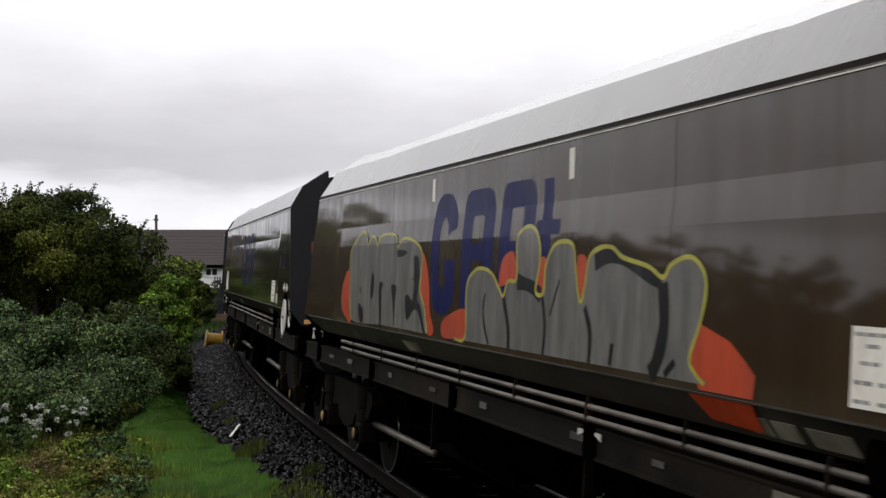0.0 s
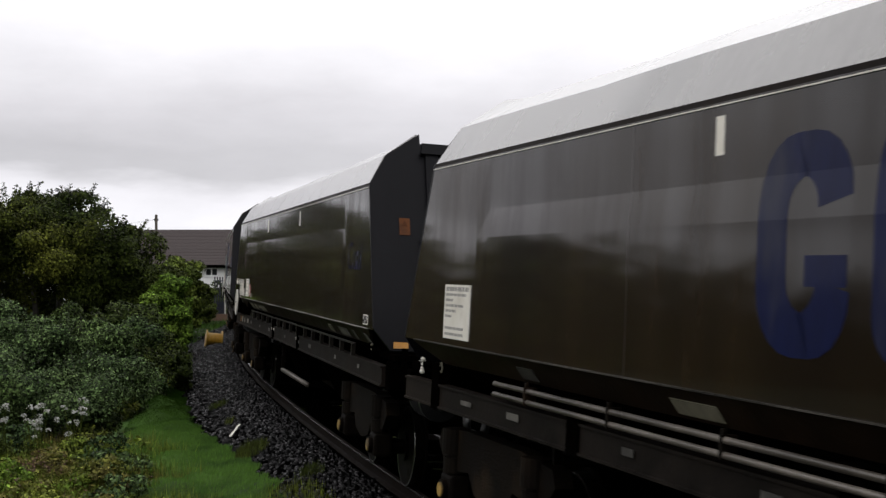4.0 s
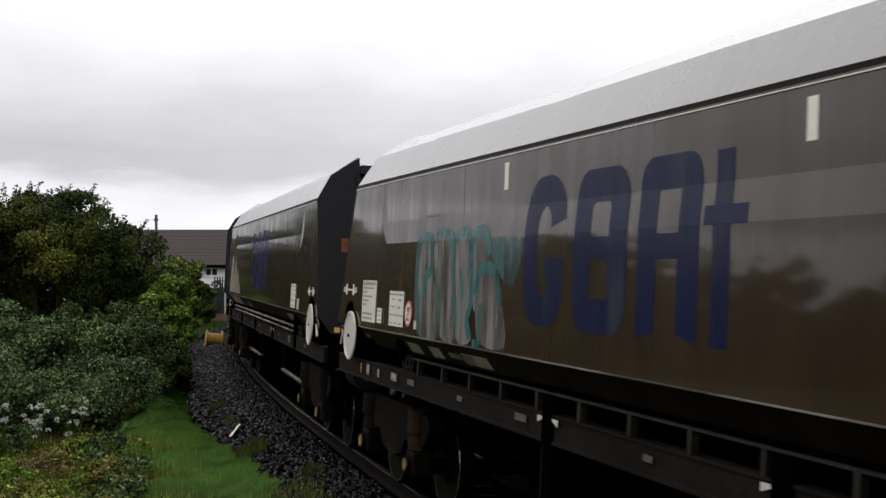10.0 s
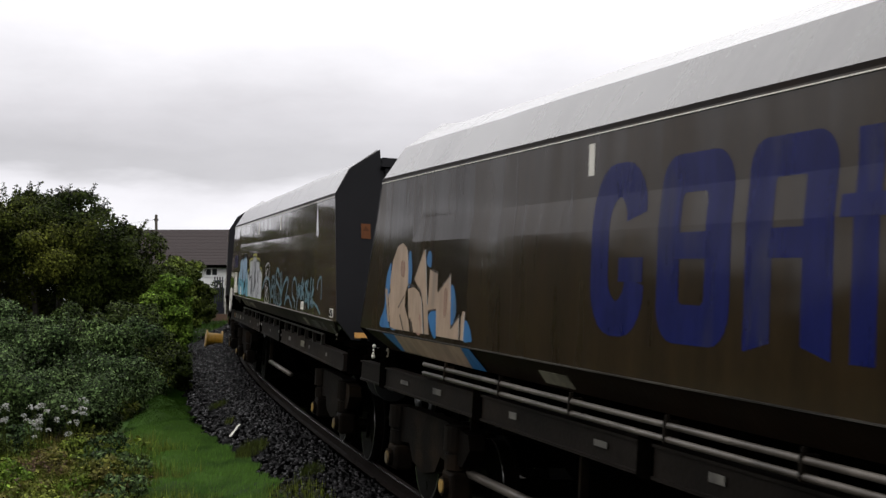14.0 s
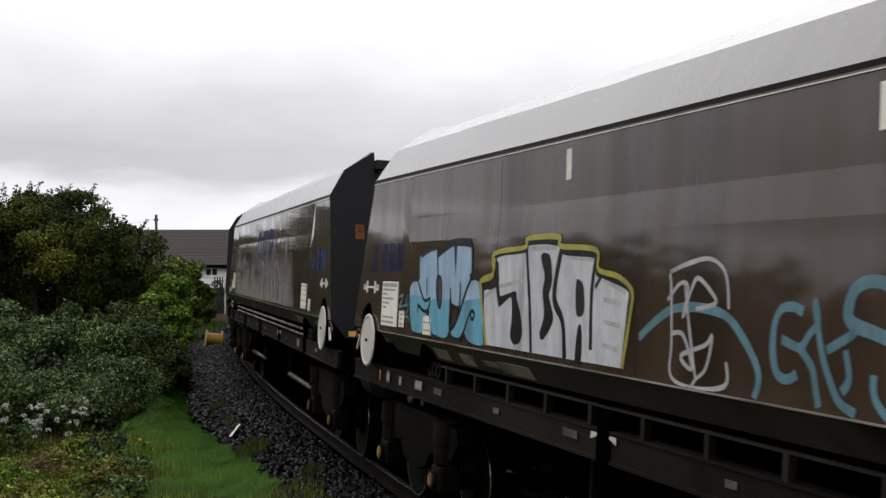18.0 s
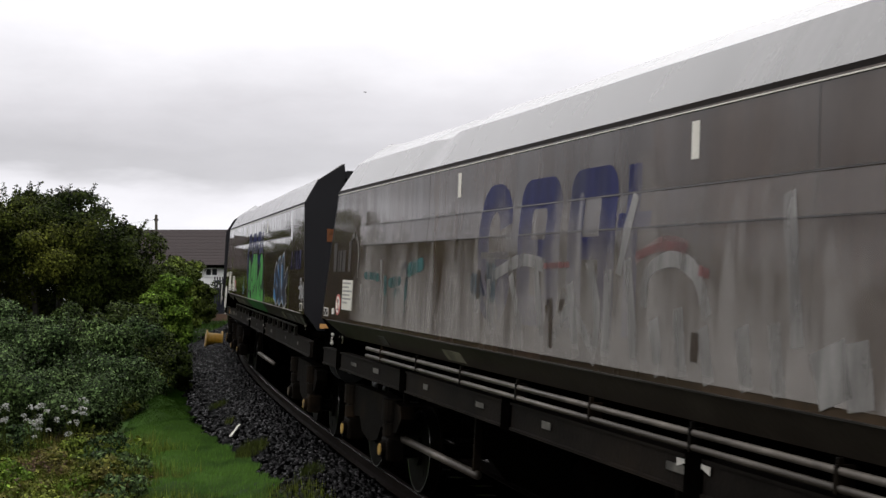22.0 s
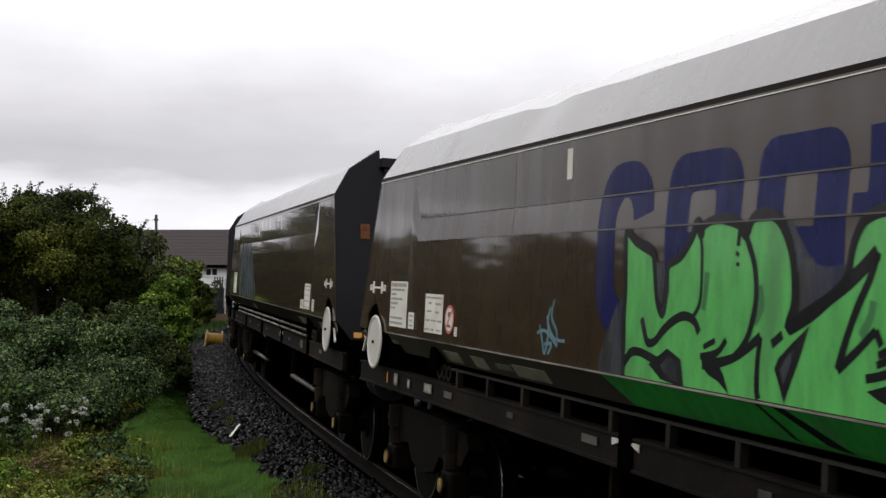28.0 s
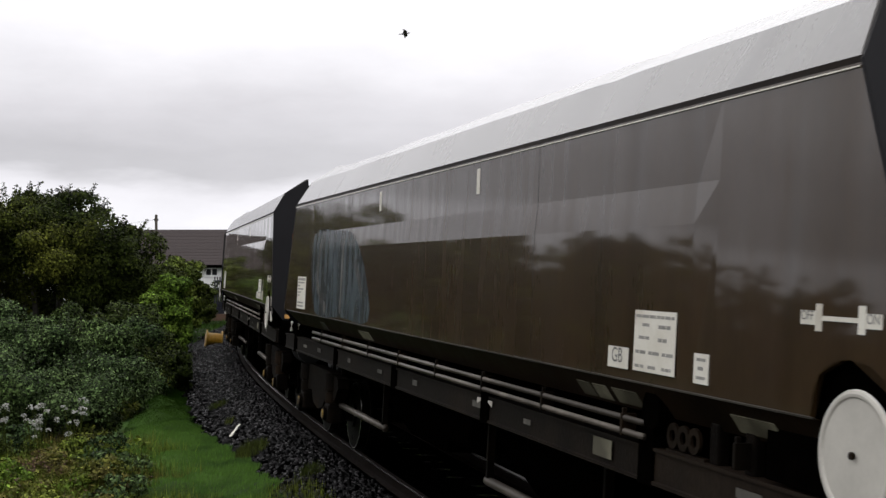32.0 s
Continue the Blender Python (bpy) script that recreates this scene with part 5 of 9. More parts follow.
# ---- lawn: a lumpy strip of short turf between scrub and ballast ----
def lawn_z(x, y):
    a, b = lawn_left(y), lawn_right(y)
    f = np.clip((x - a) / (b - a), 0, 1)
    lump = 0.075 * np.sin(x * 4.3 + 0.6 * y) * np.sin(y * 2.9) + 0.03 * np.sin(x * 9.1 + 1) * np.sin(y * 7.3 + 2)
    return ground_z(x, y) + 0.02 + (0.1 + lump) * np.sin(np.pi * np.clip(f * 0.92 + 0.06, 0, 1)) ** 0.6


def make_lawn():
    ys, m = np.arange(12.2, 34.4, 0.1), 34
    F0 = np.linspace(0, 1, m)
    a, b = lawn_left(ys) - 0.25, lawn_right(ys)
    X = a[:, None] + (b - a)[:, None] * F0
    Y = np.repeat(ys[:, None], m, 1)
    Z = lawn_z(X.ravel(), Y.ravel())
    idx = np.arange(len(ys) * m).reshape(-1, m)
    F = np.stack([idx[:-1, :-1], idx[:-1, 1:], idx[1:, 1:], idx[1:, :-1]], 2).reshape(-1, 4)
    V = np.stack([X.ravel(), Y.ravel(), Z], 1)
    # the cut edge goes down to the stones
    V[idx[:, -1], 2] -= 0.1
    ob = quick_mesh("lawn", V, F, M["turf"])
    ob.data.polygons.foreach_set("use_smooth", [True] * len(ob.data.polygons))
    tagged(ob, "smooth bright green turf beside the ballast", "lawn", kind="structure")


make_lawn()


def blades(name, x, y, z, h, w, material, label, seed, lean=0.35, category="grass"):
    rng = np.random.default_rng(seed)
    n = len(x)
    a = rng.uniform(0, 6.28, n)
    hh = h * rng.uniform(0.4, 1.3, n)
    tip = np.stack([x + np.cos(a) * hh * lean * rng.uniform(0, 1.6, n), y + np.sin(a) * hh * lean, z + hh], 1)
    b = a + rng.uniform(0.6, 2.5, n)
    dx, dy = np.cos(b) * w, np.sin(b) * w
    V = np.stack([np.stack([x - dx, y - dy, z - 0.01], 1), np.stack([x + dx, y + dy, z - 0.01], 1), tip], 1).reshape(-1, 3)
    ob = quick_mesh(name, V, np.arange(n * 3).reshape(-1, 3), material)
    return tagged(ob, label, category, kind="stuff")


def lawn_blades():
    rng = np.random.default_rng(51)
    n = 90000
    y = rng.uniform(12.3, 34, n)
    x = lawn_left(y) + (lawn_right(y) - lawn_left(y)) * rng.uniform(-0.05, 1.02, n)
    blades("grass", x, y, lawn_z(x, y), 0.04, 0.006, M["grass"], "short bright green grass on the turf", 51, 0.9)
    n = 20000
    x, y = rng.uniform(-13, -6.5, n), rng.uniform(33.5, 68, n)
    v, s = offset(x, y)
    k = (v > 2.35 + 0.2 * np.sin(s * 1.3)) & (v < 4.5)
    blades("grass", x[k], y[k], ground_z(x[k], y[k]), 0.14, 0.014, M["grass"], "green grass along the far ballast edge", 52)
    # rank growth in tufts
    n = 60000
    y = rng.uniform(12.6, 20.2, n)
    x = lawn_left(y) + 0.3 * np.sin(y * 3.1) + 0.9 - 4.8 * rng.uniform(0, 1, n) ** 0.75
    tuft = 0.55 + 0.45 * np.sin(x * 5.3 + 2 * np.sin(y * 2.1)) * np.sin(y * 4.7 + x)
    k = rng.uniform(0, 1, n) < 0.25 + 0.75 * tuft
    x, y = x[k], y[k]
    blades("rank_grass", x, y, ground_z(x, y), 0.27, 0.006, M["weeds"], "rank yellow-green grass and weeds", 53)
    n = 9000
    y = rng.uniform(12.6, 15.2, n)
    x = lawn_left(y) + rng.uniform(-0.2, 1.5, n) ** 2
    blades("rank_grass", x, y, ground_z(x, y), 0.2, 0.004, M["weeds"], "thin seeding grass stalks at the turf's edge", 55, 0.2)
    # tufts that grow through the stones
    for cx, cy, r, m, sd in ((-4.05, 24.1, 0.22, 700, 1), (-2.62, 18.3, 0.3, 900, 2), (-3.45, 21.6, 0.1, 160, 3), (-2.4, 22.6, 0.12, 160, 4), (-1.55, 15.9, 0.2, 500, 5)):
        q, rr = rng.uniform(0, 6.28, m), r * np.sqrt(rng.uniform(0, 1, m))
        x, y = cx + rr * np.cos(q) * 0.7, cy + rr * np.sin(q) * 1.8
        blades("grass_tuft", x, y, ground_z(x, y) + 0.03, 0.1, 0.005, M["leaf_deep"], "small green grass tuft among the ballast stones", 60 + sd, 0.5, "grass tuft")


lawn_blades()
LATH = pose(-3.13, 20.15, -0.12, 4, 0, 90) @ Matrix.Rotation(radians(-5), 4, "Y")


# ---- house, pole, railing, drum ----
M["render_white"] = mat("white_house_render", (0.72, 0.72, 0.702), (0.774, 0.774, 0.756), 3, 0.8, bump=0.1, fine=0.05)
M["roof"] = mat("brown_roof_tile", (0.0234, 0.0168, 0.0164), (0.0318, 0.0234, 0.0224), 2.5, 0.75, rand=0.06, bump=0.1, fine=0.2, spec=0.2)
M["glass"] = mat("dark_window_glass", (0.015, 0.017, 0.02), (0.02, 0.022, 0.026), 3, 0.08)
M["pvc"] = mat("white_window_frame", (0.7, 0.7, 0.69), (0.76, 0.76, 0.75), 5, 0.4)
M["blue_paint"] = mat("dark_blue_railing_paint", (0.0042, 0.0056, 0.014), (0.0084, 0.0098, 0.0238), 9, 0.5)
M["drum"] = mat("yellow_cable_drum", (0.359, 0.19, 0.0116), (0.416, 0.243, 0.0231), 7, 0.45, c3=(0.231, 0.128, 0.0173), c3_at=0.64, fine=0.1)
M["umbel"] = mat("white_flower_heads", (0.312, 0.312, 0.288), (0.378, 0.378, 0.355), 20, 0.8, island=0.15)
M["wood"] = mat("weathered_pole_wood", (0.049, 0.0406, 0.0315), (0.084, 0.07, 0.056), 9, 0.8, 0, 0.3, 30, (4, 4, 0.4))
M["brick_brown"] = mat("brown_brickwork", (0.091, 0.0525, 0.035), (0.14, 0.0805, 0.0525), 3, 0.8, bump=0.2, fine=0.2)


def make_house():
    h = thing("bungalow", "white-rendered bungalow with a brown tiled roof", "house", pose(-14.0, 86, -0.35, 0, 0, -3))
    L, D, E, R = 13.0, 8.0, 2.75, 4.95
    walls = bmesh.new()
    wins = [(-0.92, 0.85, 1.99, 2.55), (4.5, 1.2, 1.1, 2.3)]
    # front wall with true openings
    x = -L
    for cx, w, z0, z1 in wins:
        bx(walls, x, cx - w / 2, 0, 0.3, -0.3, E)
        bx(walls, cx - w / 2, cx + w / 2, 0, 0.3, -0.3, z0)
        bx(walls, cx - w / 2, cx + w / 2, 0, 0.3, z1, E)
        x = cx + w / 2
    bx(walls, x, L, 0, 0.3, -0.3, E)
    bx(walls, -L, L, D - 0.3, D, -0.3, E)
    for q in (-1, 1):
        a, b = sorted((q * L, q * (L - 0.3)))
        prism(walls, [(a, 0.3, -0.3), (a, D - 0.3, -0.3), (a, D - 0.3, E), (a, D / 2, R - 0.1), (a, 0.3, E)], [(b, 0.3, -0.3), (b, D - 0.3, -0.3), (b, D - 0.3, E), (b, D / 2, R - 0.1), (b, 0.3, E)])
    part("wall", fixed(walls), M["render_white"], h)
    roof = bmesh.new()
    for q in (0, 1):
        f = lambda y: D - y if q else y
        o = [(f(-0.45), E - 0.18), (f(D / 2), R), (f(D / 2), R + 0.15), (f(-0.45), E - 0.03)]
        prism(roof, [(-L - 0.4, y, z) for y, z in o], [(L + 0.4, y, z) for y, z in o])
    rf = part("roof", fixed(roof), M["roof"], h, "brown tiled roof")
    for i in range(24):
        y = -0.45 + i * (D / 2 + 0.45) / 24
        z = E - 0.03 + (R + 0.18 - E) * i / 24
        dy, dz = (D / 2 + 0.45) / 24, (R + 0.18 - E) / 24
        bm = bmesh.new()
        prism(bm, [(-L - 0.42, y, z + 0.004), (-L - 0.42, y + dy, z + dz), (-L - 0.42, y + dy, z + dz + 0.008), (-L - 0.42, y, z + 0.022)],
              [(L + 0.42, y, z + 0.004), (L + 0.42, y + dy, z + dz), (L + 0.42, y + dy, z + dz + 0.008), (L + 0.42, y, z + 0.022)])
        part("tile_course", fixed(bm), M["roof"], rf)
    part("fascia", bx(bmesh.new(), -L - 0.4, L + 0.4, -0.49, -0.455, E - 0.22, E - 0.02), M["black"], h)
    for cx, w, z0, z1 in wins:
        fr = bmesh.new()
        bx(fr, cx - w / 2, cx + w / 2, 0.08, 0.14, z0, z0 + 0.08)
        bx(fr, cx - w / 2, cx + w / 2, 0.08, 0.14, z1 - 0.08, z1)
        for a in (cx - w / 2, cx - 0.04, cx + w / 2 - 0.08):
            bx(fr, a, a + 0.08, 0.08, 0.14, z0 + 0.08, z1 - 0.08)
        win = part("window", fr, M["pvc"], h, "small white-framed window")
        for a, b in ((cx - w / 2 + 0.08, cx - 0.04), (cx + 0.04, cx + w / 2 - 0.08)):
            part("pane", bx(bmesh.new(), a, b, 0.1, 0.112, z0 + 0.08, z1 - 0.08), M["glass"], win)
        part("sill", bx(bmesh.new(), cx - w / 2 - 0.06, cx + w / 2 + 0.06, -0.06, 0.08, z0 - 0.06, z0 - 0.002), M["pvc"], win)
    return h


make_house()

pole = thing("utility_pole", "dark weathered wooden utility pole with wires", "pole", pose(-16.1, 75, -0.35))
part("pole", cyl(bmesh.new(), (0, 0, 0), (0, 0, 5.55), 0.1, 12, 0.075), M["wood"], pole)
for q in (-0.09, 0.09):
    part("insulator", cyl(bmesh.new(), (q, 0, 5.2), (q, 0, 5.32), 0.035, 8), M["black"], pole)
    bm = bmesh.new()
    pts = [Vector((q - 30 * f, 4 * f, 5.28 - 2.4 * f + 1.2 * f * (f - 1) * 2)) for f in np.linspace(0, 1, 10)]
    for a, b in zip(pts, pts[1:]):
        cyl(bm, a, b, 0.0035, 5)
    part("wire", bm, M["black"], pole)

fence = thing("railing", "dark blue vertical-bar metal railing by the line", "railing", pose(-11.05, 66, -0.35, 0, 0, 6))
for z in (0.35, 1.9):
    part("crossbar", bx(bmesh.new(), -0.24, 0.24, -0.03, 0.03, z, z + 0.06), M["blue_paint"], fence)
for i in range(4):
    part("upright", bx(bmesh.new(), -0.24 + i * 0.125, -0.18 + i * 0.125, -0.02, 0.02, 0.0, 2.13), M["blue_paint"], fence)
part("base_panel", bx(bmesh.new(), -0.26, 0.26, 0.03, 0.06, 0.3, 0.9), M["blue_paint"], fence, "dark blue lower panel")
part("end_post", bx(bmesh.new(), 0.26, 0.33, -0.04, 0.04, 0.0, 2.05), M["white"], fence, "white end post")
part("plinth", bx(bmesh.new(), -0.4, 0.4, -0.15, 0.15, -0.05, 0.3), M["brick_brown"], fence, "low brown brick plinth")

drum = thing("cable_drum", "small yellow cable drum lying on the ballast", "cable drum", pose(-7.2, 42.0, 0.03, 0, 7, 16))
part("core", cyl(bmesh.new(), (-0.22, 0, 0), (0.22, 0, 0), 0.19, 24), M["drum"], drum)
for q in (-1, 1):
    bm = cyl(bmesh.new(), (q * 0.22, 0, 0), (q * 0.25, 0, 0), 0.29, 28)
    cyl(bm, (q * 0.25, 0, 0), (q * 0.262, 0, 0), 0.08, 14)
    part("flange", bm, M["drum"], drum)
for i in range(10):
    part("cable_turn", cyl(bmesh.new(), (-0.2 + i * 0.041, 0, 0), (-0.174 + i * 0.041, 0, 0), 0.206, 20), M["drum"], drum)

stick = tagged(part("wooden_lath", bx(bmesh.new(), -0.42, 0.42, -0.018, 0.018, -0.012, 0.012, 0.004), M["plate"]), "short pale wooden lath on the ballast", "lath")
stick.matrix_basis = LATH


# ---- beside and behind the standpoint: trees seen only in wagon gloss, hedges added ----
make_shrub("hawthorn_tree", [(-20.5, 42, 2.3, 2.2, 2.2, 2.3), (-18.3, 43, 2.0, 1.8, 2.0, 2.2), (-19.5, 41, 0.8, 2.4, 1.8, 1.3), (-20.8, 42, 4.1, 1.2, 1.2, 0.8)], 20000, 0.14, M["leaf_dark"], "tall dark green hawthorn with ragged top", 71, "tree", 0.11)
make_shrub("hawthorn_tree", [(-23.6, 39.5, 2.3, 1.8, 2.0, 2.2), (-22.4, 40, 0.8, 2.0, 1.8, 1.2), (-24.2, 39, 3.9, 1.0, 1.2, 0.7)], 14000, 0.14, M["leaf_dark"], "tall dark green hawthorn with ragged top", 72, "tree", 0.11)


for i, (az, d, top, sd) in enumerate(((-24.6, 44, 4.3, 96), (-28.6, 44, 4.1, 97), (-33.0, 42, 4.3, 91), (-36.5, 44, 4.5, 92), (-40.5, 43, 4.2, 93), (-45.0, 42, 3.9, 94), (-50.0, 42, 3.4, 95))):
    cx, cy = d * math.sin(radians(az)), d * math.cos(radians(az))
    make_shrub("hawthorn_tree", [(cx, cy, 1.7, 1.9, 1.7, top - 1.75), (cx - 1.0, cy, 1.0, 1.7, 1.5, 1.3), (cx + 1.1, cy + 0.5, 1.3, 1.5, 1.5, top - 2.0)], 9000, 0.18, M["leaf_dark"], "dark green hawthorn beyond the field", sd, "tree", 0.1)


def hedge(name, pts, h, t, n, seed, label):
    rng = np.random.default_rng(seed)
    pts = np.array(pts, float)
    L = np.r_[0, np.cumsum(np.hypot(*np.diff(pts, axis=0).T))]
    q = rng.uniform(0, L[-1], n)
    x, y = np.interp(q, L, pts[:, 0]), np.interp(q, L, pts[:, 1])
    top = h * (0.85 + 0.25 * np.sin(q * 0.9) * np.sin(q * 0.37 + seed))
    z = top * rng.uniform(0, 1, n) ** 0.7
    x += rng.normal(0, t, n)
    y += rng.normal(0, t, n)
    P = np.stack([x, y, z + ground_z(x, y)], 1)
    ob = leaf_mesh(name, P, 0.3, M["leaf_dark"], seed + 1)
    return tagged(ob, label, "hedge", kind="stuff")


# added hedges: one bounds the reflections, the far one darkens beneath the train
hedge("hedge", [(-33, 33), (-30, 12), (-26, -10), (-14, -24)], 1.9, 0.45, 9000, 81, "added dark hedge beyond the field behind the standpoint")
FAR_SIDE = [(beside(s, -3.7, 0).x, beside(s, -3.7, 0).y) for s in range(-80, 61, 10)]
hedge("hedge", FAR_SIDE, 2.7, 0.3, 34000, 83, "added unseen hedge on the track's far side, blocking light under the wagons")


# ---- cow parsley and docks at the edge of the scrub ----
def make_umbel(x, y, h, heads, seed):
    rnd = random.Random(seed)
    gz = float(ground_z(np.array([x]), np.array([y]))[0])
    p = thing("cow_parsley", "white-flowered cow parsley on thin green stems", "plant", Matrix.Translation((x, y, gz)), "cow parsley in the weeds")
    bm = bmesh.new()
    rng = np.random.default_rng(seed)
    for i in range(heads):
        a, q = rnd.uniform(0, 6.28), rnd.uniform(0.03, 0.16)
        top = Vector((math.cos(a) * q, math.sin(a) * q, h * (1.0 if i == 0 else rnd.uniform(0.72, 1.0))))
        cyl(bm, (0, 0, 0), top, 0.006, 5, 0.003)
        # a dome of small white umbellets
        r = rnd.uniform(0.03, 0.05) if i else 0.065
        n = 90
        w = unit(rng.normal(size=(n, 3)) + np.array([0, 0, 0.7]))
        knot = unit(rng.normal(size=(9, 3)) + np.array([0, 0, 0.8]))[rng.integers(0, 9, n)]
        P = np.array(top) + knot * r * np.array([1.0, 1.0, 0.6]) + w * r * 0.38
        ob = tagged(leaf_mesh("flower_head", P, 0.016, M["umbel"], seed + i, 1.0, N=w), kind="stuff")
        ob.parent = p
    part("stem", bm, M["leaf_dark"], p)
    return p


for i, (px, pz, hd) in enumerate(((-5.95, 0.52, 4), (-5.88, 0.42, 3), (-5.61, 0.41, 4), (-5.4, 0.45, 3), (-5.36, 0.31, 4), (-5.0, 0.5, 3), (-4.94, 0.4, 2), (-5.43, 0.22, 3), (-5.57, 0.24, 2), (-4.96, 0.26, 2))):
    gh = float(ground_z(np.array([px]), np.array([18.0]))[0])
    make_umbel(px, 18.0 + 0.1 * (i % 3), pz - gh, hd, 300 + i * 7)

rngw = np.random.default_rng(77)
wy = rngw.uniform(12.7, 19.2, 15000)
wx = lawn_left(wy) + 0.25 * np.sin(wy * 3.1) + 0.35 - 4.0 * rngw.uniform(0, 1, 15000) ** 0.8
wz = ground_z(wx, wy) + 0.02 + rngw.uniform(0, 1, 15000) ** 0.6 * (0.16 + 0.14 * np.sin(wx * 4.1) * np.sin(wy * 3.3 + 1))
wn = unit(rngw.normal(size=(15000, 3)) * 0.6 + np.array([0, 0, 1.0]))
deep = np.sin(wx * 2.7 + 1) * np.sin(wy * 2.2) > 0.15
tagged(leaf_mesh("broad_weeds", np.stack([wx, wy, wz], 1)[~deep], 0.055, M["weeds"], 78, 1.8, N=wn[~deep]), "yellow-green broad-leaved weeds in the rank grass", "weeds", kind="stuff")
tagged(leaf_mesh("broad_weeds", np.stack([wx, wy, wz], 1)[deep], 0.04, M["leaf_mid"], 80, 1.8, N=wn[deep]), "fresh green broad-leaved weeds in the rank grass", "weeds", kind="stuff")
M["dock"] = mat("brown_dock_heads", (0.05, 0.024, 0.012), (0.085, 0.042, 0.02), 12, 0.8, island=0.3)
rx, ry = np.r_[rngw.normal(-5.0, 0.16, 40), rngw.uniform(-5.2, -3.3, 34)], np.r_[rngw.normal(16.6, 0.3, 40), rngw.uniform(13.0, 16.0, 34)]
rz = ground_z(rx, ry) + rngw.uniform(0.15, 0.38, 74)
tagged(leaf_mesh("dock_heads", np.repeat(np.stack([rx, ry, rz], 1), 9, 0) + rngw.normal(0, 0.03, (74 * 9, 3)), 0.024, M["dock"], 79), "reddish-brown dock seed heads among the weeds", "weeds", kind="stuff")


# ---- lumps of nettles and docks in the rank grass ----
rngc = random.Random(91)
for i in range(34):
    cy = rngc.uniform(13.4, 18.9)
    cx = float(lawn_left(cy)) + 0.1 - rngc.random() ** 1.1 * 2.6
    r = rngc.uniform(0.18, 0.36)
    gz = float(ground_z(np.array([cx]), np.array([cy]))[0])
    P, N = blob_points([(cx, cy, gz + r * 0.55, r, r, r * rngc.uniform(0.7, 1.15))], 1500, 400 + i, 0.11, 0.4)
    ok = P[:, 2] > gz + 0.01
    o = np.array([cx, cy, gz])
    w = leaf_mesh("weed_clump", P[ok] - o, 0.034, M[("weeds", "leaf_mid", "weeds", "leaf_deep", "leaf_grey")[i % 5]], 500 + i, 1.8, N=N[ok])
    w.matrix_basis = Matrix.Translation(o)
    tagged(w, ("yellow-green clump of weeds in the rank grass", "fresh green clump of nettles in the rank grass", "yellow-green clump of weeds in the rank grass", "deep green clump of docks in the rank grass", "grey-green clump of weeds in the rank grass")[i % 5], "weeds", "clumps of weeds", "stuff")


# ---- the train ----
TURNED = {1, 2, 4, 6, 10}
ORDER = list(range(-1, 11))
first = make_wagon()
WAGONS = {}
for k in ORDER:
    m0 = wagon_pose(k, 0.0, k in TURNED)
    WAGONS[k] = first if k == ORDER[0] else copy_thing(first, m0)
first.matrix_basis = wagon_pose(ORDER[0], 0.0, ORDER[0] in TURNED)

# some sides are dirtier than the rest, some skirts dustier
for ks, nm, m in (((0, 1), "side_panel", "body_dull"), ((3,), "side_panel", "body_matt"), ((4, 5), "side_panel", "body_dusty"), ((-1, 4, 5, 6), "skirt", "skirt_pale")):
    for k in ks:
        for ob in WAGONS[k].children:
            if ob.name.split(".")[0] == nm:
                ob.material_slots[0].link = "OBJECT"
                ob.material_slots[0].material = M[m]

# single wagons lack some of the labels
for k, nm in ((-1, "owner_panel"), (3, "owner_panel"), (-1, "country_label"), (0, "country_label"), (3, "country_label"), (5, "country_label")):
    for ob in list(WAGONS[k].children):
        if ob.name.startswith(nm) and ob.data.vertices[0].co.y < 0:
            for piece in list(ob.children):
                bpy.data.objects.remove(piece)
            bpy.data.objects.remove(ob)
# two wagons have closely ribbed ends, their warning plates lower
for ep in list(WAGONS[0].children) + list(WAGONS[3].children):
    if ep.name.startswith("end_panel"):
        e = 1 if ep.data.vertices[0].co.x > 0 else -1
        for ob in list(ep.children):
            if ob.name.startswith("rib"):
                bpy.data.objects.remove(ob)
            elif ob.name.startswith("warning_plate"):
                ob.matrix_basis = Matrix.Translation(Vector(on_end(e, 1, 2.5, 0.03)) - Vector(on_end(e, 1, 2.65, 0.03)))
        for i in range(16):
            v = -0.84 + i * 0.105 if i < 8 else 0.105 + (i - 8) * 0.105
            part("rib", end_plate(e, v - 0.026, v + 0.026, 2.57, 3.46, 0.028, 0.062), M["end"], ep)
            part("rib", end_plate(e, v - 0.026, v + 0.026, 1.52, 2.535, 0.028, 0.062), M["end"], ep)
# labels that sit elsewhere on single wagons, as (wagon, name, along, up)
for k, nm, dx, dz in ((1, "brake_sign", 0.06, -0.115), (1, "data_panel", 0.01, -0.02), (1, "small_label", -0.01, -0.03), (1, "prohibition_disc", 0.012, -0.036),
                      (2, "brake_sign", 0.13, -0.045), (6, "data_panel", -0.09, 0.0), (6, "prohibition_disc", -0.1, 0.0), (6, "owner_panel", -0.045, 0.005), (6, "small_label", -0.04, 0.0)):
    for ob in WAGONS[k].children:
        if ob.name.split(".")[0] == nm and ob.data.vertices[0].co.y > 0:
            ob.matrix_basis = pose(dx, 0, dz)
for k, dz in ((0, -0.105), (3, -0.115)):
    for ob in WAGONS[k].children:
        if ob.name.startswith("brake_sign") and ob.data.vertices[0].co.y < 0:
            ob.matrix_basis = pose(0, 0, dz)
for ob in WAGONS[3].children:
    if ob.name.split(".")[0] in ("data_panel", "small_label") and ob.data.vertices[0].co.y < 0:
        ob.matrix_basis = pose(-0.07, 0, -0.02)
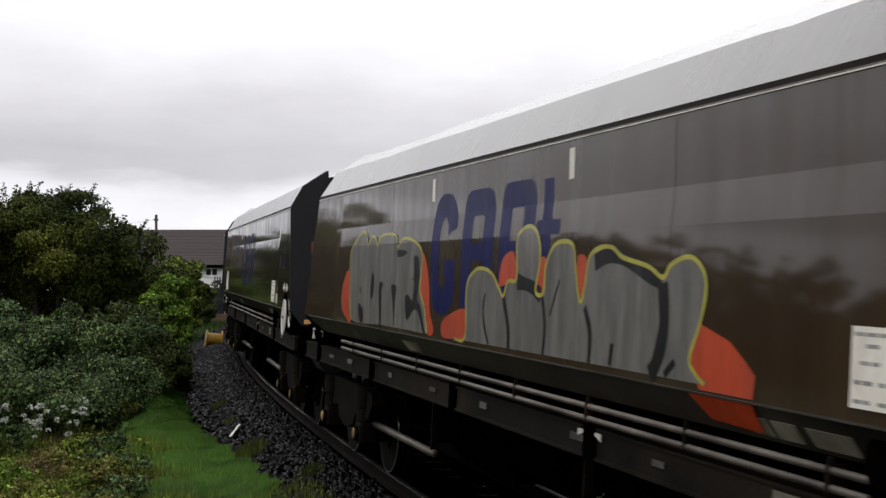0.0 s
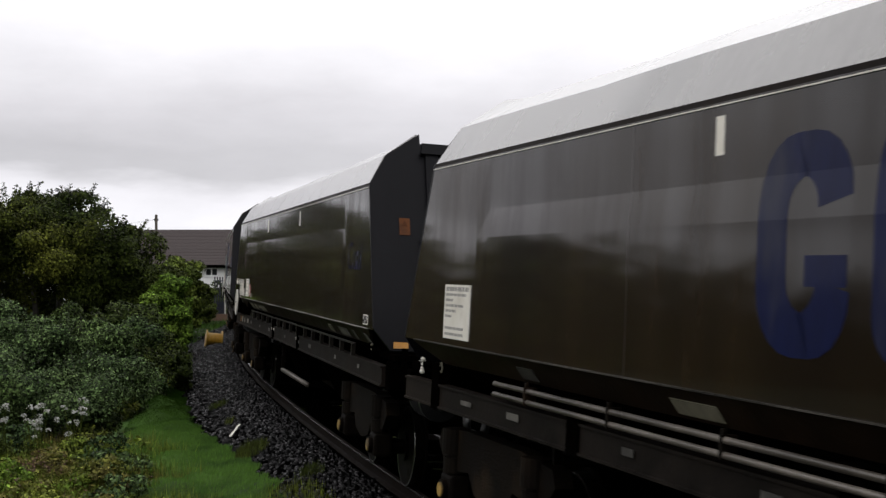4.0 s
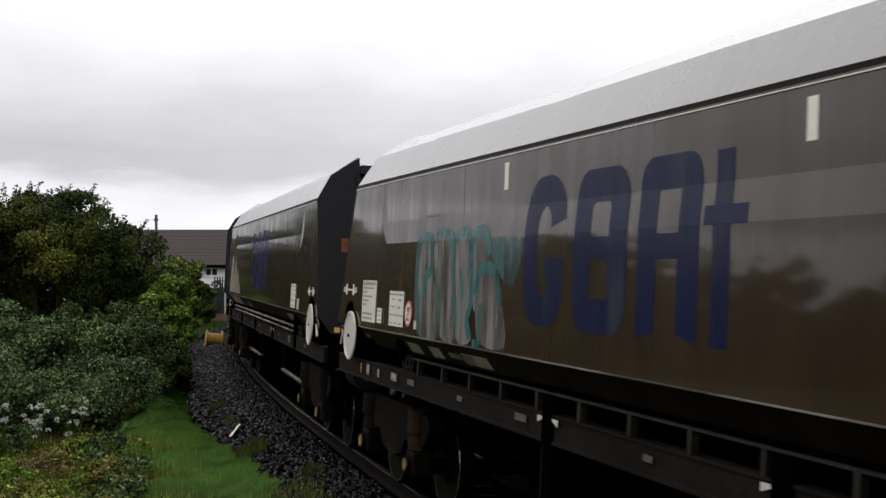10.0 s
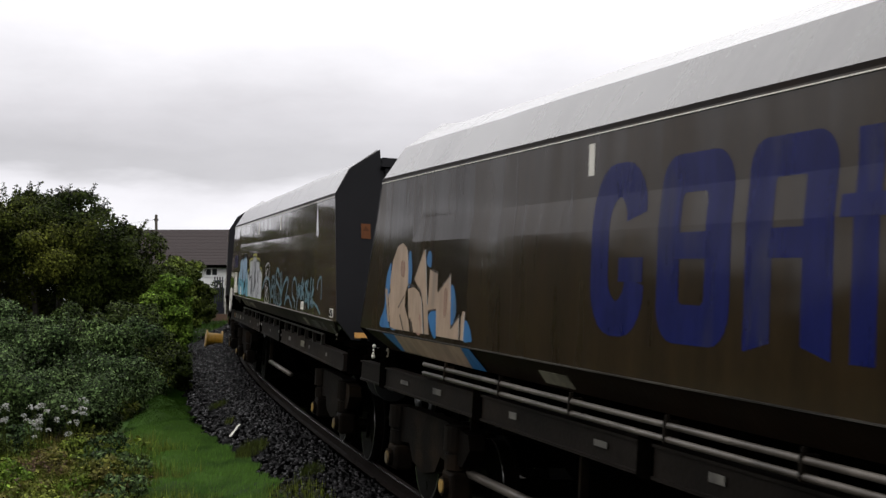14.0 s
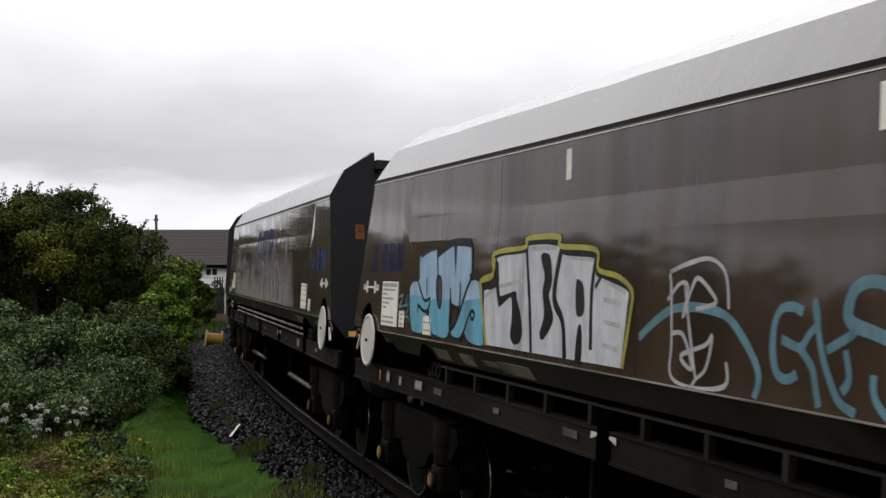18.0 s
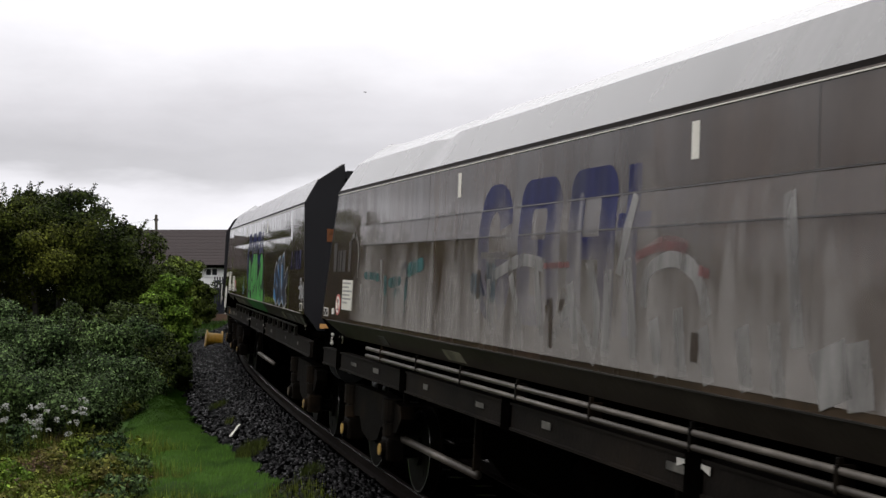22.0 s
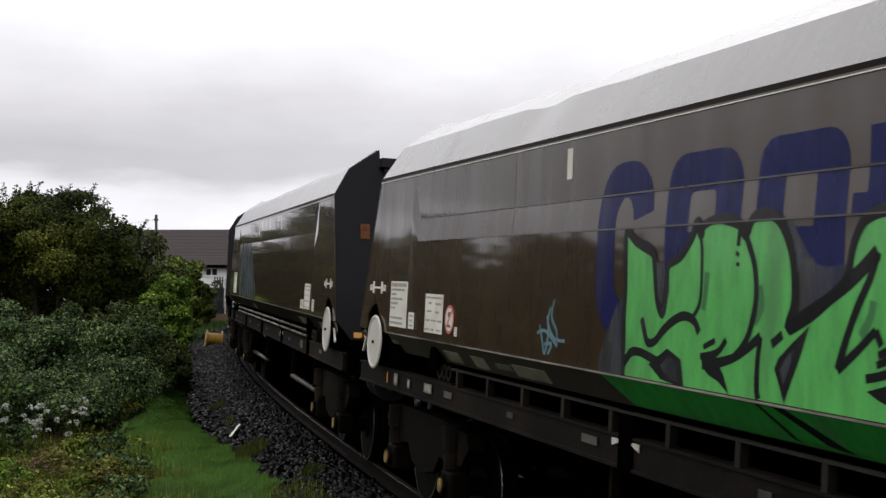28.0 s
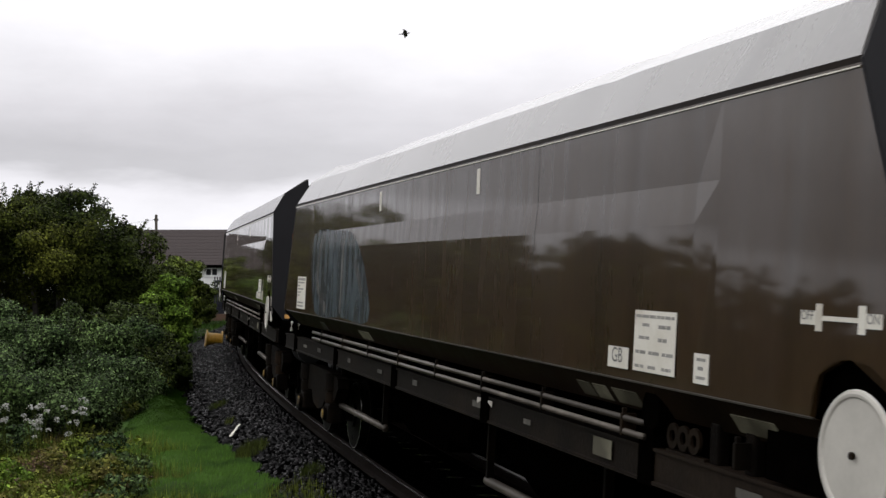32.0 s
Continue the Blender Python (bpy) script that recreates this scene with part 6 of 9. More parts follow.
for ob in WAGONS[1].children:
    if ob.name.startswith("owner_panel") and ob.data.vertices[0].co.y > 0:
        # wider and lower than the others
        for piece in [ob] + list(ob.children):
            piece.data = piece.data.copy()
            for v in piece.data.vertices:
                v.co.x = 6.1 + (v.co.x - 6.1) * 1.24
                v.co.z = 1.7 + (v.co.z - 1.718) * 0.735
# creases knocked into three top edges
for k, x0 in ((5, -3.2), (6, 2.95), (2, -3.05)):
    side = 1 if k in TURNED else -1
    for ob in WAGONS[k].children:
        if ob.name.startswith("upper_slope") and ob.data.vertices[0].co.y * side > 0:
            ob.data = ob.data.copy()
            for v in ob.data.vertices:
                d = abs(v.co.x - x0) / 0.33
                if v.co.z > 3.4 and d < 1:
                    v.co.z -= 0.035 * (1 - d)
                    v.co.y -= side * 0.03 * (1 - d)


# ---- paint on the sides of single wagons ----
from mathutils.geometry import delaunay_2d_cdt


WORN = {"scrub_paint": 0.8, "scrub_pale": 0.6, "wash_blue": 0.7, "teal_paint": 0.5, "teal_haze": 0.75, "rose_paint": 0.6, "silver_paint": 0.25, "silver_dull": 0.8, "logo_faint": 0.72, "logo_pale": 0.45, "pink_paint": 0.5, "umber_paint": 0.45, "navy_paint": 0.2, "sky_paint_pale": 0.3, "logo_blue": 0.15, "slate_paint": 0.6}


def paint(name, c, rough=0.45):
    c = tuple(x * 0.76 for x in c)
    d = tuple(x * 0.72 for x in c)
    M[name] = mat(name, c, d, 5.0, rough, 0, 0.02, 3, (2, 1, 0.6), tuple(x * 0.5 + 0.02 for x in c), 0.64, 0.1, fine=0.12, coat=0.12 if name.startswith("logo") else 0.06 if name == "black_paint" else 0.22, spec=0.15 if name == "black_paint" else 0.08 if name.startswith("logo") else 0.3, worn=WORN.get(name, 0.0))


for nm, c in (("silver_paint", (0.2, 0.19, 0.172)), ("chrome_paint", (0.72, 0.72, 0.74)), ("sky_mid", (0.17, 0.5, 0.66)), ("teal_haze", (0.035, 0.12, 0.115)), ("rose_paint", (0.48, 0.27, 0.2)), ("silver_dull", (0.3, 0.285, 0.265)), ("yellow_paint", (0.5, 0.46, 0.06)), ("orange_paint", (0.55, 0.06, 0.012)),
              ("black_paint", (0.004, 0.004, 0.005)), ("teal_paint", (0.03, 0.17, 0.165)), ("pink_paint", (0.245, 0.0952, 0.0884)),
              ("cream_paint", (0.5, 0.36, 0.25)), ("umber_paint", (0.06, 0.04, 0.025)), ("sky_paint", (0.03, 0.18, 0.42)), ("sky_pale", (0.42, 0.6, 0.78)),
              ("sky_paint_pale", (0.16, 0.32, 0.38)), ("white_paint", (0.55, 0.54, 0.53)), ("navy_paint", (0.004, 0.006, 0.03)), ("scrub_paint", (0.2, 0.188, 0.172)), ("scrub_pale", (0.34, 0.325, 0.305)),
              ("wash_blue", (0.075, 0.1, 0.115)), ("green_paint", (0.11, 0.52, 0.11)), ("green_deep", (0.02, 0.24, 0.03)), ("slate_paint", (0.05, 0.055, 0.065)),
              ("green_shade", (0.05, 0.22, 0.06)), ("sky_bright", (0.06, 0.26, 0.55)), ("logo_blue", (0.004, 0.009, 0.1)), ("logo_dim", (0.003, 0.007, 0.048)), ("logo_pale", (0.016, 0.04, 0.16)), ("logo_faint", (0.008, 0.011, 0.08))):
    paint(nm, c)


def side_at(x, z):
    """How far out the pressed side sheet lies."""
    f = min(1.0, max(0.0, (5.75 - abs(x)) / 0.25))
    return 1.37 + f * float(np.interp(z, (1.655, 2.505, 2.715, 3.12), (-0.008, 0.006, -0.008, 0.0)))


def onto(k, a, z, layer):
    s = 1 if k in TURNED else -1
    x = -a if k in TURNED else a
    return (x, s * (side_at(x, z) + 0.0025 + 0.0006 * layer), z)


def smooth_loop(pts, closed, n=4):
    out, m = [], len(pts)
    for i in range(m if closed else m - 1):
        g = lambda j: Vector(pts[j % m] if closed else pts[min(max(j, 0), m - 1)])
        p0, p1, p2, p3 = g(i - 1), g(i), g(i + 1), g(i + 2)
        for j in range(n):
            t = j / n
            out.append(0.5 * (2 * p1 + (p2 - p0) * t + (2 * p0 - 5 * p1 + 4 * p2 - p3) * t * t + (3 * p1 - p0 - 3 * p2 + p3) * t ** 3))
    if not closed:
        out.append(Vector(pts[-1]))
    return [Vector((p.x, min(max(p.y, 1.662), 3.09))) for p in out]


PIECES = {}


def hug(k, bm, layer):
    """Cuts a flat shape at the folds of the side and lays it on the sheet."""
    for z in (2.505, 2.715):
        bmesh.ops.bisect_plane(bm, geom=bm.verts[:] + bm.edges[:] + bm.faces[:], plane_co=(0, 0, z), plane_no=(0, 0, 1))
    s = 1 if k in TURNED else -1
    for v in bm.verts:
        v.co.y = s * (side_at(v.co.x, v.co.z) + 0.0025 + 0.0006 * layer)
    return bm


def shape(k, name, bm, m):
    """The first shape on a wagon is its graffiti, the others are parts of it."""
    if k not in PIECES:
        PIECES[k] = part("graffiti", bm, M[m], WAGONS[k], "spray-painted graffiti on the side")
        return PIECES[k]
    return part(name, bm, M[m], PIECES[k])


def fill(k, m, pts, layer, rounded=True):
    """A painted field with a closed outline given as (place along the side, height)."""
    loop = smooth_loop(pts, True) if rounded else [Vector(p) for p in pts]
    m_ = len(loop)
    vs, _, fs, *_ = delaunay_2d_cdt([Vector((p.x, p.y)) for p in loop], [(i, (i + 1) % m_) for i in range(m_)], [list(range(m_))], 1, 1e-4)
    bm = bmesh.new()
    bv = [bm.verts.new(onto(k, p.x, p.y, layer)) for p in vs]
    for f in fs:
        bm.faces.new([bv[i] for i in f])
    return shape(k, "paint_field", hug(k, bm, layer), m)


def line(k, m, width, pts, layer, closed=False, rounded=True):
    """A sprayed stroke along a curve, a little uneven in width."""
    loop = smooth_loop(pts, closed, 5) if rounded else [Vector(p) for p in pts]
    if closed:
        loop.append(loop[0])
    bm = bmesh.new()
    rows = []
    for i, p in enumerate(loop):
        d = (loop[min(i + 1, len(loop) - 1)] - loop[max(i - 1, 0)])
        d = d.normalized() if d.length > 1e-6 else Vector((1, 0))
        nrm = Vector((-d.y, d.x)) * width * 0.5 * (1 + 0.25 * noise.noise((p.x * 5, p.y * 5, layer)))
        rows.append([bm.verts.new(onto(k, q.x, min(max(q.y, 1.662), 3.09), layer + 0.02 * (i % 7))) for q in (p + nrm, p - nrm)])
    for a, b in zip(rows, rows[1:]):
        bm.faces.new((a[0], a[1], b[1], b[0]))
    return shape(k, "paint_stroke", hug(k, bm, layer), m)


def band(k, m, x0, x1, z0, z1, w, r, layer=0, gone=()):
    """A blue upright shape with rounded corners and an open middle."""
    def ring(a0, a1, b0, b1, rr):
        pts = []
        for cx, cz, q in ((a1 - rr, b1 - rr, 0), (a0 + rr, b1 - rr, 1), (a0 + rr, b0 + rr, 2), (a1 - rr, b0 + rr, 3)):
            for j in range(6):
                t = (q + j / 5) * math.pi / 2
                pts.append((cx + rr * math.cos(t), cz + rr * math.sin(t)))
        return pts
    o, i = ring(x0, x1, z0, z1, r), ring(x0 + w, x1 - w, z0 + w * 0.8, z1 - w * 0.8, max(0.02, r - w * 0.6))
    bm = bmesh.new()
    a = [bm.verts.new(onto(k, *p, layer)) for p in o]
    b = [bm.verts.new(onto(k, *p, layer)) for p in i]
    for j in range(len(a)):
        if j in gone:
            continue
        q = (j + 1) % len(a)
        bm.faces.new((a[j], b[j], b[q], a[q]))
    return part("emblem_shape", hug(k, bm, layer - 2), M[m], EMBLEM[k])


EMBLEM = {}


def emblem(k, m, x0=-1.62):
    """The large blue emblem."""
    EMBLEM[k] = part("emblem", (lambda bm: (fillrect(bm, k, x0 + 2.72, x0 + 2.9, 1.88, 2.88), bm)[1])(bmesh.new()), M[m], WAGONS[k], "large faded blue emblem on the side")
    band(k, m, x0, x0 + 0.74, 1.88, 2.9, 0.25, 0.3, gone=(23,))
    band(k, m, x0 + 0.9, x0 + 1.7, 1.88, 2.89, 0.26, 0.2)
    band(k, m, x0 + 1.84, x0 + 2.58, 1.72, 2.9, 0.24, 0.16, gone=range(12, 23))
    for a, b in ((1.1, 1.5), (2.05, 2.36)):
        bm = bmesh.new()
        fillrect(bm, k, x0 + a, x0 + b, 2.33, 2.47, 0.6)
        part("emblem_shape", bm, M[m], EMBLEM[k])
    bm = bmesh.new()
    fillrect(bm, k, x0 + 0.4, x0 + 0.72, 2.2, 2.34, 0.6)
    part("emblem_shape", bm, M[m], EMBLEM[k])
    bm = bmesh.new()
    fillrect(bm, k, x0 + 2.62, x0 + 3.06, 2.5, 2.6, 0.6)
    part("emblem_shape", bm, M[m], EMBLEM[k])


def fillrect(bm, k, x0, x1, z0, z1, layer=0.0):
    n = 4
    rows = [[bm.verts.new(onto(k, x, z0 + (z1 - z0) * i / n, layer)) for x in (x0, x1)] for i in range(n + 1)]
    for a, b in zip(rows, rows[1:]):
        bm.faces.new((a[0], a[1], b[1], b[0]))
    hug(k, bm, layer - 2)


def small_emblem(k, m, dx=0.0):
    EMBLEM[k, 1] = e = part("small_emblem", (lambda bm: (fillrect(bm, k, 5.72 + dx, 5.98 + dx, 2.23, 2.29), bm)[1])(bmesh.new()), M[m], WAGONS[k], "small faded blue emblem on the side")
    for x0, x1, z0, z1 in ((5.77, 5.93, 2.29, 2.39), (5.82, 5.88, 2.39, 2.48), (6.1, 6.32, 2.24, 2.5), (6.38, 6.6, 2.24, 2.5), (6.66, 6.9, 2.24, 2.5)):
        bm = bmesh.new()
        fillrect(bm, k, x0 + dx, x1 + dx, z0, z1, 0.3)
        part("emblem_shape", bm, M[m], e)


# darker blue on two wagons: dark tree reflections put into the emblem's paint
for k, m, x0 in ((-1, "logo_blue", -1.6), (0, "logo_dim", -1.7), (2, "logo_dim", -1.62), (3, "logo_blue", -1.7), (5, "logo_blue", -1.6), (6, "logo_blue", -1.58)):
    emblem(k, m, x0)
small_emblem(2, "logo_blue")
small_emblem(6, "logo_faint")
small_emblem(5, "logo_pale")
small_emblem(4, "logo_faint", -12.6)
for k in (0, 1, 3):
    ob = lettering("Coal", 0.44, WAGONS[k], 1 if k in TURNED else -1, -5.92 if k in TURNED else 5.92, 2.16, 1.3785, "logo_faint")
    tagged(ob, label="faded blue word on the side")
# white tally strips under the cantrail
for k, left, right in ((-1, -1.64, 1.61), (0, -2.11, 1.79), (1, -2.09, 1.78), (2, -2.09, 1.96), (3, -1.78, 1.55), (4, -1.8, 1.56), (5, -2.2, 1.94), (6, -2.09, 2.0), (7, -1.67, 1.71), (8, -1.93, 1.9)):
    for a in (left, right):
        bm = bmesh.new()
        fillrect(bm, k, a - 0.044, a + 0.044, 2.85, 3.05, 1)
        part("tally_strip", bm, M["plate"], WAGONS[k], "short white upright strip")
# grey bubble pieces with yellow outlines on orange
fill(-1, "silver_paint", [(-4.74, 1.7), (-4.85, 2.0), (-4.89, 2.4), (-4.7, 2.53), (-4.44, 2.63), (-4.21, 2.64), (-4.1, 2.56), (-4.04, 2.5), (-3.89, 2.59), (-3.72, 2.57), (-3.6, 2.49), (-3.53, 2.58), (-3.27, 2.6), (-2.93, 2.59), (-2.82, 2.54), (-2.77, 2.47), (-2.61, 2.54), (-2.33, 2.54), (-2.06, 2.49), (-1.91, 2.43), (-1.87, 2.35), (-1.89, 2.2), (-1.92, 2.07), (-1.75, 1.93), (-1.68, 1.79), (-1.64, 1.7), (-2.24, 1.7), (-3.4, 1.7)], 3)
line(-1, "yellow_paint", 0.026, [(-4.74, 1.7), (-4.85, 2.0), (-4.89, 2.4), (-4.7, 2.53), (-4.44, 2.63), (-4.21, 2.64), (-4.1, 2.56), (-4.04, 2.5), (-3.89, 2.59), (-3.72, 2.57), (-3.6, 2.49), (-3.53, 2.58), (-3.27, 2.6), (-2.93, 2.59), (-2.82, 2.54), (-2.77, 2.47), (-2.61, 2.54), (-2.33, 2.54), (-2.06, 2.49), (-1.91, 2.43), (-1.87, 2.35), (-1.89, 2.2), (-1.92, 2.07), (-1.75, 1.93), (-1.68, 1.79), (-1.64, 1.7)], 5)
fill(-1, "orange_paint", [(-4.92, 2.23), (-5.23, 2.09), (-5.3, 1.83), (-4.98, 1.7), (-4.76, 1.7)], 2)
fill(-1, "orange_paint", [(-1.94, 2.43), (-1.76, 2.35), (-1.63, 2.14), (-1.57, 1.9), (-1.45, 1.77), (-1.46, 1.7), (-1.63, 1.7), (-1.69, 1.87), (-1.92, 2.07), (-1.86, 2.24)], 2)
fill(-1, "black_paint", [(-4.41, 1.88), (-4.18, 1.83), (-4.18, 1.7), (-4.33, 1.7)], 4)
fill(-1, "black_paint", [(-4.36, 2.05), (-4.29, 2.06), (-4.3, 1.98)], 4)
fill(-1, "black_paint", [(-3.81, 2.21), (-3.72, 2.17), (-3.72, 2.01), (-3.8, 1.95), (-3.87, 2.03)], 4)
fill(-1, "black_paint", [(-3.48, 2.1), (-3.3, 2.1), (-3.37, 2.03), (-3.36, 1.7), (-3.43, 1.7)], 4)
fill(-1, "black_paint", [(-2.98, 2.1), (-2.78, 2.09), (-2.81, 1.95), (-2.83, 1.7), (-2.91, 1.94)], 4)
fill(-1, "black_paint", [(-2.16, 2.37), (-2.0, 2.36), (-1.95, 2.2), (-2.01, 1.98), (-1.88, 1.93), (-1.73, 1.74), (-1.67, 1.7), (-1.77, 1.7), (-1.87, 1.8), (-2.0, 1.89), (-2.17, 1.87), (-2.3, 1.79), (-2.4, 1.83), (-2.44, 2.0), (-2.32, 2.02), (-2.18, 1.97), (-2.13, 2.06), (-2.14, 2.16), (-2.31, 2.16), (-2.14, 2.19)], 4)
fill(-1, "black_paint", [(-2.78, 2.44), (-2.46, 2.43), (-2.43, 2.4), (-2.74, 2.37)], 4)
fill(-1, "silver_paint", [(-0.8, 1.7), (-0.51, 1.73), (-0.51, 2.12), (-0.32, 2.25), (-0.1, 2.27), (0.12, 2.23), (0.3, 2.12), (0.39, 2.07), (0.49, 2.18), (0.67, 2.2), (0.66, 2.47), (0.78, 2.55), (0.96, 2.56), (1.1, 2.48), (1.14, 2.32), (1.07, 2.12), (1.22, 2.11), (1.25, 2.29), (1.39, 2.42), (1.57, 2.45), (1.73, 2.42), (1.78, 2.29), (1.84, 2.12), (1.89, 2.07), (1.94, 2.16), (2.0, 2.34), (2.16, 2.4), (2.35, 2.4), (2.51, 2.34), (2.85, 2.29), (3.04, 2.23), (3.14, 2.3), (3.34, 2.34), (3.48, 2.29), (3.54, 2.19), (3.49, 2.01), (3.38, 1.82), (3.46, 1.74), (3.55, 1.7), (2.69, 1.7), (1.27, 1.7)], 3)
line(-1, "yellow_paint", 0.028, [(-0.8, 1.7), (-0.51, 1.73), (-0.51, 2.12), (-0.32, 2.25), (-0.1, 2.27), (0.12, 2.23), (0.3, 2.12), (0.39, 2.07), (0.49, 2.18), (0.67, 2.2), (0.66, 2.47), (0.78, 2.55), (0.96, 2.56), (1.1, 2.48), (1.14, 2.32), (1.07, 2.12), (1.22, 2.11), (1.25, 2.29), (1.39, 2.42), (1.57, 2.45), (1.73, 2.42), (1.78, 2.29), (1.84, 2.12), (1.89, 2.07), (1.94, 2.16), (2.0, 2.34), (2.16, 2.4), (2.35, 2.4), (2.51, 2.34), (2.85, 2.29), (3.04, 2.23), (3.14, 2.3), (3.34, 2.34), (3.48, 2.29), (3.54, 2.19), (3.49, 2.01), (3.38, 1.82), (3.46, 1.74), (3.55, 1.7)], 5)
fill(-1, "orange_paint", [(-1.16, 1.7), (-1.14, 1.84), (-0.55, 1.95), (-0.5, 1.74), (-0.8, 1.7)], 2)
fill(-1, "orange_paint", [(0.28, 2.15), (0.35, 2.34), (0.59, 2.39), (0.65, 2.2), (0.46, 2.16)], 2)
fill(-1, "orange_paint", [(1.08, 2.13), (1.13, 2.33), (1.25, 2.33), (1.23, 2.12)], 2)
fill(-1, "orange_paint", [(1.8, 2.34), (1.95, 2.34), (1.93, 2.18), (1.87, 2.1)], 2)
fill(-1, "orange_paint", [(3.49, 2.0), (3.79, 1.93), (3.96, 1.84), (4.05, 1.78), (4.03, 1.67), (3.49, 1.67), (3.39, 1.82)], 2, False)
line(-1, "black_paint", 0.07, [(0.39, 2.07), (0.52, 1.86), (0.54, 1.7)], 4)
line(-1, "black_paint", 0.05, [(1.2, 2.09), (1.27, 1.89), (1.24, 1.7)], 4)
line(-1, "black_paint", 0.06, [(1.95, 2.04), (2.05, 1.88), (2.04, 1.7)], 4)
line(-1, "black_paint", 0.1, [(2.09, 2.31), (2.4, 2.36), (2.81, 2.26), (3.03, 2.21)], 4)
line(-1, "black_paint", 0.12, [(3.04, 2.2), (3.07, 1.97), (2.99, 1.77), (2.9, 1.7)], 4)
line(-1, "black_paint", 0.1, [(0.69, 2.18), (0.98, 2.15), (1.17, 2.09)], 4)
line(-1, "black_paint", 0.04, [(-0.03, 2.08), (-0.07, 1.91), (0.08, 1.7)], 4)
line(-1, "black_paint", 0.05, [(2.39, 1.84), (2.36, 1.71)], 4)
line(-1, "black_paint", 0.03, [(1.35, 1.96), (1.43, 2.08), (1.51, 2.2)], 4)
line(-1, "black_paint", 0.04, [(3.21, 1.79), (3.09, 1.71)], 4)
# teal and pink tags
fill(2, "silver_dull", [(-4.28, 1.7), (-4.4, 2.19), (-4.34, 2.49), (-4.15, 2.52), (-3.92, 2.5), (-3.83, 2.19), (-3.6, 1.71)], 1)
fill(2, "silver_dull", [(-3.79, 2.19), (-3.83, 2.5), (-3.66, 2.55), (-3.44, 2.51), (-3.28, 2.38), (-3.17, 1.7), (-3.58, 1.7)], 1)
fill(2, "silver_dull", [(-3.14, 1.71), (-3.24, 2.52), (-2.99, 2.55), (-2.86, 2.46), (-2.8, 2.04), (-2.85, 1.9), (-2.76, 1.71)], 1)
fill(2, "silver_dull", [(-2.73, 2.01), (-2.78, 2.52), (-2.5, 2.53), (-2.38, 2.37), (-2.24, 2.23), (-2.05, 2.01), (-1.97, 1.7), (-2.54, 1.7), (-2.65, 1.91)], 1)
fill(2, "teal_haze", [(-2.36, 2.49), (-1.69, 2.49), (-1.66, 2.38), (-1.8, 2.17), (-1.98, 2.16), (-2.25, 2.32)], 1)
line(2, "teal_paint", 0.1, [(-4.23, 1.7), (-4.29, 1.88), (-4.34, 2.1), (-4.34, 2.33), (-4.31, 2.49), (-4.23, 2.53), (-4.07, 2.54), (-3.93, 2.51), (-3.89, 2.39), (-3.9, 2.27), (-4.03, 2.2), (-4.09, 2.14), (-4.11, 2.02)], 2)
line(2, "teal_paint", 0.09, [(-3.82, 2.5), (-3.69, 2.56), (-3.46, 2.56), (-3.32, 2.5), (-3.26, 2.35), (-3.23, 2.16), (-3.18, 1.94), (-3.18, 1.78)], 2)
line(2, "teal_paint", 0.06, [(-3.75, 2.27), (-3.7, 2.06), (-3.63, 1.86), (-3.59, 1.75)], 2)
line(2, "teal_paint", 0.1, [(-3.21, 2.49), (-3.12, 2.55), (-2.94, 2.56), (-2.84, 2.48), (-2.8, 2.32), (-2.77, 2.12), (-2.8, 1.96), (-2.87, 1.86), (-2.78, 1.73)], 2)
line(2, "teal_paint", 0.08, [(-3.07, 2.27), (-3, 2.11), (-3.02, 2.03)], 2)
line(2, "teal_paint", 0.1, [(-2.77, 2.47), (-2.67, 2.55), (-2.52, 2.55), (-2.41, 2.49), (-2.36, 2.37)], 2)
line(2, "teal_paint", 0.1, [(-2.65, 2.07), (-2.62, 2.2), (-2.5, 2.27), (-2.34, 2.28), (-2.21, 2.23), (-2.14, 2.13), (-2.09, 2)], 2)
line(2, "teal_paint", 0.09, [(-2.5, 2), (-2.55, 1.93), (-2.56, 1.78), (-2.58, 1.69), (-2.71, 1.68)], 2)
line(2, "pink_paint", 0.034, [(2.86, 2.1), (2.91, 2.27), (3.02, 2.33), (3.13, 2.26), (3.1, 2.1), (2.74, 2.07)], 1)
line(2, "pink_paint", 0.034, [(2.99, 2.08), (3.27, 2.1), (3.39, 2.2), (3.52, 2.15), (3.52, 2.04)], 1)
line(2, "pink_paint", 0.034, [(3.01, 1.95), (3.42, 1.95), (3.57, 1.86), (3.66, 1.74)], 1)
line(2, "pink_paint", 0.034, [(3.06, 2.06), (3.14, 1.89), (3.2, 1.8), (2.94, 1.8)], 1)
line(2, "pink_paint", 0.034, [(3.62, 2.11), (3.68, 1.98), (3.66, 1.84)], 1)
line(2, "pink_paint", 0.034, [(4.06, 1.7), (3.89, 1.79), (3.8, 2.02), (3.86, 2.26), (4.02, 2.38), (4.17, 2.41), (4.32, 2.35), (4.43, 2.19), (4.41, 1.98), (4.32, 1.89), (4.08, 1.8), (4.35, 1.87), (4.42, 1.78), (4.37, 1.7)], 1)
line(2, "pink_paint", 0.034, [(4.09, 1.89), (4.06, 2.09), (4.21, 2.26)], 1)
line(2, "pink_paint", 0.034, [(4.32, 2.38), (4.45, 2.45), (4.6, 2.4), (4.68, 2.22), (4.67, 2.07), (4.45, 1.91)], 1)
line(2, "pink_paint", 0.034, [(4.45, 1.91), (4.62, 1.83), (4.66, 1.7)], 1)
line(2, "pink_paint", 0.034, [(4.6, 2.39), (4.69, 2.45), (4.81, 2.43), (4.88, 2.3), (4.84, 2.12), (4.81, 1.98)], 1)
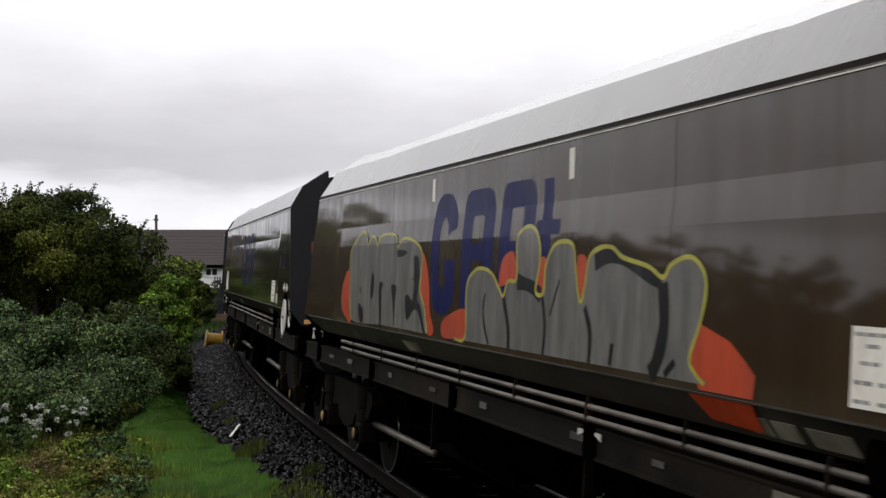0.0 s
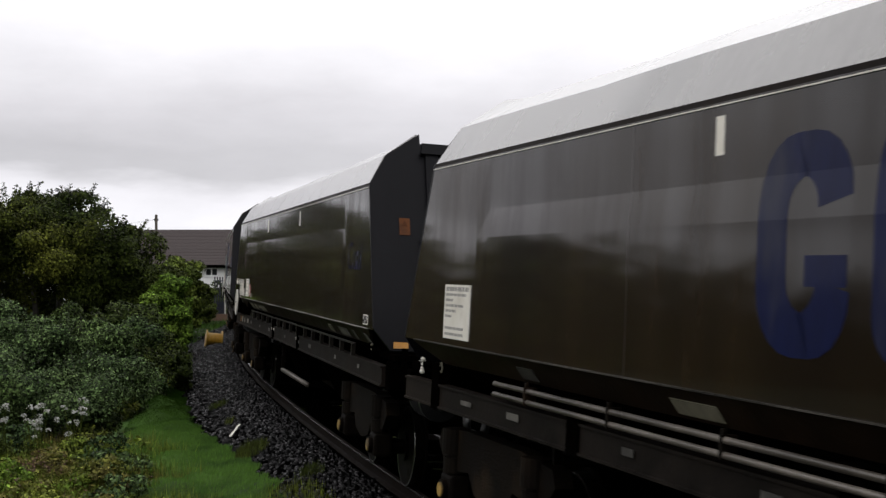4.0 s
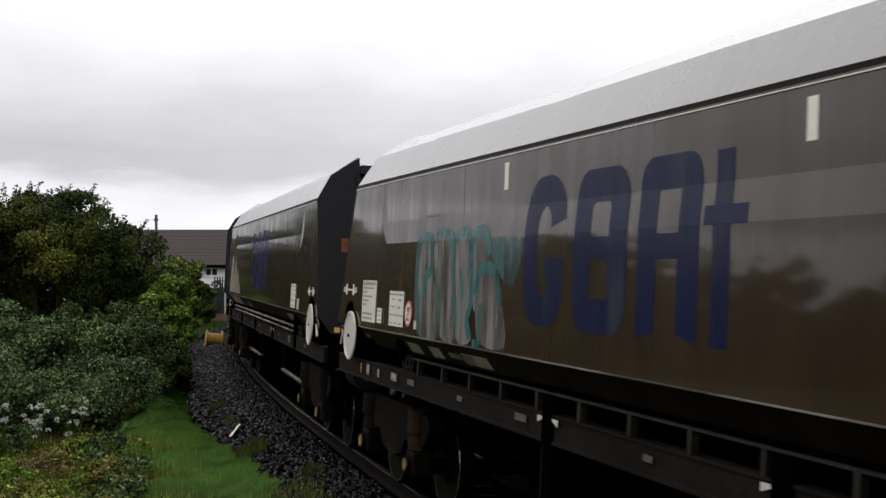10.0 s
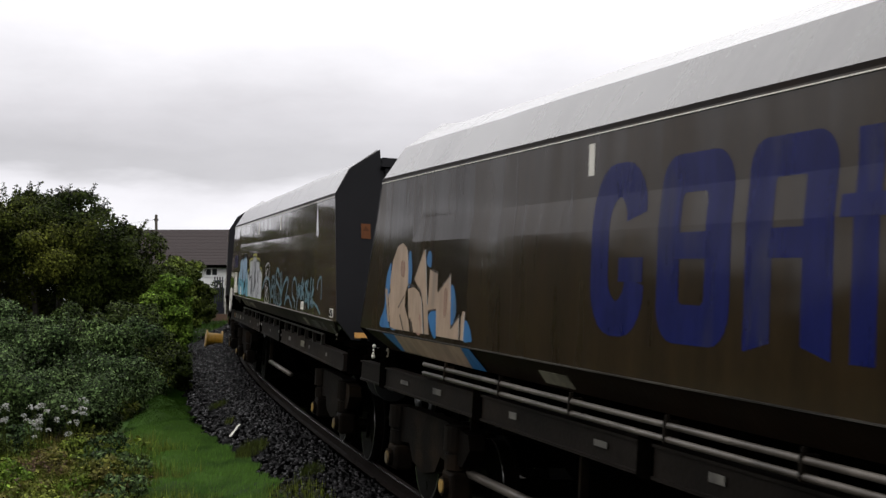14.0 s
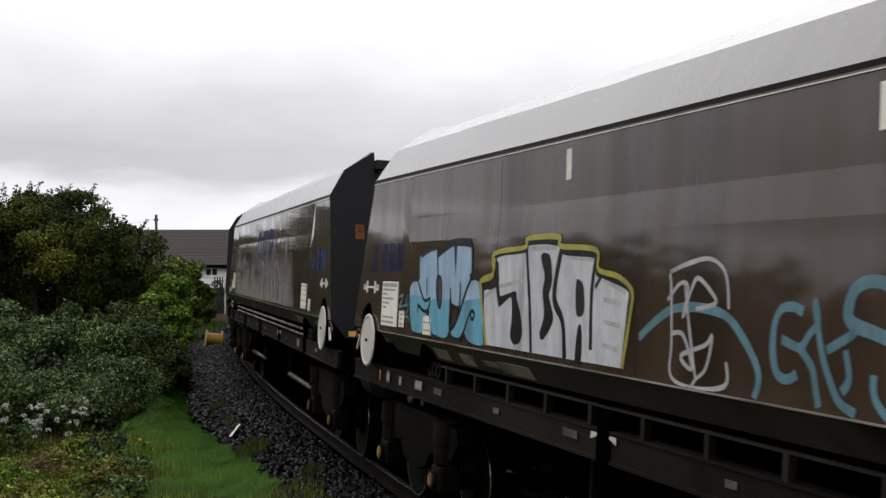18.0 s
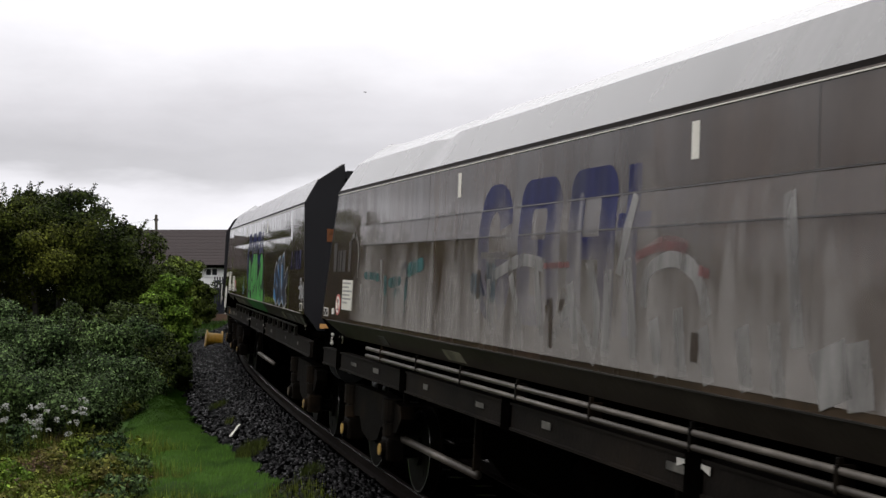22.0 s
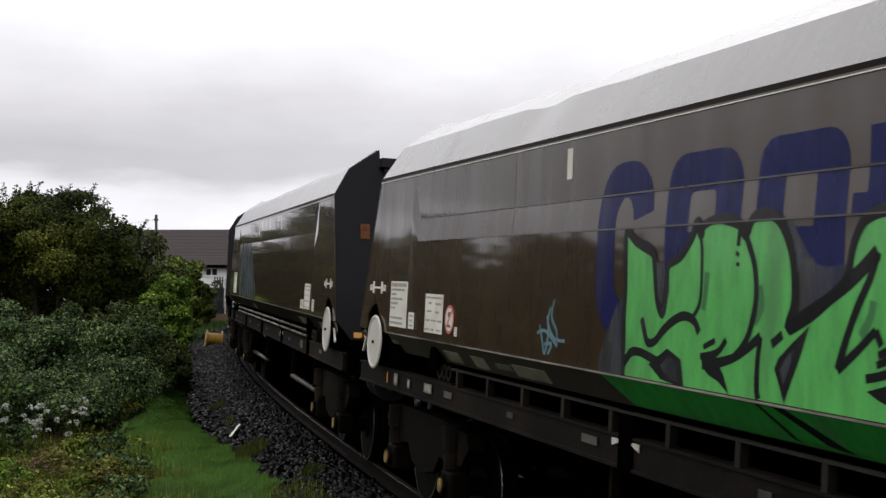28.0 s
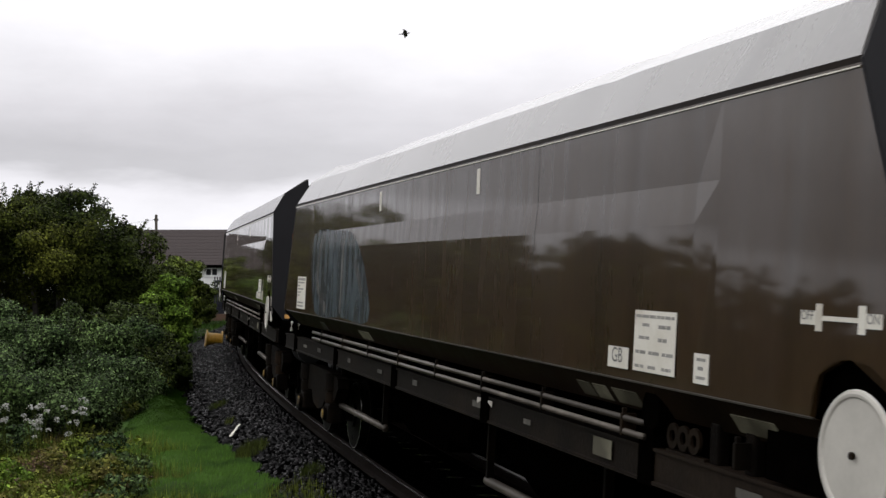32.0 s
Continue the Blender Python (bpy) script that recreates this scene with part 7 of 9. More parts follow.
line(2, "pink_paint", 0.034, [(4.81, 1.98), (4.91, 2.21), (5.05, 2.35), (5.22, 2.36), (5.4, 2.29), (5.45, 2.09), (5.42, 1.88), (5.3, 1.72)], 1)
line(2, "pink_paint", 0.034, [(5.06, 1.79), (5.08, 2.0), (5.16, 2.13), (5.26, 2.19)], 1)
# cream piece with blue shadow
fill(3, "sky_paint", [(-6.43, 2.32), (-6.58, 2.16), (-6.6, 1.9), (-6.74, 1.76), (-6.71, 1.7), (-6.48, 1.7), (-6.15, 1.7), (-6.35, 1.7), (-6.54, 1.9), (-6.44, 2.05)], 1)
fill(3, "sky_paint", [(-5.82, 2.4), (-5.74, 2.39), (-5.69, 2.17), (-5.8, 2.1)], 1)
fill(3, "sky_paint", [(-5.19, 2.41), (-5.1, 2.4), (-5.1, 2.28), (-5.23, 2.31)], 1)
fill(3, "sky_paint", [(-4.51, 2.13), (-4.4, 2.07), (-4.36, 1.91), (-4.49, 1.81)], 1)
fill(3, "sky_paint", [(-5.14, 1.86), (-4.91, 1.91), (-4.88, 1.7), (-4.99, 1.7)], 1)
fill(3, "sky_paint", [(-4.12, 1.86), (-4.0, 1.81), (-3.94, 1.71), (-4.0, 1.7), (-4.15, 1.7)], 1)
fill(3, "cream_paint", [(-6.35, 1.71), (-6.48, 2.01), (-6.41, 2.04), (-6.43, 2.17), (-6.37, 2.33), (-6.22, 2.47), (-6.05, 2.5), (-5.91, 2.46), (-5.84, 2.33), (-5.8, 2.12), (-5.87, 2.05), (-5.88, 1.92), (-5.73, 1.8), (-5.68, 1.7), (-6.0, 1.7), (-6.2, 1.7)], 2, False)
fill(3, "cream_paint", [(-5.8, 2.08), (-5.61, 2.1), (-5.43, 2.06), (-5.33, 1.96), (-5.27, 1.7), (-5.57, 1.7), (-5.63, 1.79), (-5.73, 1.82)], 2, False)
fill(3, "cream_paint", [(-5.61, 2.17), (-5.32, 2.44), (-5.24, 2.28), (-5.15, 1.9), (-5.1, 1.7), (-5.23, 1.7), (-5.29, 1.94), (-5.38, 2.06)], 2, False)
fill(3, "cream_paint", [(-5.16, 1.9), (-5.12, 2.26), (-4.89, 2.22), (-4.89, 2.07), (-4.52, 2.23), (-4.49, 1.78), (-4.29, 1.89), (-4.28, 1.7), (-4.88, 1.7), (-4.91, 1.92)], 2, False)
fill(3, "cream_paint", [(-4.22, 1.88), (-4.19, 1.93), (-4.12, 1.93), (-4.15, 1.7), (-4.23, 1.7)], 2, False)
fill(3, "cream_paint", [(-6.6, 2.07), (-6.52, 2.07), (-6.39, 1.75), (-6.46, 1.77)], 2, False)
line(3, "umber_paint", 0.022, [(-5.8, 2.12), (-5.62, 2.11), (-5.41, 2.08), (-5.32, 1.96)], 4)
line(3, "umber_paint", 0.02, [(-5.32, 2.44), (-5.61, 2.17)], 4)
line(3, "umber_paint", 0.022, [(-4.87, 2.07), (-4.52, 2.23)], 4)
line(3, "umber_paint", 0.03, [(-6.03, 1.84), (-5.88, 1.7)], 4)
line(3, "umber_paint", 0.02, [(-6.1, 1.9), (-5.89, 2.02)], 4)
line(3, "umber_paint", 0.03, [(-5.68, 1.82), (-5.61, 1.7)], 4)
line(3, "umber_paint", 0.025, [(-5.3, 1.94), (-5.24, 1.7)], 4)
line(3, "umber_paint", 0.02, [(-5.14, 1.9), (-4.91, 1.92)], 4)
line(3, "umber_paint", 0.022, [(-4.49, 1.78), (-4.26, 1.9)], 4)
line(3, "umber_paint", 0.02, [(-4.87, 2.23), (-5.09, 2.26)], 4)
line(3, "umber_paint", 0.02, [(-4.22, 1.88), (-4.26, 1.7)], 4)
line(3, "white_paint", 0.016, [(-5.88, 2.44), (-5.82, 2.28), (-5.8, 2.12)], 4)
line(3, "white_paint", 0.016, [(-5.28, 2.43), (-5.17, 1.95)], 4)
line(3, "white_paint", 0.016, [(-5.36, 2.02), (-5.27, 1.7)], 4)
line(3, "white_paint", 0.016, [(-4.54, 2.22), (-4.52, 2.0)], 4)
line(3, "white_paint", 0.016, [(-4.28, 1.89), (-4.26, 1.7)], 4)
line(3, "white_paint", 0.016, [(-4.14, 1.92), (-4.15, 1.7)], 4)
fill(3, "rose_paint", [(-6.07, 2.33), (-5.94, 2.32), (-5.94, 2.19), (-6.06, 2.21)], 3)
fill(3, "rose_paint", [(-4.69, 2.09), (-4.6, 2.08), (-4.62, 1.89), (-4.69, 1.88)], 3)
fill(3, "rose_paint", [(-5.53, 1.88), (-5.38, 1.87), (-5.35, 1.7), (-5.49, 1.7)], 3)
# pale blue bubbles, silver piece, pale blue tags
fill(4, "sky_pale", [(-5.4, 2.12), (-5.3, 2.15), (-5.19, 2.15), (-5.08, 2.09), (-4.96, 2.01), (-4.88, 1.99), (-4.77, 2.01), (-4.76, 1.93), (-4.84, 1.89), (-4.92, 1.82), (-4.95, 1.72), (-5.07, 1.7), (-5.19, 1.7), (-5.3, 1.71), (-5.39, 1.87), (-5.42, 2.01)], 2)
fill(4, "sky_pale", [(-5.13, 2.14), (-5.13, 2.36), (-4.83, 2.41), (-4.61, 2.44), (-4.58, 2.39), (-4.33, 2.45), (-4.16, 2.47), (-3.7, 2.45), (-3.64, 2.21), (-3.67, 2.19), (-3.75, 2.12), (-3.86, 2.0), (-3.95, 1.95), (-4.05, 1.96), (-4.18, 1.99), (-4.2, 1.89), (-4.2, 1.77), (-4.28, 1.7), (-4.52, 1.7), (-4.68, 1.71), (-4.77, 1.86), (-4.77, 2.0), (-4.96, 2.0), (-5.08, 2.07)], 2)
fill(4, "sky_pale", [(-4.19, 1.79), (-4.09, 1.81), (-3.97, 1.88), (-3.86, 1.99), (-3.75, 2.12), (-3.67, 2.18), (-3.56, 2.2), (-3.43, 2.16), (-3.38, 2.05), (-3.34, 1.89), (-3.31, 1.7), (-3.68, 1.7), (-3.78, 1.76), (-3.84, 1.77), (-3.93, 1.7), (-4.05, 1.7), (-4.15, 1.73)], 2)
fill(4, "sky_mid", [(-5.42, 2.01), (-5.2, 2.03), (-4.96, 2.01), (-4.77, 2.01), (-4.76, 1.93), (-4.84, 1.89), (-4.92, 1.82), (-4.95, 1.72), (-5.07, 1.7), (-5.19, 1.7), (-5.3, 1.71), (-5.39, 1.87)], 3)
fill(4, "sky_mid", [(-4.77, 1.99), (-4.49, 2.01), (-4.21, 2.0), (-4.2, 1.89), (-4.2, 1.77), (-4.28, 1.7), (-4.52, 1.7), (-4.68, 1.71), (-4.77, 1.86)], 3)
fill(4, "sky_mid", [(-4.19, 1.79), (-4.09, 1.81), (-3.97, 1.88), (-3.85, 2.0), (-3.6, 2.03), (-3.38, 2.03), (-3.34, 1.89), (-3.31, 1.7), (-3.68, 1.7), (-3.78, 1.76), (-3.84, 1.77), (-3.93, 1.7), (-4.05, 1.7), (-4.15, 1.73)], 3)
fill(4, "umber_paint", [(-4.58, 2.18), (-4.53, 2.2), (-4.46, 2.18), (-4.43, 2.07), (-4.44, 1.98), (-4.47, 1.94), (-4.53, 1.97), (-4.58, 2.07)], 4)
line(4, "black_paint", 0.03, [(-4.58, 2.18), (-4.53, 2.2), (-4.46, 2.18), (-4.43, 2.07), (-4.44, 1.98), (-4.47, 1.94), (-4.53, 1.97), (-4.58, 2.07)], 5, True)
fill(4, "black_paint", [(-4.14, 2.48), (-4.05, 2.48), (-4.06, 2.29), (-4.06, 2.2), (-4.09, 2.29)], 5, False)
line(4, "black_paint", 0.03, [(-5.4, 2.12), (-5.3, 2.16), (-5.17, 2.16), (-5.08, 2.09), (-4.96, 2.0), (-4.86, 1.99), (-4.77, 2.01), (-4.78, 1.95), (-4.85, 1.9), (-4.97, 1.9), (-5.12, 1.94), (-5.13, 1.88)], 5)
line(4, "black_paint", 0.025, [(-4.88, 2.19), (-4.86, 2.03)], 5)
line(4, "black_paint", 0.03, [(-5.13, 2.35), (-5.12, 2.17)], 5)
line(4, "black_paint", 0.03, [(-5.07, 2.37), (-4.84, 2.42), (-4.61, 2.44)], 5)
line(4, "black_paint", 0.035, [(-4.6, 2.44), (-4.55, 2.2)], 5)
line(4, "black_paint", 0.07, [(-4.58, 2.39), (-4.33, 2.45), (-4.13, 2.48), (-3.91, 2.48), (-3.7, 2.47)], 5)
line(4, "black_paint", 0.035, [(-3.7, 2.47), (-3.66, 2.38), (-3.65, 2.21)], 5)
line(4, "black_paint", 0.03, [(-4.2, 2.11), (-4.16, 1.99), (-4.07, 1.96), (-3.95, 1.96), (-3.93, 2.03), (-3.93, 2.16)], 5)
line(4, "black_paint", 0.035, [(-3.67, 2.19), (-3.81, 2.06), (-3.95, 1.9), (-4.06, 1.81), (-4.18, 1.78), (-4.19, 1.9), (-4.19, 2.02)], 5)
line(4, "black_paint", 0.06, [(-3.7, 2.2), (-3.56, 2.21), (-3.45, 2.18)], 5)
line(4, "black_paint", 0.03, [(-4.18, 1.78), (-4.13, 1.72), (-4.02, 1.7), (-3.9, 1.71), (-3.81, 1.77), (-3.7, 1.89), (-3.62, 1.94), (-3.56, 1.92), (-3.58, 1.88), (-3.63, 1.88), (-3.65, 1.92)], 5)
line(4, "black_paint", 0.03, [(-3.81, 1.77), (-3.74, 1.7), (-3.67, 1.7)], 5)
line(4, "black_paint", 0.025, [(-5.42, 2.01), (-5.38, 1.83), (-5.29, 1.7), (-5.17, 1.7)], 5)
line(4, "black_paint", 0.025, [(-4.77, 1.86), (-4.68, 1.71), (-4.52, 1.7)], 5)
line(4, "yellow_paint", 0.04, [(-3.13, 2.35), (-3.16, 2.23), (-3.37, 2.19), (-3.44, 2.14), (-3.36, 1.94), (-3.29, 1.78), (-3.26, 1.7)], 5)
line(4, "black_paint", 0.06, [(-3.06, 2.32), (-3.05, 2.16), (-3.01, 2.06), (-2.97, 2.0)], 5)
fill(4, "black_paint", [(-3.01, 2.06), (-2.97, 2.0), (-2.85, 2.04), (-2.74, 2.06), (-2.72, 1.92), (-2.74, 1.8), (-2.68, 1.74), (-2.6, 1.74), (-2.54, 1.76), (-2.5, 1.84), (-2.55, 1.96), (-2.62, 2.05), (-2.65, 2.11), (-2.76, 2.1), (-2.89, 2.08)], 5)
fill(4, "chrome_paint", [(-3.3, 1.7), (-3.36, 2.1), (-3.19, 2.13), (-3.03, 2.18), (-3.09, 2.36), (-2.5, 2.4), (-2.42, 2.45), (-1.9, 2.44), (-1.79, 2.38), (-1.28, 2.35), (-1.25, 2.25), (-1.15, 2.23), (-0.79, 2.16), (-0.79, 2.04), (-0.85, 1.7), (-1.47, 1.7), (-2.35, 1.7)], 2, False)
line(4, "black_paint", 0.035, [(-3.3, 1.7), (-3.36, 2.1), (-3.19, 2.13), (-3.03, 2.18), (-3.09, 2.36), (-2.5, 2.4), (-2.42, 2.45), (-1.9, 2.44), (-1.79, 2.38), (-1.28, 2.35), (-1.25, 2.25), (-1.15, 2.23), (-0.79, 2.16), (-0.79, 2.04), (-0.85, 1.7)], 4)
line(4, "yellow_paint", 0.035, [(-3.42, 2.11), (-3.45, 2.17), (-3.15, 2.22), (-3.14, 2.38), (-2.5, 2.42), (-2.45, 2.48), (-1.88, 2.48), (-1.85, 2.42), (-1.28, 2.39), (-1.23, 2.27), (-0.94, 2.23), (-0.75, 2.15), (-0.76, 2.02), (-0.85, 1.7)], 5)
fill(4, "black_paint", [(-2.19, 2.36), (-2.03, 2.36), (-1.97, 2.19), (-2.02, 2.09), (-1.93, 1.94), (-2.1, 1.8), (-2.17, 1.84), (-2.1, 1.96), (-2.14, 2.12), (-2.11, 2.22)], 4)
fill(4, "black_paint", [(-1.57, 2.19), (-1.5, 2.2), (-1.44, 2.15), (-1.43, 2.0), (-1.55, 1.99)], 4)
fill(4, "black_paint", [(-1.52, 1.9), (-1.46, 1.91), (-1.45, 1.71), (-1.55, 1.7)], 4)
line(4, "black_paint", 0.05, [(-2.47, 2.42), (-2.38, 2.06), (-2.32, 1.7)], 4)
line(4, "black_paint", 0.06, [(-1.84, 2.38), (-1.93, 2.09), (-1.77, 1.93), (-1.72, 1.7)], 4)
line(4, "black_paint", 0.05, [(-1.27, 2.34), (-1.32, 2.13), (-1.31, 1.78)], 4)
line(4, "black_paint", 0.03, [(-1.18, 2.23), (-1.27, 2.16)], 4)
line(4, "white_paint", 0.03, [(-3.01, 2.14), (-2.48, 2.19)], 3)
line(4, "white_paint", 0.03, [(-3.33, 2.06), (-3.08, 2.12)], 3)
line(4, "white_paint", 0.03, [(-2.38, 2.41), (-1.91, 2.41)], 3)
line(4, "white_paint", 0.03, [(-1.74, 2.35), (-1.3, 2.33)], 3)
line(4, "white_paint", 0.03, [(-1.15, 2.21), (-0.83, 2.14)], 3)
line(4, "white_paint", 0.03, [(-1.14, 2.09), (-0.88, 2.07)], 3)
line(4, "white_paint", 0.03, [(-1.13, 1.96), (-0.89, 1.94)], 3)
line(4, "white_paint", 0.03, [(-1.14, 1.82), (-0.92, 1.8)], 3)
line(4, "white_paint", 0.024, [(-0.28, 2.25), (-0.26, 2.16), (-0.24, 1.88), (-0.24, 1.71), (-0.01, 1.665), (0.34, 1.7), (0.35, 1.82)], 2)
line(4, "white_paint", 0.024, [(-0.28, 2.26), (-0.1, 2.3), (0.13, 2.33), (0.28, 2.29), (0.34, 2.21), (0.36, 2.08)], 2)
line(4, "white_paint", 0.024, [(-0.3, 2.11), (-0.16, 2.2), (-0.07, 2.18), (-0.12, 2.02), (-0.04, 2.16), (0.04, 2.23), (0.21, 2.14), (0.21, 2.1), (0.02, 2.07)], 2)
line(4, "white_paint", 0.024, [(-0.25, 1.93), (-0.11, 1.93), (0, 1.76), (-0.13, 1.82), (0.13, 1.89), (0.2, 1.94), (0.15, 1.78), (0.04, 1.71), (-0.01, 1.665)], 2)
line(4, "white_paint", 0.024, [(-0.11, 2.2), (-0.02, 1.89), (0.04, 1.71)], 2)
line(4, "sky_paint_pale", 0.05, [(-0.64, 1.89), (-0.44, 1.99), (-0.24, 2.06), (0.02, 2.08), (0.32, 2.05), (0.5, 1.95), (0.63, 1.83), (0.66, 1.75), (0.62, 1.665)], 1)
line(4, "sky_paint_pale", 0.05, [(1.02, 2.09), (0.93, 2.11), (0.83, 2.09), (0.78, 2), (0.78, 1.88), (0.82, 1.8), (0.9, 1.78), (0.98, 1.81)], 1)
line(4, "sky_paint_pale", 0.042, [(1.11, 2.15), (1.14, 2.05), (1.07, 1.99), (1, 1.93), (0.85, 1.96)], 1)
line(4, "sky_paint_pale", 0.042, [(1, 1.93), (1.1, 1.85), (1.13, 1.77), (1.16, 1.68)], 1)
line(4, "sky_paint_pale", 0.045, [(1.11, 2.13), (1.17, 1.93), (1.23, 1.82), (1.31, 1.72), (1.43, 1.68)], 1)
line(4, "sky_paint_pale", 0.042, [(1.43, 2.04), (1.38, 2), (1.21, 1.93)], 1)
line(4, "sky_paint_pale", 0.042, [(1.35, 1.94), (1.38, 1.82), (1.33, 1.76)], 1)
line(4, "sky_paint_pale", 0.06, [(1.8, 2.11), (1.72, 2.18), (1.57, 2.23), (1.43, 2.21), (1.37, 2.14), (1.38, 2.06), (1.55, 2.02), (1.78, 1.97), (1.98, 1.89), (2.09, 1.82), (2.18, 1.7)], 1)
line(4, "sky_paint_pale", 0.055, [(1.94, 2.18), (1.98, 2.04), (2.05, 1.89)], 1)
line(4, "sky_paint_pale", 0.055, [(2.08, 2.2), (2.12, 2.08), (2.16, 1.97), (2.11, 1.82)], 1)
line(4, "sky_paint_pale", 0.045, [(1.55, 1.85), (1.56, 1.76), (1.65, 1.69), (1.77, 1.67)], 1)
line(4, "sky_paint_pale", 0.045, [(1.82, 1.88), (1.87, 1.77), (1.9, 1.68), (2.08, 1.7), (2.06, 1.8)], 1)
line(4, "sky_paint_pale", 0.055, [(2.11, 1.82), (2.25, 1.92), (2.42, 2.01), (2.64, 2.08), (2.81, 2.1), (2.92, 2.06), (2.93, 2.03), (2.83, 1.94), (2.72, 1.84), (2.64, 1.77), (2.59, 1.7)], 1)
line(4, "sky_paint_pale", 0.045, [(2.58, 1.71), (2.68, 1.77), (2.81, 1.81), (2.95, 1.83), (3.1, 1.82), (3.26, 1.76), (3.38, 1.72), (3.46, 1.68)], 1)
line(4, "sky_paint_pale", 0.045, [(3.75, 1.69), (3.75, 1.76), (3.72, 1.79), (3.58, 1.83), (3.47, 1.86), (3.44, 1.92), (3.45, 2.02), (3.52, 2.08), (3.64, 2.11), (3.76, 2.09), (3.87, 2.02), (3.95, 1.95), (4, 1.89), (4.02, 1.81), (3.97, 1.72), (3.94, 1.67)], 1)
line(4, "sky_paint_pale", 0.055, [(4.17, 2.03), (4.06, 1.98), (4.13, 1.93), (4.16, 1.88), (4.09, 1.84)], 1)
line(4, "sky_paint_pale", 0.045, [(4.17, 1.92), (4.2, 1.98), (4.25, 1.89), (4.28, 1.99), (4.31, 2.01)], 1)
line(4, "sky_paint_pale", 0.055, [(4.32, 1.99), (4.3, 1.91), (4.35, 1.85), (4.42, 1.86), (4.45, 1.93), (4.41, 2), (4.36, 1.99)], 1)
line(4, "sky_paint_pale", 0.05, [(4.39, 2.07), (4.44, 1.99), (4.47, 1.92)], 1)
line(4, "sky_paint_pale", 0.06, [(4.48, 2.12), (4.54, 2.03), (4.51, 1.95), (4.51, 1.82)], 1)
line(4, "sky_paint_pale", 0.055, [(4.67, 2.07), (4.6, 1.99), (4.55, 1.95), (4.51, 1.91)], 1)
line(4, "sky_paint_pale", 0.05, [(4.55, 1.9), (4.63, 1.92), (4.7, 1.86), (4.74, 1.8)], 1)
line(4, "sky_paint_pale", 0.06, [(4.94, 2.08), (4.82, 2.04), (4.81, 2.02), (4.9, 1.96), (4.98, 1.95), (5.05, 1.88), (5.04, 1.83), (4.99, 1.81)], 1)
line(4, "sky_paint_pale", 0.06, [(5.07, 2.1), (5.01, 2.04), (4.92, 1.95), (4.87, 1.87), (4.82, 1.78)], 1)
line(4, "sky_paint_pale", 0.05, [(4.82, 1.79), (4.91, 1.83), (4.99, 1.84)], 1)
line(4, "sky_paint_pale", 0.055, [(5.08, 1.96), (5.1, 1.86), (5.12, 1.79), (5.16, 1.75), (5.18, 1.77), (5.17, 1.87), (5.14, 1.94)], 1)
line(4, "sky_paint_pale", 0.06, [(5.21, 1.94), (5.24, 1.89)], 1)
line(4, "sky_paint_pale", 0.06, [(5.36, 2.12), (5.3, 2.1), (5.29, 2.04), (5.32, 1.95), (5.31, 1.85), (5.31, 1.76)], 1)
line(4, "sky_paint_pale", 0.06, [(5.31, 1.81), (5.39, 1.82), (5.43, 1.85)], 1)
line(4, "sky_paint_pale", 0.06, [(5.53, 2.12), (5.51, 2.05), (5.48, 1.97), (5.43, 1.86), (5.46, 1.75)], 1)
line(4, "sky_paint_pale", 0.06, [(5.62, 2), (5.55, 1.95), (5.48, 1.91)], 1)
line(4, "sky_paint_pale", 0.06, [(5.45, 1.85), (5.53, 1.83), (5.61, 1.76)], 1)
line(4, "sky_paint_pale", 0.035, [(5.93, 1.98), (5.96, 2.08), (6.17, 2.15), (6.26, 2.05), (6.29, 1.87)], 1)
line(4, "sky_paint_pale", 0.035, [(5.46, 1.83), (5.76, 1.81), (5.99, 1.77), (6.25, 1.7)], 1)
line(4, "sky_paint_pale", 0.02, [(-5.75, 2.0), (-5.64, 2.02), (-5.68, 1.96), (-5.74, 1.91), (-5.54, 1.93)], 4)
line(4, "sky_paint_pale", 0.02, [(-5.5, 2.02), (-5.54, 1.92), (-5.45, 1.95), (-5.48, 1.86)], 4)
line(4, "sky_paint_pale", 0.02, [(-5.76, 1.84), (-5.58, 1.88), (-5.71, 1.78), (-5.48, 1.83), (-5.41, 1.79)], 4)
# scrubbed patches with remains of colour
line(5, "umber_paint", 0.07, [(-0.07, 2.07), (0.0, 1.76)], 3)
line(5, "umber_paint", 0.07, [(-1.4, 2.22), (-1.12, 1.97), (-1.2, 1.86)], 3)
line(5, "navy_paint", 0.045, [(-1.52, 2.37), (-0.89, 2.37)], 3)
line(5, "navy_paint", 0.045, [(-1.55, 2.22), (-1.25, 1.89), (-1.1, 1.84)], 3)
line(5, "navy_paint", 0.045, [(-0.04, 2.06), (-0.04, 1.82)], 3)
line(5, "pink_paint", 0.05, [(1.29, 2.32), (1.52, 2.41), (1.75, 2.43), (1.93, 2.39)], 3)
line(5, "umber_paint", 0.07, [(0.23, 2.15), (0.15, 1.97)], 4)
line(5, "umber_paint", 0.07, [(-0.76, 1.81), (-0.64, 1.7)], 4)
line(5, "umber_paint", 0.07, [(-0.08, 2.03), (-0.1, 1.73)], 4)
line(5, "pink_paint", 0.05, [(1.31, 2.35), (1.67, 2.4), (1.93, 2.38)], 12)
line(5, "pink_paint", 0.05, [(2.07, 2.27), (2.18, 2.25)], 12)
line(5, "pink_paint", 0.04, [(-0.15, 2.29), (0.3, 2.3)], 12)
line(5, "scrub_pale", 0.1, [(2.9, 2.63), (2.96, 2.32), (3.02, 1.93)], 9)
line(5, "scrub_pale", 0.26, [(3.25, 1.95), (3.33, 1.71)], 9)
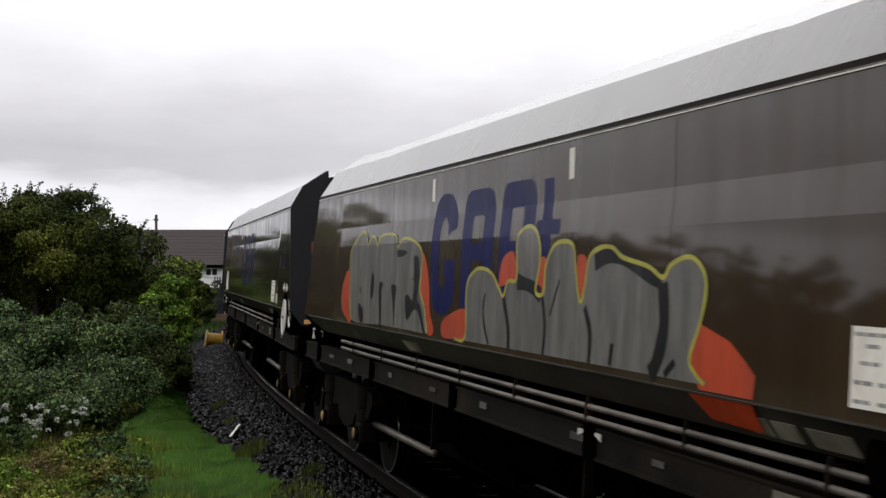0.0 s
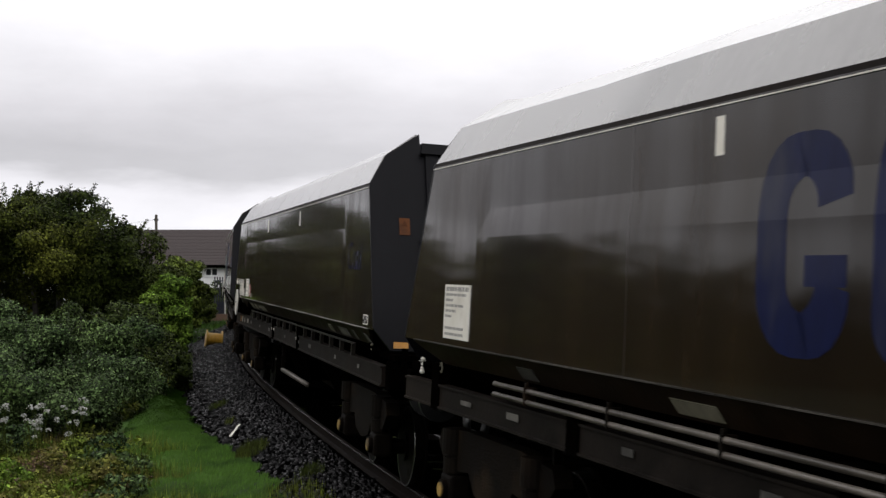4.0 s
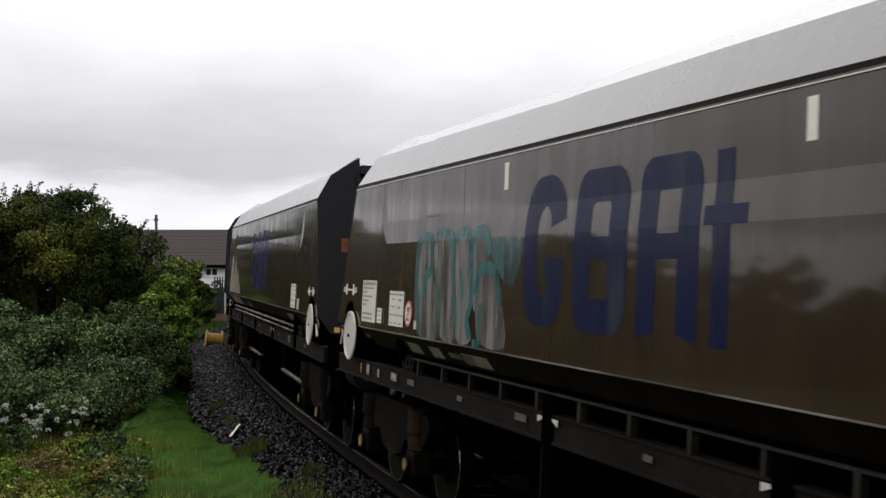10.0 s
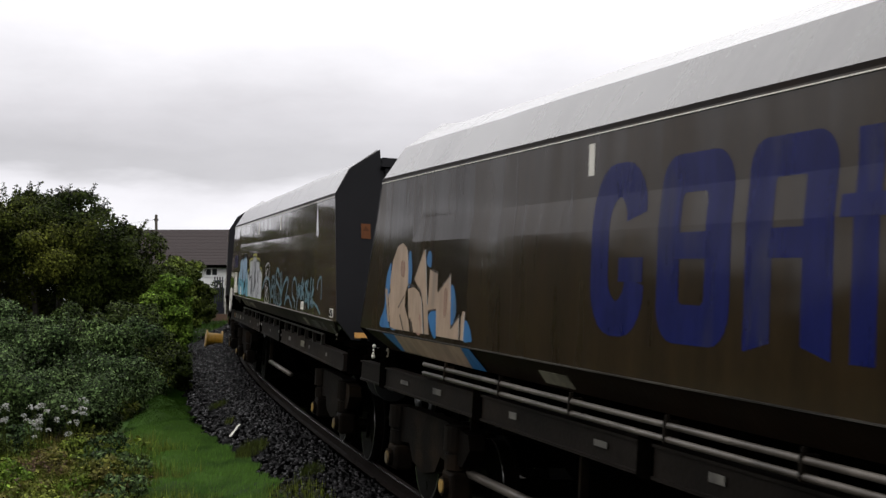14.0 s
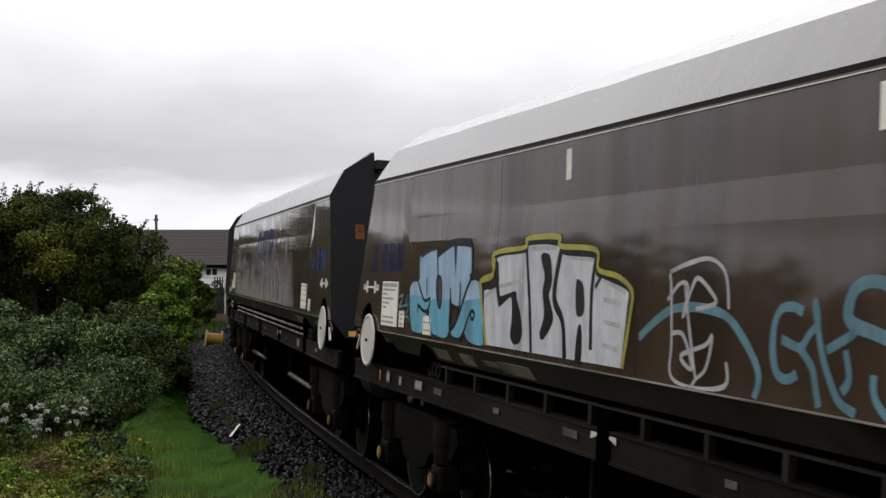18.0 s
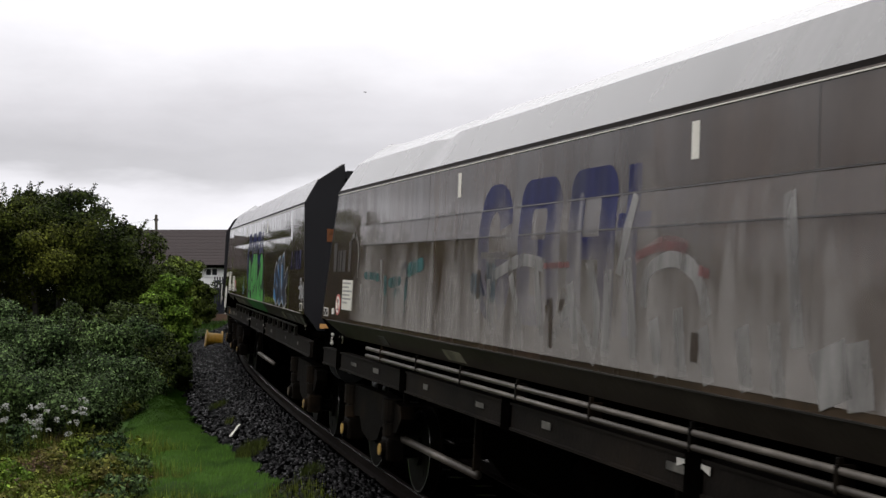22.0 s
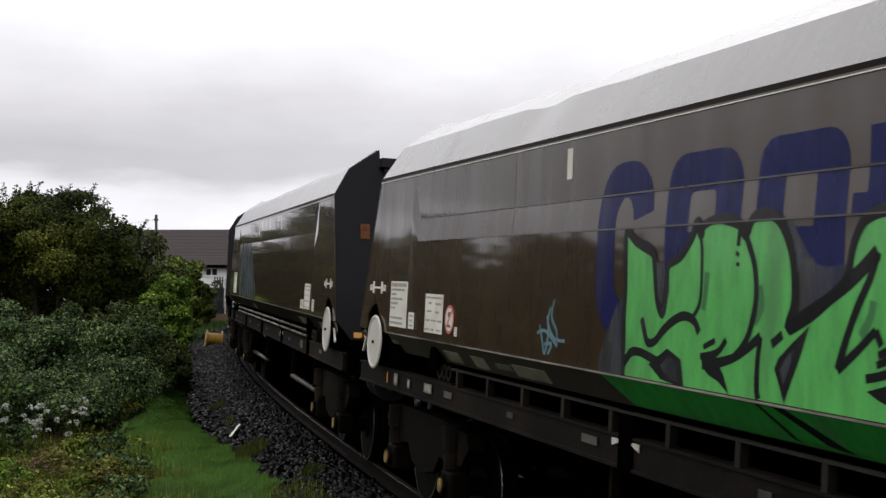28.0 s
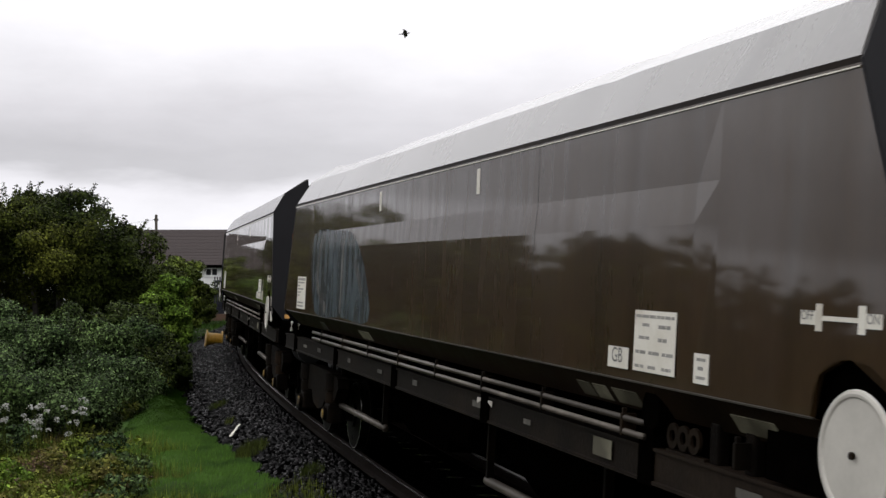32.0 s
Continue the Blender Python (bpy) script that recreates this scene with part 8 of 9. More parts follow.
line(5, "scrub_pale", 0.2, [(3.46, 1.98), (3.51, 1.7)], 9)
line(5, "scrub_pale", 0.09, [(1.42, 2.06), (1.46, 2.25), (1.75, 2.33), (2.04, 2.25), (2.17, 2.03)], 9)
line(5, "scrub_pale", 0.09, [(1.25, 2.7), (1.17, 2.5), (1.07, 2.24)], 9)
line(5, "scrub_pale", 0.11, [(2.12, 1.98), (2.21, 1.7)], 9)
line(5, "scrub_pale", 0.13, [(2.51, 2.0), (2.59, 1.7)], 9)
line(5, "scrub_pale", 0.1, [(2.81, 2.03), (2.88, 1.7)], 9)
line(5, "scrub_pale", 0.09, [(-1.23, 2.21), (-0.61, 2.33), (-0.13, 2.29)], 9)
line(5, "scrub_pale", 0.09, [(-0.81, 2.23), (-0.52, 1.72)], 9)
line(5, "scrub_pale", 0.1, [(0.32, 2.18), (0.46, 1.72)], 9)
line(5, "scrub_pale", 0.12, [(0.92, 2.27), (0.92, 1.7)], 9)
line(5, "scrub_pale", 0.1, [(-0.31, 2.27), (-0.12, 1.74)], 9)
line(5, "scrub_pale", 0.12, [(1.55, 2.0), (1.65, 1.7)], 9)
line(5, "scrub_pale", 0.08, [(-1.3, 2.19), (-1.28, 1.78)], 9)
line(5, "scrub_pale", 0.1, [(0.62, 2.33), (0.78, 1.98), (0.7, 1.7)], 9)
line(5, "scrub_pale", 0.12, [(1.84, 2.07), (1.91, 1.71)], 9)
line(5, "scrub_pale", 0.1, [(1.19, 2.33), (1.33, 1.72)], 9)
line(5, "scrub_pale", 0.08, [(0.04, 1.79), (0.34, 2.02), (0.69, 1.79)], 9)
line(5, "umber_paint", 0.07, [(-0.0, 2.08), (0.02, 1.75)], 11)
line(5, "umber_paint", 0.09, [(2.05, 1.95), (2.04, 1.8)], 11)
line(5, "umber_paint", 0.07, [(-1.54, 2.26), (-1.56, 2.04)], 11)
# green piece, navy piece with white edge, white tag
fill(6, "slate_paint", [(1.6, 2.35), (1.71, 2.31), (1.76, 2.19), (1.75, 2.06), (1.69, 1.97), (1.81, 1.95), (1.73, 1.89), (1.57, 1.91)], 1)
fill(6, "slate_paint", [(1.84, 1.85), (1.94, 1.89), (2.03, 1.88), (2.07, 1.81), (2.05, 1.67), (1.84, 1.665)], 1)
fill(6, "slate_paint", [(-1.17, 2.1), (-1.36, 1.94), (-1.5, 1.665), (-1.15, 1.665)], 1)
fill(6, "slate_paint", [(0.53, 2.52), (0.8, 2.3), (1.04, 2.3), (0.94, 2.19), (0.62, 2.03)], 1)
fill(6, "green_paint", [(-1.15, 1.665), (-1.15, 1.8), (-1.16, 1.99), (-1.15, 2.18), (-1.16, 2.37), (-1.15, 2.49), (-1.03, 2.43), (-0.82, 2.37), (-0.78, 2.29), (-0.74, 2.11), (-0.67, 2.03), (-0.63, 2.15), (-0.62, 2.29), (-0.48, 2.34), (-0.35, 2.45), (-0.31, 2.52), (-0.26, 2.45), (-0.23, 2.5), (-0.1, 2.53), (0.03, 2.52), (0.13, 2.49), (0.19, 2.44), (0.25, 2.52), (0.38, 2.54), (0.49, 2.5), (0.58, 2.39), (0.63, 2.23), (0.63, 2.11), (0.59, 2.01), (0.82, 2.11), (0.98, 2.19), (1.04, 2.27), (1.07, 2.38), (1.14, 2.48), (1.27, 2.52), (1.4, 2.51), (1.52, 2.45), (1.6, 2.35), (1.64, 2.21), (1.62, 2.08), (1.57, 1.97), (1.51, 1.91), (1.53, 1.89), (1.68, 1.88), (1.78, 1.92), (1.84, 1.95), (1.84, 1.85), (1.83, 1.74), (1.83, 1.665), (1.83, 1.665), (1.49, 1.665), (0.66, 1.665), (-0.57, 1.665), (-1.15, 1.665)], 2, False)
line(6, "black_paint", 0.055, [(-1.15, 1.665), (-1.15, 1.8), (-1.16, 1.99), (-1.15, 2.18), (-1.16, 2.37), (-1.15, 2.49), (-1.03, 2.43), (-0.82, 2.37), (-0.78, 2.29), (-0.74, 2.11), (-0.67, 2.03), (-0.63, 2.15), (-0.62, 2.29), (-0.48, 2.34), (-0.35, 2.45), (-0.31, 2.52), (-0.26, 2.45), (-0.23, 2.5), (-0.1, 2.53), (0.03, 2.52), (0.13, 2.49), (0.19, 2.44), (0.25, 2.52), (0.38, 2.54), (0.49, 2.5), (0.58, 2.39), (0.63, 2.23), (0.63, 2.11), (0.59, 2.01), (0.82, 2.11), (0.98, 2.19), (1.04, 2.27), (1.07, 2.38), (1.14, 2.48), (1.27, 2.52), (1.4, 2.51), (1.52, 2.45), (1.6, 2.35), (1.64, 2.21), (1.62, 2.08), (1.57, 1.97), (1.51, 1.91), (1.53, 1.89), (1.68, 1.88), (1.78, 1.92), (1.84, 1.95), (1.84, 1.85), (1.83, 1.74), (1.83, 1.665)], 4)
line(6, "black_paint", 0.05, [(-0.92, 2), (-0.89, 1.94), (-0.84, 1.87), (-0.75, 1.88), (-0.66, 1.94), (-0.54, 2), (-0.42, 2.03), (-0.31, 2.01), (-0.25, 1.95)], 4)
line(6, "black_paint", 0.05, [(-1.14, 1.73), (-1.05, 1.8), (-0.94, 1.81), (-0.81, 1.79), (-0.69, 1.77)], 4)
line(6, "black_paint", 0.03, [(-0.31, 2.52), (-0.25, 2.4), (-0.24, 2.19), (-0.26, 2.09), (-0.33, 2.02)], 4)
line(6, "black_paint", 0.045, [(0.19, 2.44), (0.28, 2.29), (0.3, 2.13), (0.25, 1.98), (0.18, 1.9), (0.11, 1.85)], 4)
line(6, "black_paint", 0.03, [(-0.2, 1.88), (-0.08, 1.92)], 4)
line(6, "black_paint", 0.035, [(-0.23, 1.83), (-0.06, 1.86), (0.03, 1.93)], 4)
line(6, "black_paint", 0.05, [(-0.21, 1.79), (-0.05, 1.81), (0.15, 1.86), (0.35, 1.96)], 4)
line(6, "black_paint", 0.04, [(0.35, 1.96), (0.33, 1.84), (0.33, 1.71), (0.35, 1.665)], 4)
line(6, "black_paint", 0.07, [(0.59, 2.01), (0.82, 2.11), (1.07, 2.24), (1.24, 2.35)], 4)
line(6, "black_paint", 0.045, [(1.24, 2.35), (1.19, 2.24), (1.11, 2.12), (1.04, 1.99), (0.98, 1.85)], 4)
line(6, "black_paint", 0.04, [(0.98, 1.85), (1.13, 1.95), (1.24, 2.03)], 4)
line(6, "black_paint", 0.04, [(1.24, 2.03), (1.28, 1.97)], 4)
line(6, "black_paint", 0.035, [(1.26, 1.93), (1.34, 1.96)], 4)
line(6, "black_paint", 0.035, [(1.25, 1.89), (1.37, 1.93)], 4)
line(6, "black_paint", 0.04, [(1.18, 1.83), (1.32, 1.86), (1.43, 1.92), (1.51, 1.96)], 4)
line(6, "black_paint", 0.035, [(0.13, 2.47), (0.12, 2.39)], 4)
line(6, "black_paint", 0.035, [(0.12, 2.36), (0.11, 2.34)], 4)
line(6, "black_paint", 0.035, [(0.12, 2.31), (0.12, 2.29)], 4)
line(6, "black_paint", 0.05, [(0.45, 1.93), (0.54, 1.98)], 4)
line(6, "black_paint", 0.06, [(1.51, 1.91), (1.6, 1.88), (1.76, 1.91), (1.87, 2.03)], 4)
fill(6, "black_paint", [(-0.82, 1.75), (-0.6, 1.85), (-0.44, 1.8), (-0.4, 1.665), (-0.51, 1.665), (-0.67, 1.68)], 4, False)
fill(6, "black_paint", [(-0.21, 1.78), (-0.13, 1.74), (-0.04, 1.72), (0.07, 1.665), (0.01, 1.76), (-0.05, 1.81)], 4, False)
fill(6, "black_paint", [(0.76, 2.03), (0.63, 1.95), (0.51, 1.87), (0.48, 1.82), (0.57, 1.67), (0.62, 1.76), (0.69, 1.88)], 4, False)
fill(6, "black_paint", [(1.19, 1.78), (1.27, 1.75), (1.39, 1.72), (1.49, 1.665), (1.42, 1.76), (1.4, 1.85), (1.31, 1.81)], 4, False)
fill(6, "slate_paint", [(-0.68, 1.75), (-0.58, 1.81), (-0.5, 1.79), (-0.47, 1.68), (-0.58, 1.69)], 5, False)
fill(6, "slate_paint", [(0.65, 1.93), (0.57, 1.87), (0.53, 1.82), (0.56, 1.75), (0.61, 1.84)], 5, False)
fill(6, "slate_paint", [(-0.76, 2.32), (-0.73, 2.13), (-0.68, 2.07), (-0.65, 2.17), (-0.65, 2.29)], 5, False)
line(6, "green_shade", 0.05, [(-0.18, 2.26), (-0.2, 2.12), (-0.22, 2.07)], 3)
line(6, "green_shade", 0.05, [(0.33, 2.2), (0.35, 2.1), (0.29, 2.02)], 3)
line(6, "green_shade", 0.05, [(1.22, 2.15), (1.2, 2.08), (1.14, 2)], 3)
line(6, "sky_paint_pale", 0.024, [(-2.48, 1.9), (-2.43, 1.8), (-2.38, 1.71), (-2.32, 1.85), (-2.35, 1.96)], 1)
line(6, "sky_paint_pale", 0.024, [(-2.23, 2.07), (-2.27, 1.96), (-2.18, 1.87), (-2.16, 1.78)], 1)
line(6, "sky_paint_pale", 0.024, [(-2.52, 1.84), (-2.37, 1.86), (-2.16, 1.77)], 1)
line(6, "sky_paint_pale", 0.024, [(-2.32, 1.71), (-2.26, 1.78), (-2.39, 1.77)], 1)
line(6, "sky_paint_pale", 0.024, [(-2.29, 2.02), (-2.33, 1.92), (-2.22, 1.82), (-2.04, 1.81)], 1)
fill(6, "navy_paint", [(3.84, 2.35), (3.64, 2.19), (3.64, 2.07), (3.57, 1.95), (3.59, 1.77), (3.8, 1.74), (4.01, 1.665), (4.2, 1.72), (4.32, 1.78), (4.41, 1.67), (4.58, 1.7), (4.76, 1.76), (4.67, 1.91), (4.58, 2.02), (4.52, 2.25), (4.45, 2.43), (4.13, 2.39), (4.13, 2.31), (4.12, 2.2)], 2, False)
line(6, "white_paint", 0.034, [(3.84, 2.35), (3.64, 2.19), (3.64, 2.07), (3.57, 1.95), (3.59, 1.77), (3.8, 1.74), (4.01, 1.665), (4.2, 1.72), (4.32, 1.78), (4.41, 1.67), (4.58, 1.7), (4.76, 1.76), (4.67, 1.91), (4.58, 2.02), (4.52, 2.25), (4.45, 2.43), (4.13, 2.39), (4.13, 2.31), (4.12, 2.2)], 5, True, rounded=False)
fill(6, "navy_paint", [(4.92, 2.48), (4.69, 2.43), (4.66, 2.34), (4.6, 2.29), (4.63, 2.07), (4.7, 1.92), (4.76, 1.76), (4.85, 1.76), (5.02, 1.665), (5.19, 1.67), (5.39, 1.75), (5.34, 1.83), (5.2, 1.94), (5.41, 2.02), (5.39, 2.27), (5.03, 2.09), (4.98, 2.21), (4.98, 2.34)], 2, False)
line(6, "white_paint", 0.034, [(4.92, 2.48), (4.69, 2.43), (4.66, 2.34), (4.6, 2.29), (4.63, 2.07), (4.7, 1.92), (4.76, 1.76), (4.85, 1.76), (5.02, 1.665), (5.19, 1.67), (5.39, 1.75), (5.34, 1.83), (5.2, 1.94), (5.41, 2.02), (5.39, 2.27), (5.03, 2.09), (4.98, 2.21), (4.98, 2.34)], 5, True, rounded=False)
fill(6, "sky_bright", [(4.12, 2.35), (4.25, 2.26), (4.37, 2.06), (4.2, 2.15), (4.06, 2.27)], 4, False)
fill(6, "sky_bright", [(3.59, 1.92), (3.73, 1.93), (3.92, 1.79), (4.02, 1.67), (3.87, 1.68), (3.75, 1.75), (3.6, 1.78)], 4, False)
fill(6, "sky_bright", [(3.83, 2.11), (4.16, 2.01), (4.14, 1.93), (3.97, 2.01)], 4, False)
fill(6, "sky_bright", [(4.62, 2.33), (4.75, 2.29), (4.8, 1.95), (4.7, 1.92), (4.64, 2.07)], 4, False)
fill(6, "sky_bright", [(4.33, 1.82), (4.48, 1.75), (4.51, 1.69), (4.41, 1.69)], 4, False)
fill(6, "sky_bright", [(4.76, 1.84), (4.89, 1.81), (5.03, 1.67), (4.86, 1.72), (4.77, 1.76)], 4, False)
fill(6, "sky_bright", [(3.64, 2.18), (3.75, 2.15), (3.7, 2), (3.61, 1.95)], 4, False)
fill(6, "sky_bright", [(4.15, 2.39), (4.45, 2.42), (4.45, 2.4), (4.18, 2.36)], 4, False)
fill(6, "sky_bright", [(4.69, 2.41), (4.93, 2.47), (4.93, 2.44), (4.71, 2.38)], 4, False)
line(6, "white_paint", 0.022, [(3.93, 2), (4.1, 1.95), (4.02, 1.86), (3.95, 1.93)], 6, True, rounded=False)
line(6, "sky_bright", 0.03, [(4.38, 2.15), (4.39, 1.92), (4.38, 1.83)], 4)
line(6, "white_paint", 0.04, [(6.81, 1.97), (6.84, 1.99), (6.93, 1.99)], 1)
line(6, "white_paint", 0.04, [(7.05, 2.03), (7.06, 2.09), (7.01, 2.11), (6.96, 2.1), (6.95, 2.03), (7.05, 1.97), (7.05, 1.92), (6.94, 1.86), (6.91, 1.87)], 1)
line(6, "white_paint", 0.04, [(6.95, 2.03), (6.99, 1.91), (7.01, 1.87)], 1)
line(6, "white_paint", 0.04, [(7.05, 2.02), (7.15, 2), (7.13, 1.95), (7.19, 1.93), (7.12, 1.86), (7.08, 1.84)], 1)
line(6, "white_paint", 0.04, [(7.18, 1.79), (7.23, 1.9), (7.25, 2), (7.27, 2.06), (7.32, 1.96), (7.39, 1.82), (7.43, 1.72)], 1)
line(6, "white_paint", 0.04, [(7.22, 1.87), (7.35, 1.89)], 1)
# pale washed patch
fill(7, "wash_blue", [(-5.41, 2.66), (-3.78, 2.7), (-2.95, 2.64), (-2.27, 2.29), (-1.99, 1.71), (-3.49, 1.7), (-5.11, 1.7)], 1)
line(7, "scrub_paint", 0.12, [(-4.83, 2.61), (-4.98, 2.08), (-4.38, 1.74)], 2)
line(7, "scrub_paint", 0.12, [(-3.42, 2.62), (-3.44, 2.1), (-3.5, 1.74)], 2)
line(7, "scrub_paint", 0.12, [(-2.73, 2.35), (-2.34, 1.99)], 2)
# deep green foot of the green piece on the skirt
bm = bmesh.new()
f = bm.faces.new([bm.verts.new((-a, 1.37 - 0.13 * q + 0.007, 1.653 - 0.17 * q)) for a, q in [(-1.45, 0.02), (1.6, 0.02), (1.75, 0.98), (-1.2, 0.98)]])
shape(6, "paint_field", bm, "green_deep")


def on_skirt(k, m, x0, x1, y0, y1, f1, layer=1):
    """Paint that runs over the edge on to the sloping skirt: from x0..x1 at the top to y0..y1 lower down."""
    s = 1 if k in TURNED else -1
    place = lambda u, f: (-u if k in TURNED else u, s * (1.37 - 0.13 * f + 0.009 + 0.001 * layer), 1.65 - 0.17 * f - 0.004)
    bm = bmesh.new()
    bm.faces.new([bm.verts.new(place(u, f)) for u, f in ((x0, 0.0), (x1, 0.0), (y1, f1), (y0, f1 * 0.9))])
    return part("paint_field", bm, M[m], PIECES[k])


on_skirt(3, "cream_paint", -6.17, -4.17, -6.15, -4.2, 0.97, 2)
on_skirt(3, "sky_paint", -6.6, -3.95, -6.3, -3.86, 0.97, 1)
on_skirt(-1, "orange_paint", 3.4, 4.05, 3.5, 4.0, 0.8, 1)
on_skirt(6, "green_deep", -1.15, 1.95, -0.95, 1.9, 0.85, 1)
on_skirt(6, "black_paint", 0.5, 0.6, 0.8, 0.99, 0.9, 3)
on_skirt(6, "black_paint", 0.34, 0.38, 0.51, 0.58, 0.9, 3)
# the pieces on this wagon cover its labels
for ob in list(WAGONS[4].children):
    if ob.name.startswith(("data_panel", "prohibition_disc")) or (ob.name.startswith("small_label") and min(v.co.x for v in ob.data.vertices) < 4.4):
        if min(v.co.y for v in ob.data.vertices) > 0:
            for sub in list(ob.children):
                bpy.data.objects.remove(sub)
            bpy.data.objects.remove(ob)


# ---- the scrubbed side: streaks of thinned paint, and its own labels at one end ----
def scrubbed(name, c, level, reach, scale, cover):
    """Thinned paint that fades out upwards in uneven streaks."""
    m = mat(name, c, tuple(x * 0.7 for x in c), 4.0, 0.5, coat=0.25, fine=0.2, spec=0.2)
    nt = m.node_tree
    n, l = nt.nodes.new, nt.links.new
    co = n("ShaderNodeTexCoord")
    sep = n("ShaderNodeSeparateXYZ")
    l(co.outputs["Object"], sep.inputs[0])
    mp = n("ShaderNodeMapping")
    mp.inputs["Scale"].default_value = (scale, 1.0, 0.55)
    l(co.outputs["Object"], mp.inputs[0])
    nz = n("ShaderNodeTexNoise")
    nz.inputs["Scale"].default_value = 1.0
    nz.inputs["Detail"].default_value = 5.0
    nz.inputs["Roughness"].default_value = 0.6
    l(mp.outputs[0], nz.inputs["Vector"])
    top = n("ShaderNodeMapRange")
    top.inputs["From Min"].default_value, top.inputs["From Max"].default_value = level - reach, level + reach
    top.inputs["To Min"].default_value, top.inputs["To Max"].default_value = 0.25, -0.25
    l(sep.outputs[2], top.inputs["Value"])
    add = n("ShaderNodeMath")
    l(nz.outputs["Fac"], add.inputs[0])
    l(top.outputs[0], add.inputs[1])
    mid = n("ShaderNodeMath")
    mid.operation = "ABSOLUTE"
    shift = n("ShaderNodeMath")
    shift.inputs[1].default_value = 1.05
    l(sep.outputs[0], shift.inputs[0])
    l(shift.outputs[0], mid.inputs[0])
    ends = n("ShaderNodeMapRange")
    ends.inputs["From Min"].default_value, ends.inputs["From Max"].default_value = 4.3, 5.6
    ends.inputs["To Min"].default_value, ends.inputs["To Max"].default_value = 0.0, -0.4
    l(mid.outputs[0], ends.inputs["Value"])
    both = n("ShaderNodeMath")
    l(add.outputs[0], both.inputs[0])
    l(ends.outputs[0], both.inputs[1])
    al = n("ShaderNodeMapRange")
    al.inputs["From Min"].default_value, al.inputs["From Max"].default_value = 0.42, 0.58
    al.inputs["To Min"].default_value, al.inputs["To Max"].default_value = 0.0, cover
    l(both.outputs[0], al.inputs["Value"])
    l(al.outputs[0], nt.nodes["Principled BSDF"].inputs["Alpha"])
    return m


M["scrub_wide"] = scrubbed("scrubbed_grey_haze", (0.26, 0.232, 0.208), 2.5, 0.7, 1.3, 0.44)
M["scrub_fine"] = scrubbed("scrubbed_pale_streaks", (0.46, 0.43, 0.4), 2.12, 0.9, 4.0, 0.4)
fill(5, "wash_blue", [(-1.75, 2.21), (-1.63, 2.23), (-1.51, 2.17), (-1.52, 1.98), (-1.65, 1.92), (-1.72, 2.02)], 4)
fill(5, "wash_blue", [(-1.38, 2.34), (-1.27, 2.37), (-1.17, 2.3), (-1.16, 1.88), (-1.27, 1.83), (-1.34, 2.08)], 4)
# what the scrubbing left: dull patches and uprights
fill(5, "teal_haze", [(-5.37, 2.22), (-5.06, 2.22), (-4.78, 2.21), (-4.76, 2.13), (-5.06, 2.15), (-5.36, 2.15)], 8)
fill(5, "teal_haze", [(-4.34, 2.16), (-3.94, 2.19), (-3.92, 2.11), (-4.31, 2.08)], 8)
fill(5, "teal_paint", [(-3.66, 2.3), (-3.38, 2.34), (-3.15, 2.36), (-3.14, 2.26), (-3.41, 2.22), (-3.65, 2.19)], 8)
fill(5, "teal_haze", [(-4.55, 2.16), (-4.43, 2.17), (-4.4, 1.99), (-4.35, 1.77), (-4.49, 1.84)], 8)
fill(5, "teal_haze", [(-4.21, 2.02), (-3.93, 2.08), (-3.91, 1.93), (-3.93, 1.82), (-4.11, 1.84)], 8)
fill(5, "teal_haze", [(-3.73, 2.17), (-3.66, 2.17), (-3.68, 1.94), (-3.78, 1.78), (-3.77, 2.01)], 8)
fill(5, "umber_paint", [(-5.46, 2.02), (-5.3, 2.05), (-5.14, 2.05), (-5.1, 1.96), (-5.03, 1.99), (-4.9, 2.04), (-4.83, 1.85), (-4.95, 1.78), (-5.03, 1.9), (-5.15, 1.8), (-5.31, 1.85), (-5.43, 1.81)], 8)
fill(5, "umber_paint", [(-4.68, 1.91), (-4.57, 1.95), (-4.5, 1.83), (-4.36, 1.76), (-4.56, 1.79), (-4.68, 1.84)], 8)
line(5, "slate_paint", 0.06, [(-3.88, 2.19), (-3.86, 2.27), (-3.78, 2.3), (-3.71, 2.27), (-3.69, 2.18), (-3.72, 2.11)], 9)
line(5, "scrub_paint", 0.05, [(-6.16, 2.29), (-6.16, 2.51), (-5.99, 2.62), (-5.81, 2.56), (-5.72, 2.4), (-5.74, 2.16)], 9)
line(5, "scrub_pale", 0.06, [(-4.69, 2.35), (-4.65, 2.12), (-4.67, 1.95)], 9)
line(5, "scrub_pale", 0.06, [(-5.54, 2.1), (-5.54, 1.84)], 9)
# folds of the pressed field, their crease shade painted as thin dark lines
for k in (5, 6):
    for z in (2.508, 2.712):
        bm = bmesh.new()
        fillrect(bm, k, -5.5, 5.5, z - 0.005, z + 0.005, 11)
        part("weld_seam", bm, M["body_dull"], WAGONS[k])
fill(5, "scrub_wide", [(-6.1, 1.7), (4.9, 1.7), (4.9, 2.95), (-6.1, 2.95)], 6, False)
fill(5, "scrub_fine", [(-6.05, 1.7), (4.95, 1.7), (4.95, 2.75), (-6.05, 2.75)], 7, False)
w5 = WAGONS[5]
for ob in list(w5.children):
    if ob.name.startswith("owner_panel") and ob.data.vertices[0].co.y < 0:
        for piece in list(ob.children):
            bpy.data.objects.remove(piece)
        bpy.data.objects.remove(ob)
check_label(w5, -1, -7.42, -7.18, 1.697, 1.793)
label_plate("small_label", w5, -1, -6.966, -6.854, 1.731, 1.8)
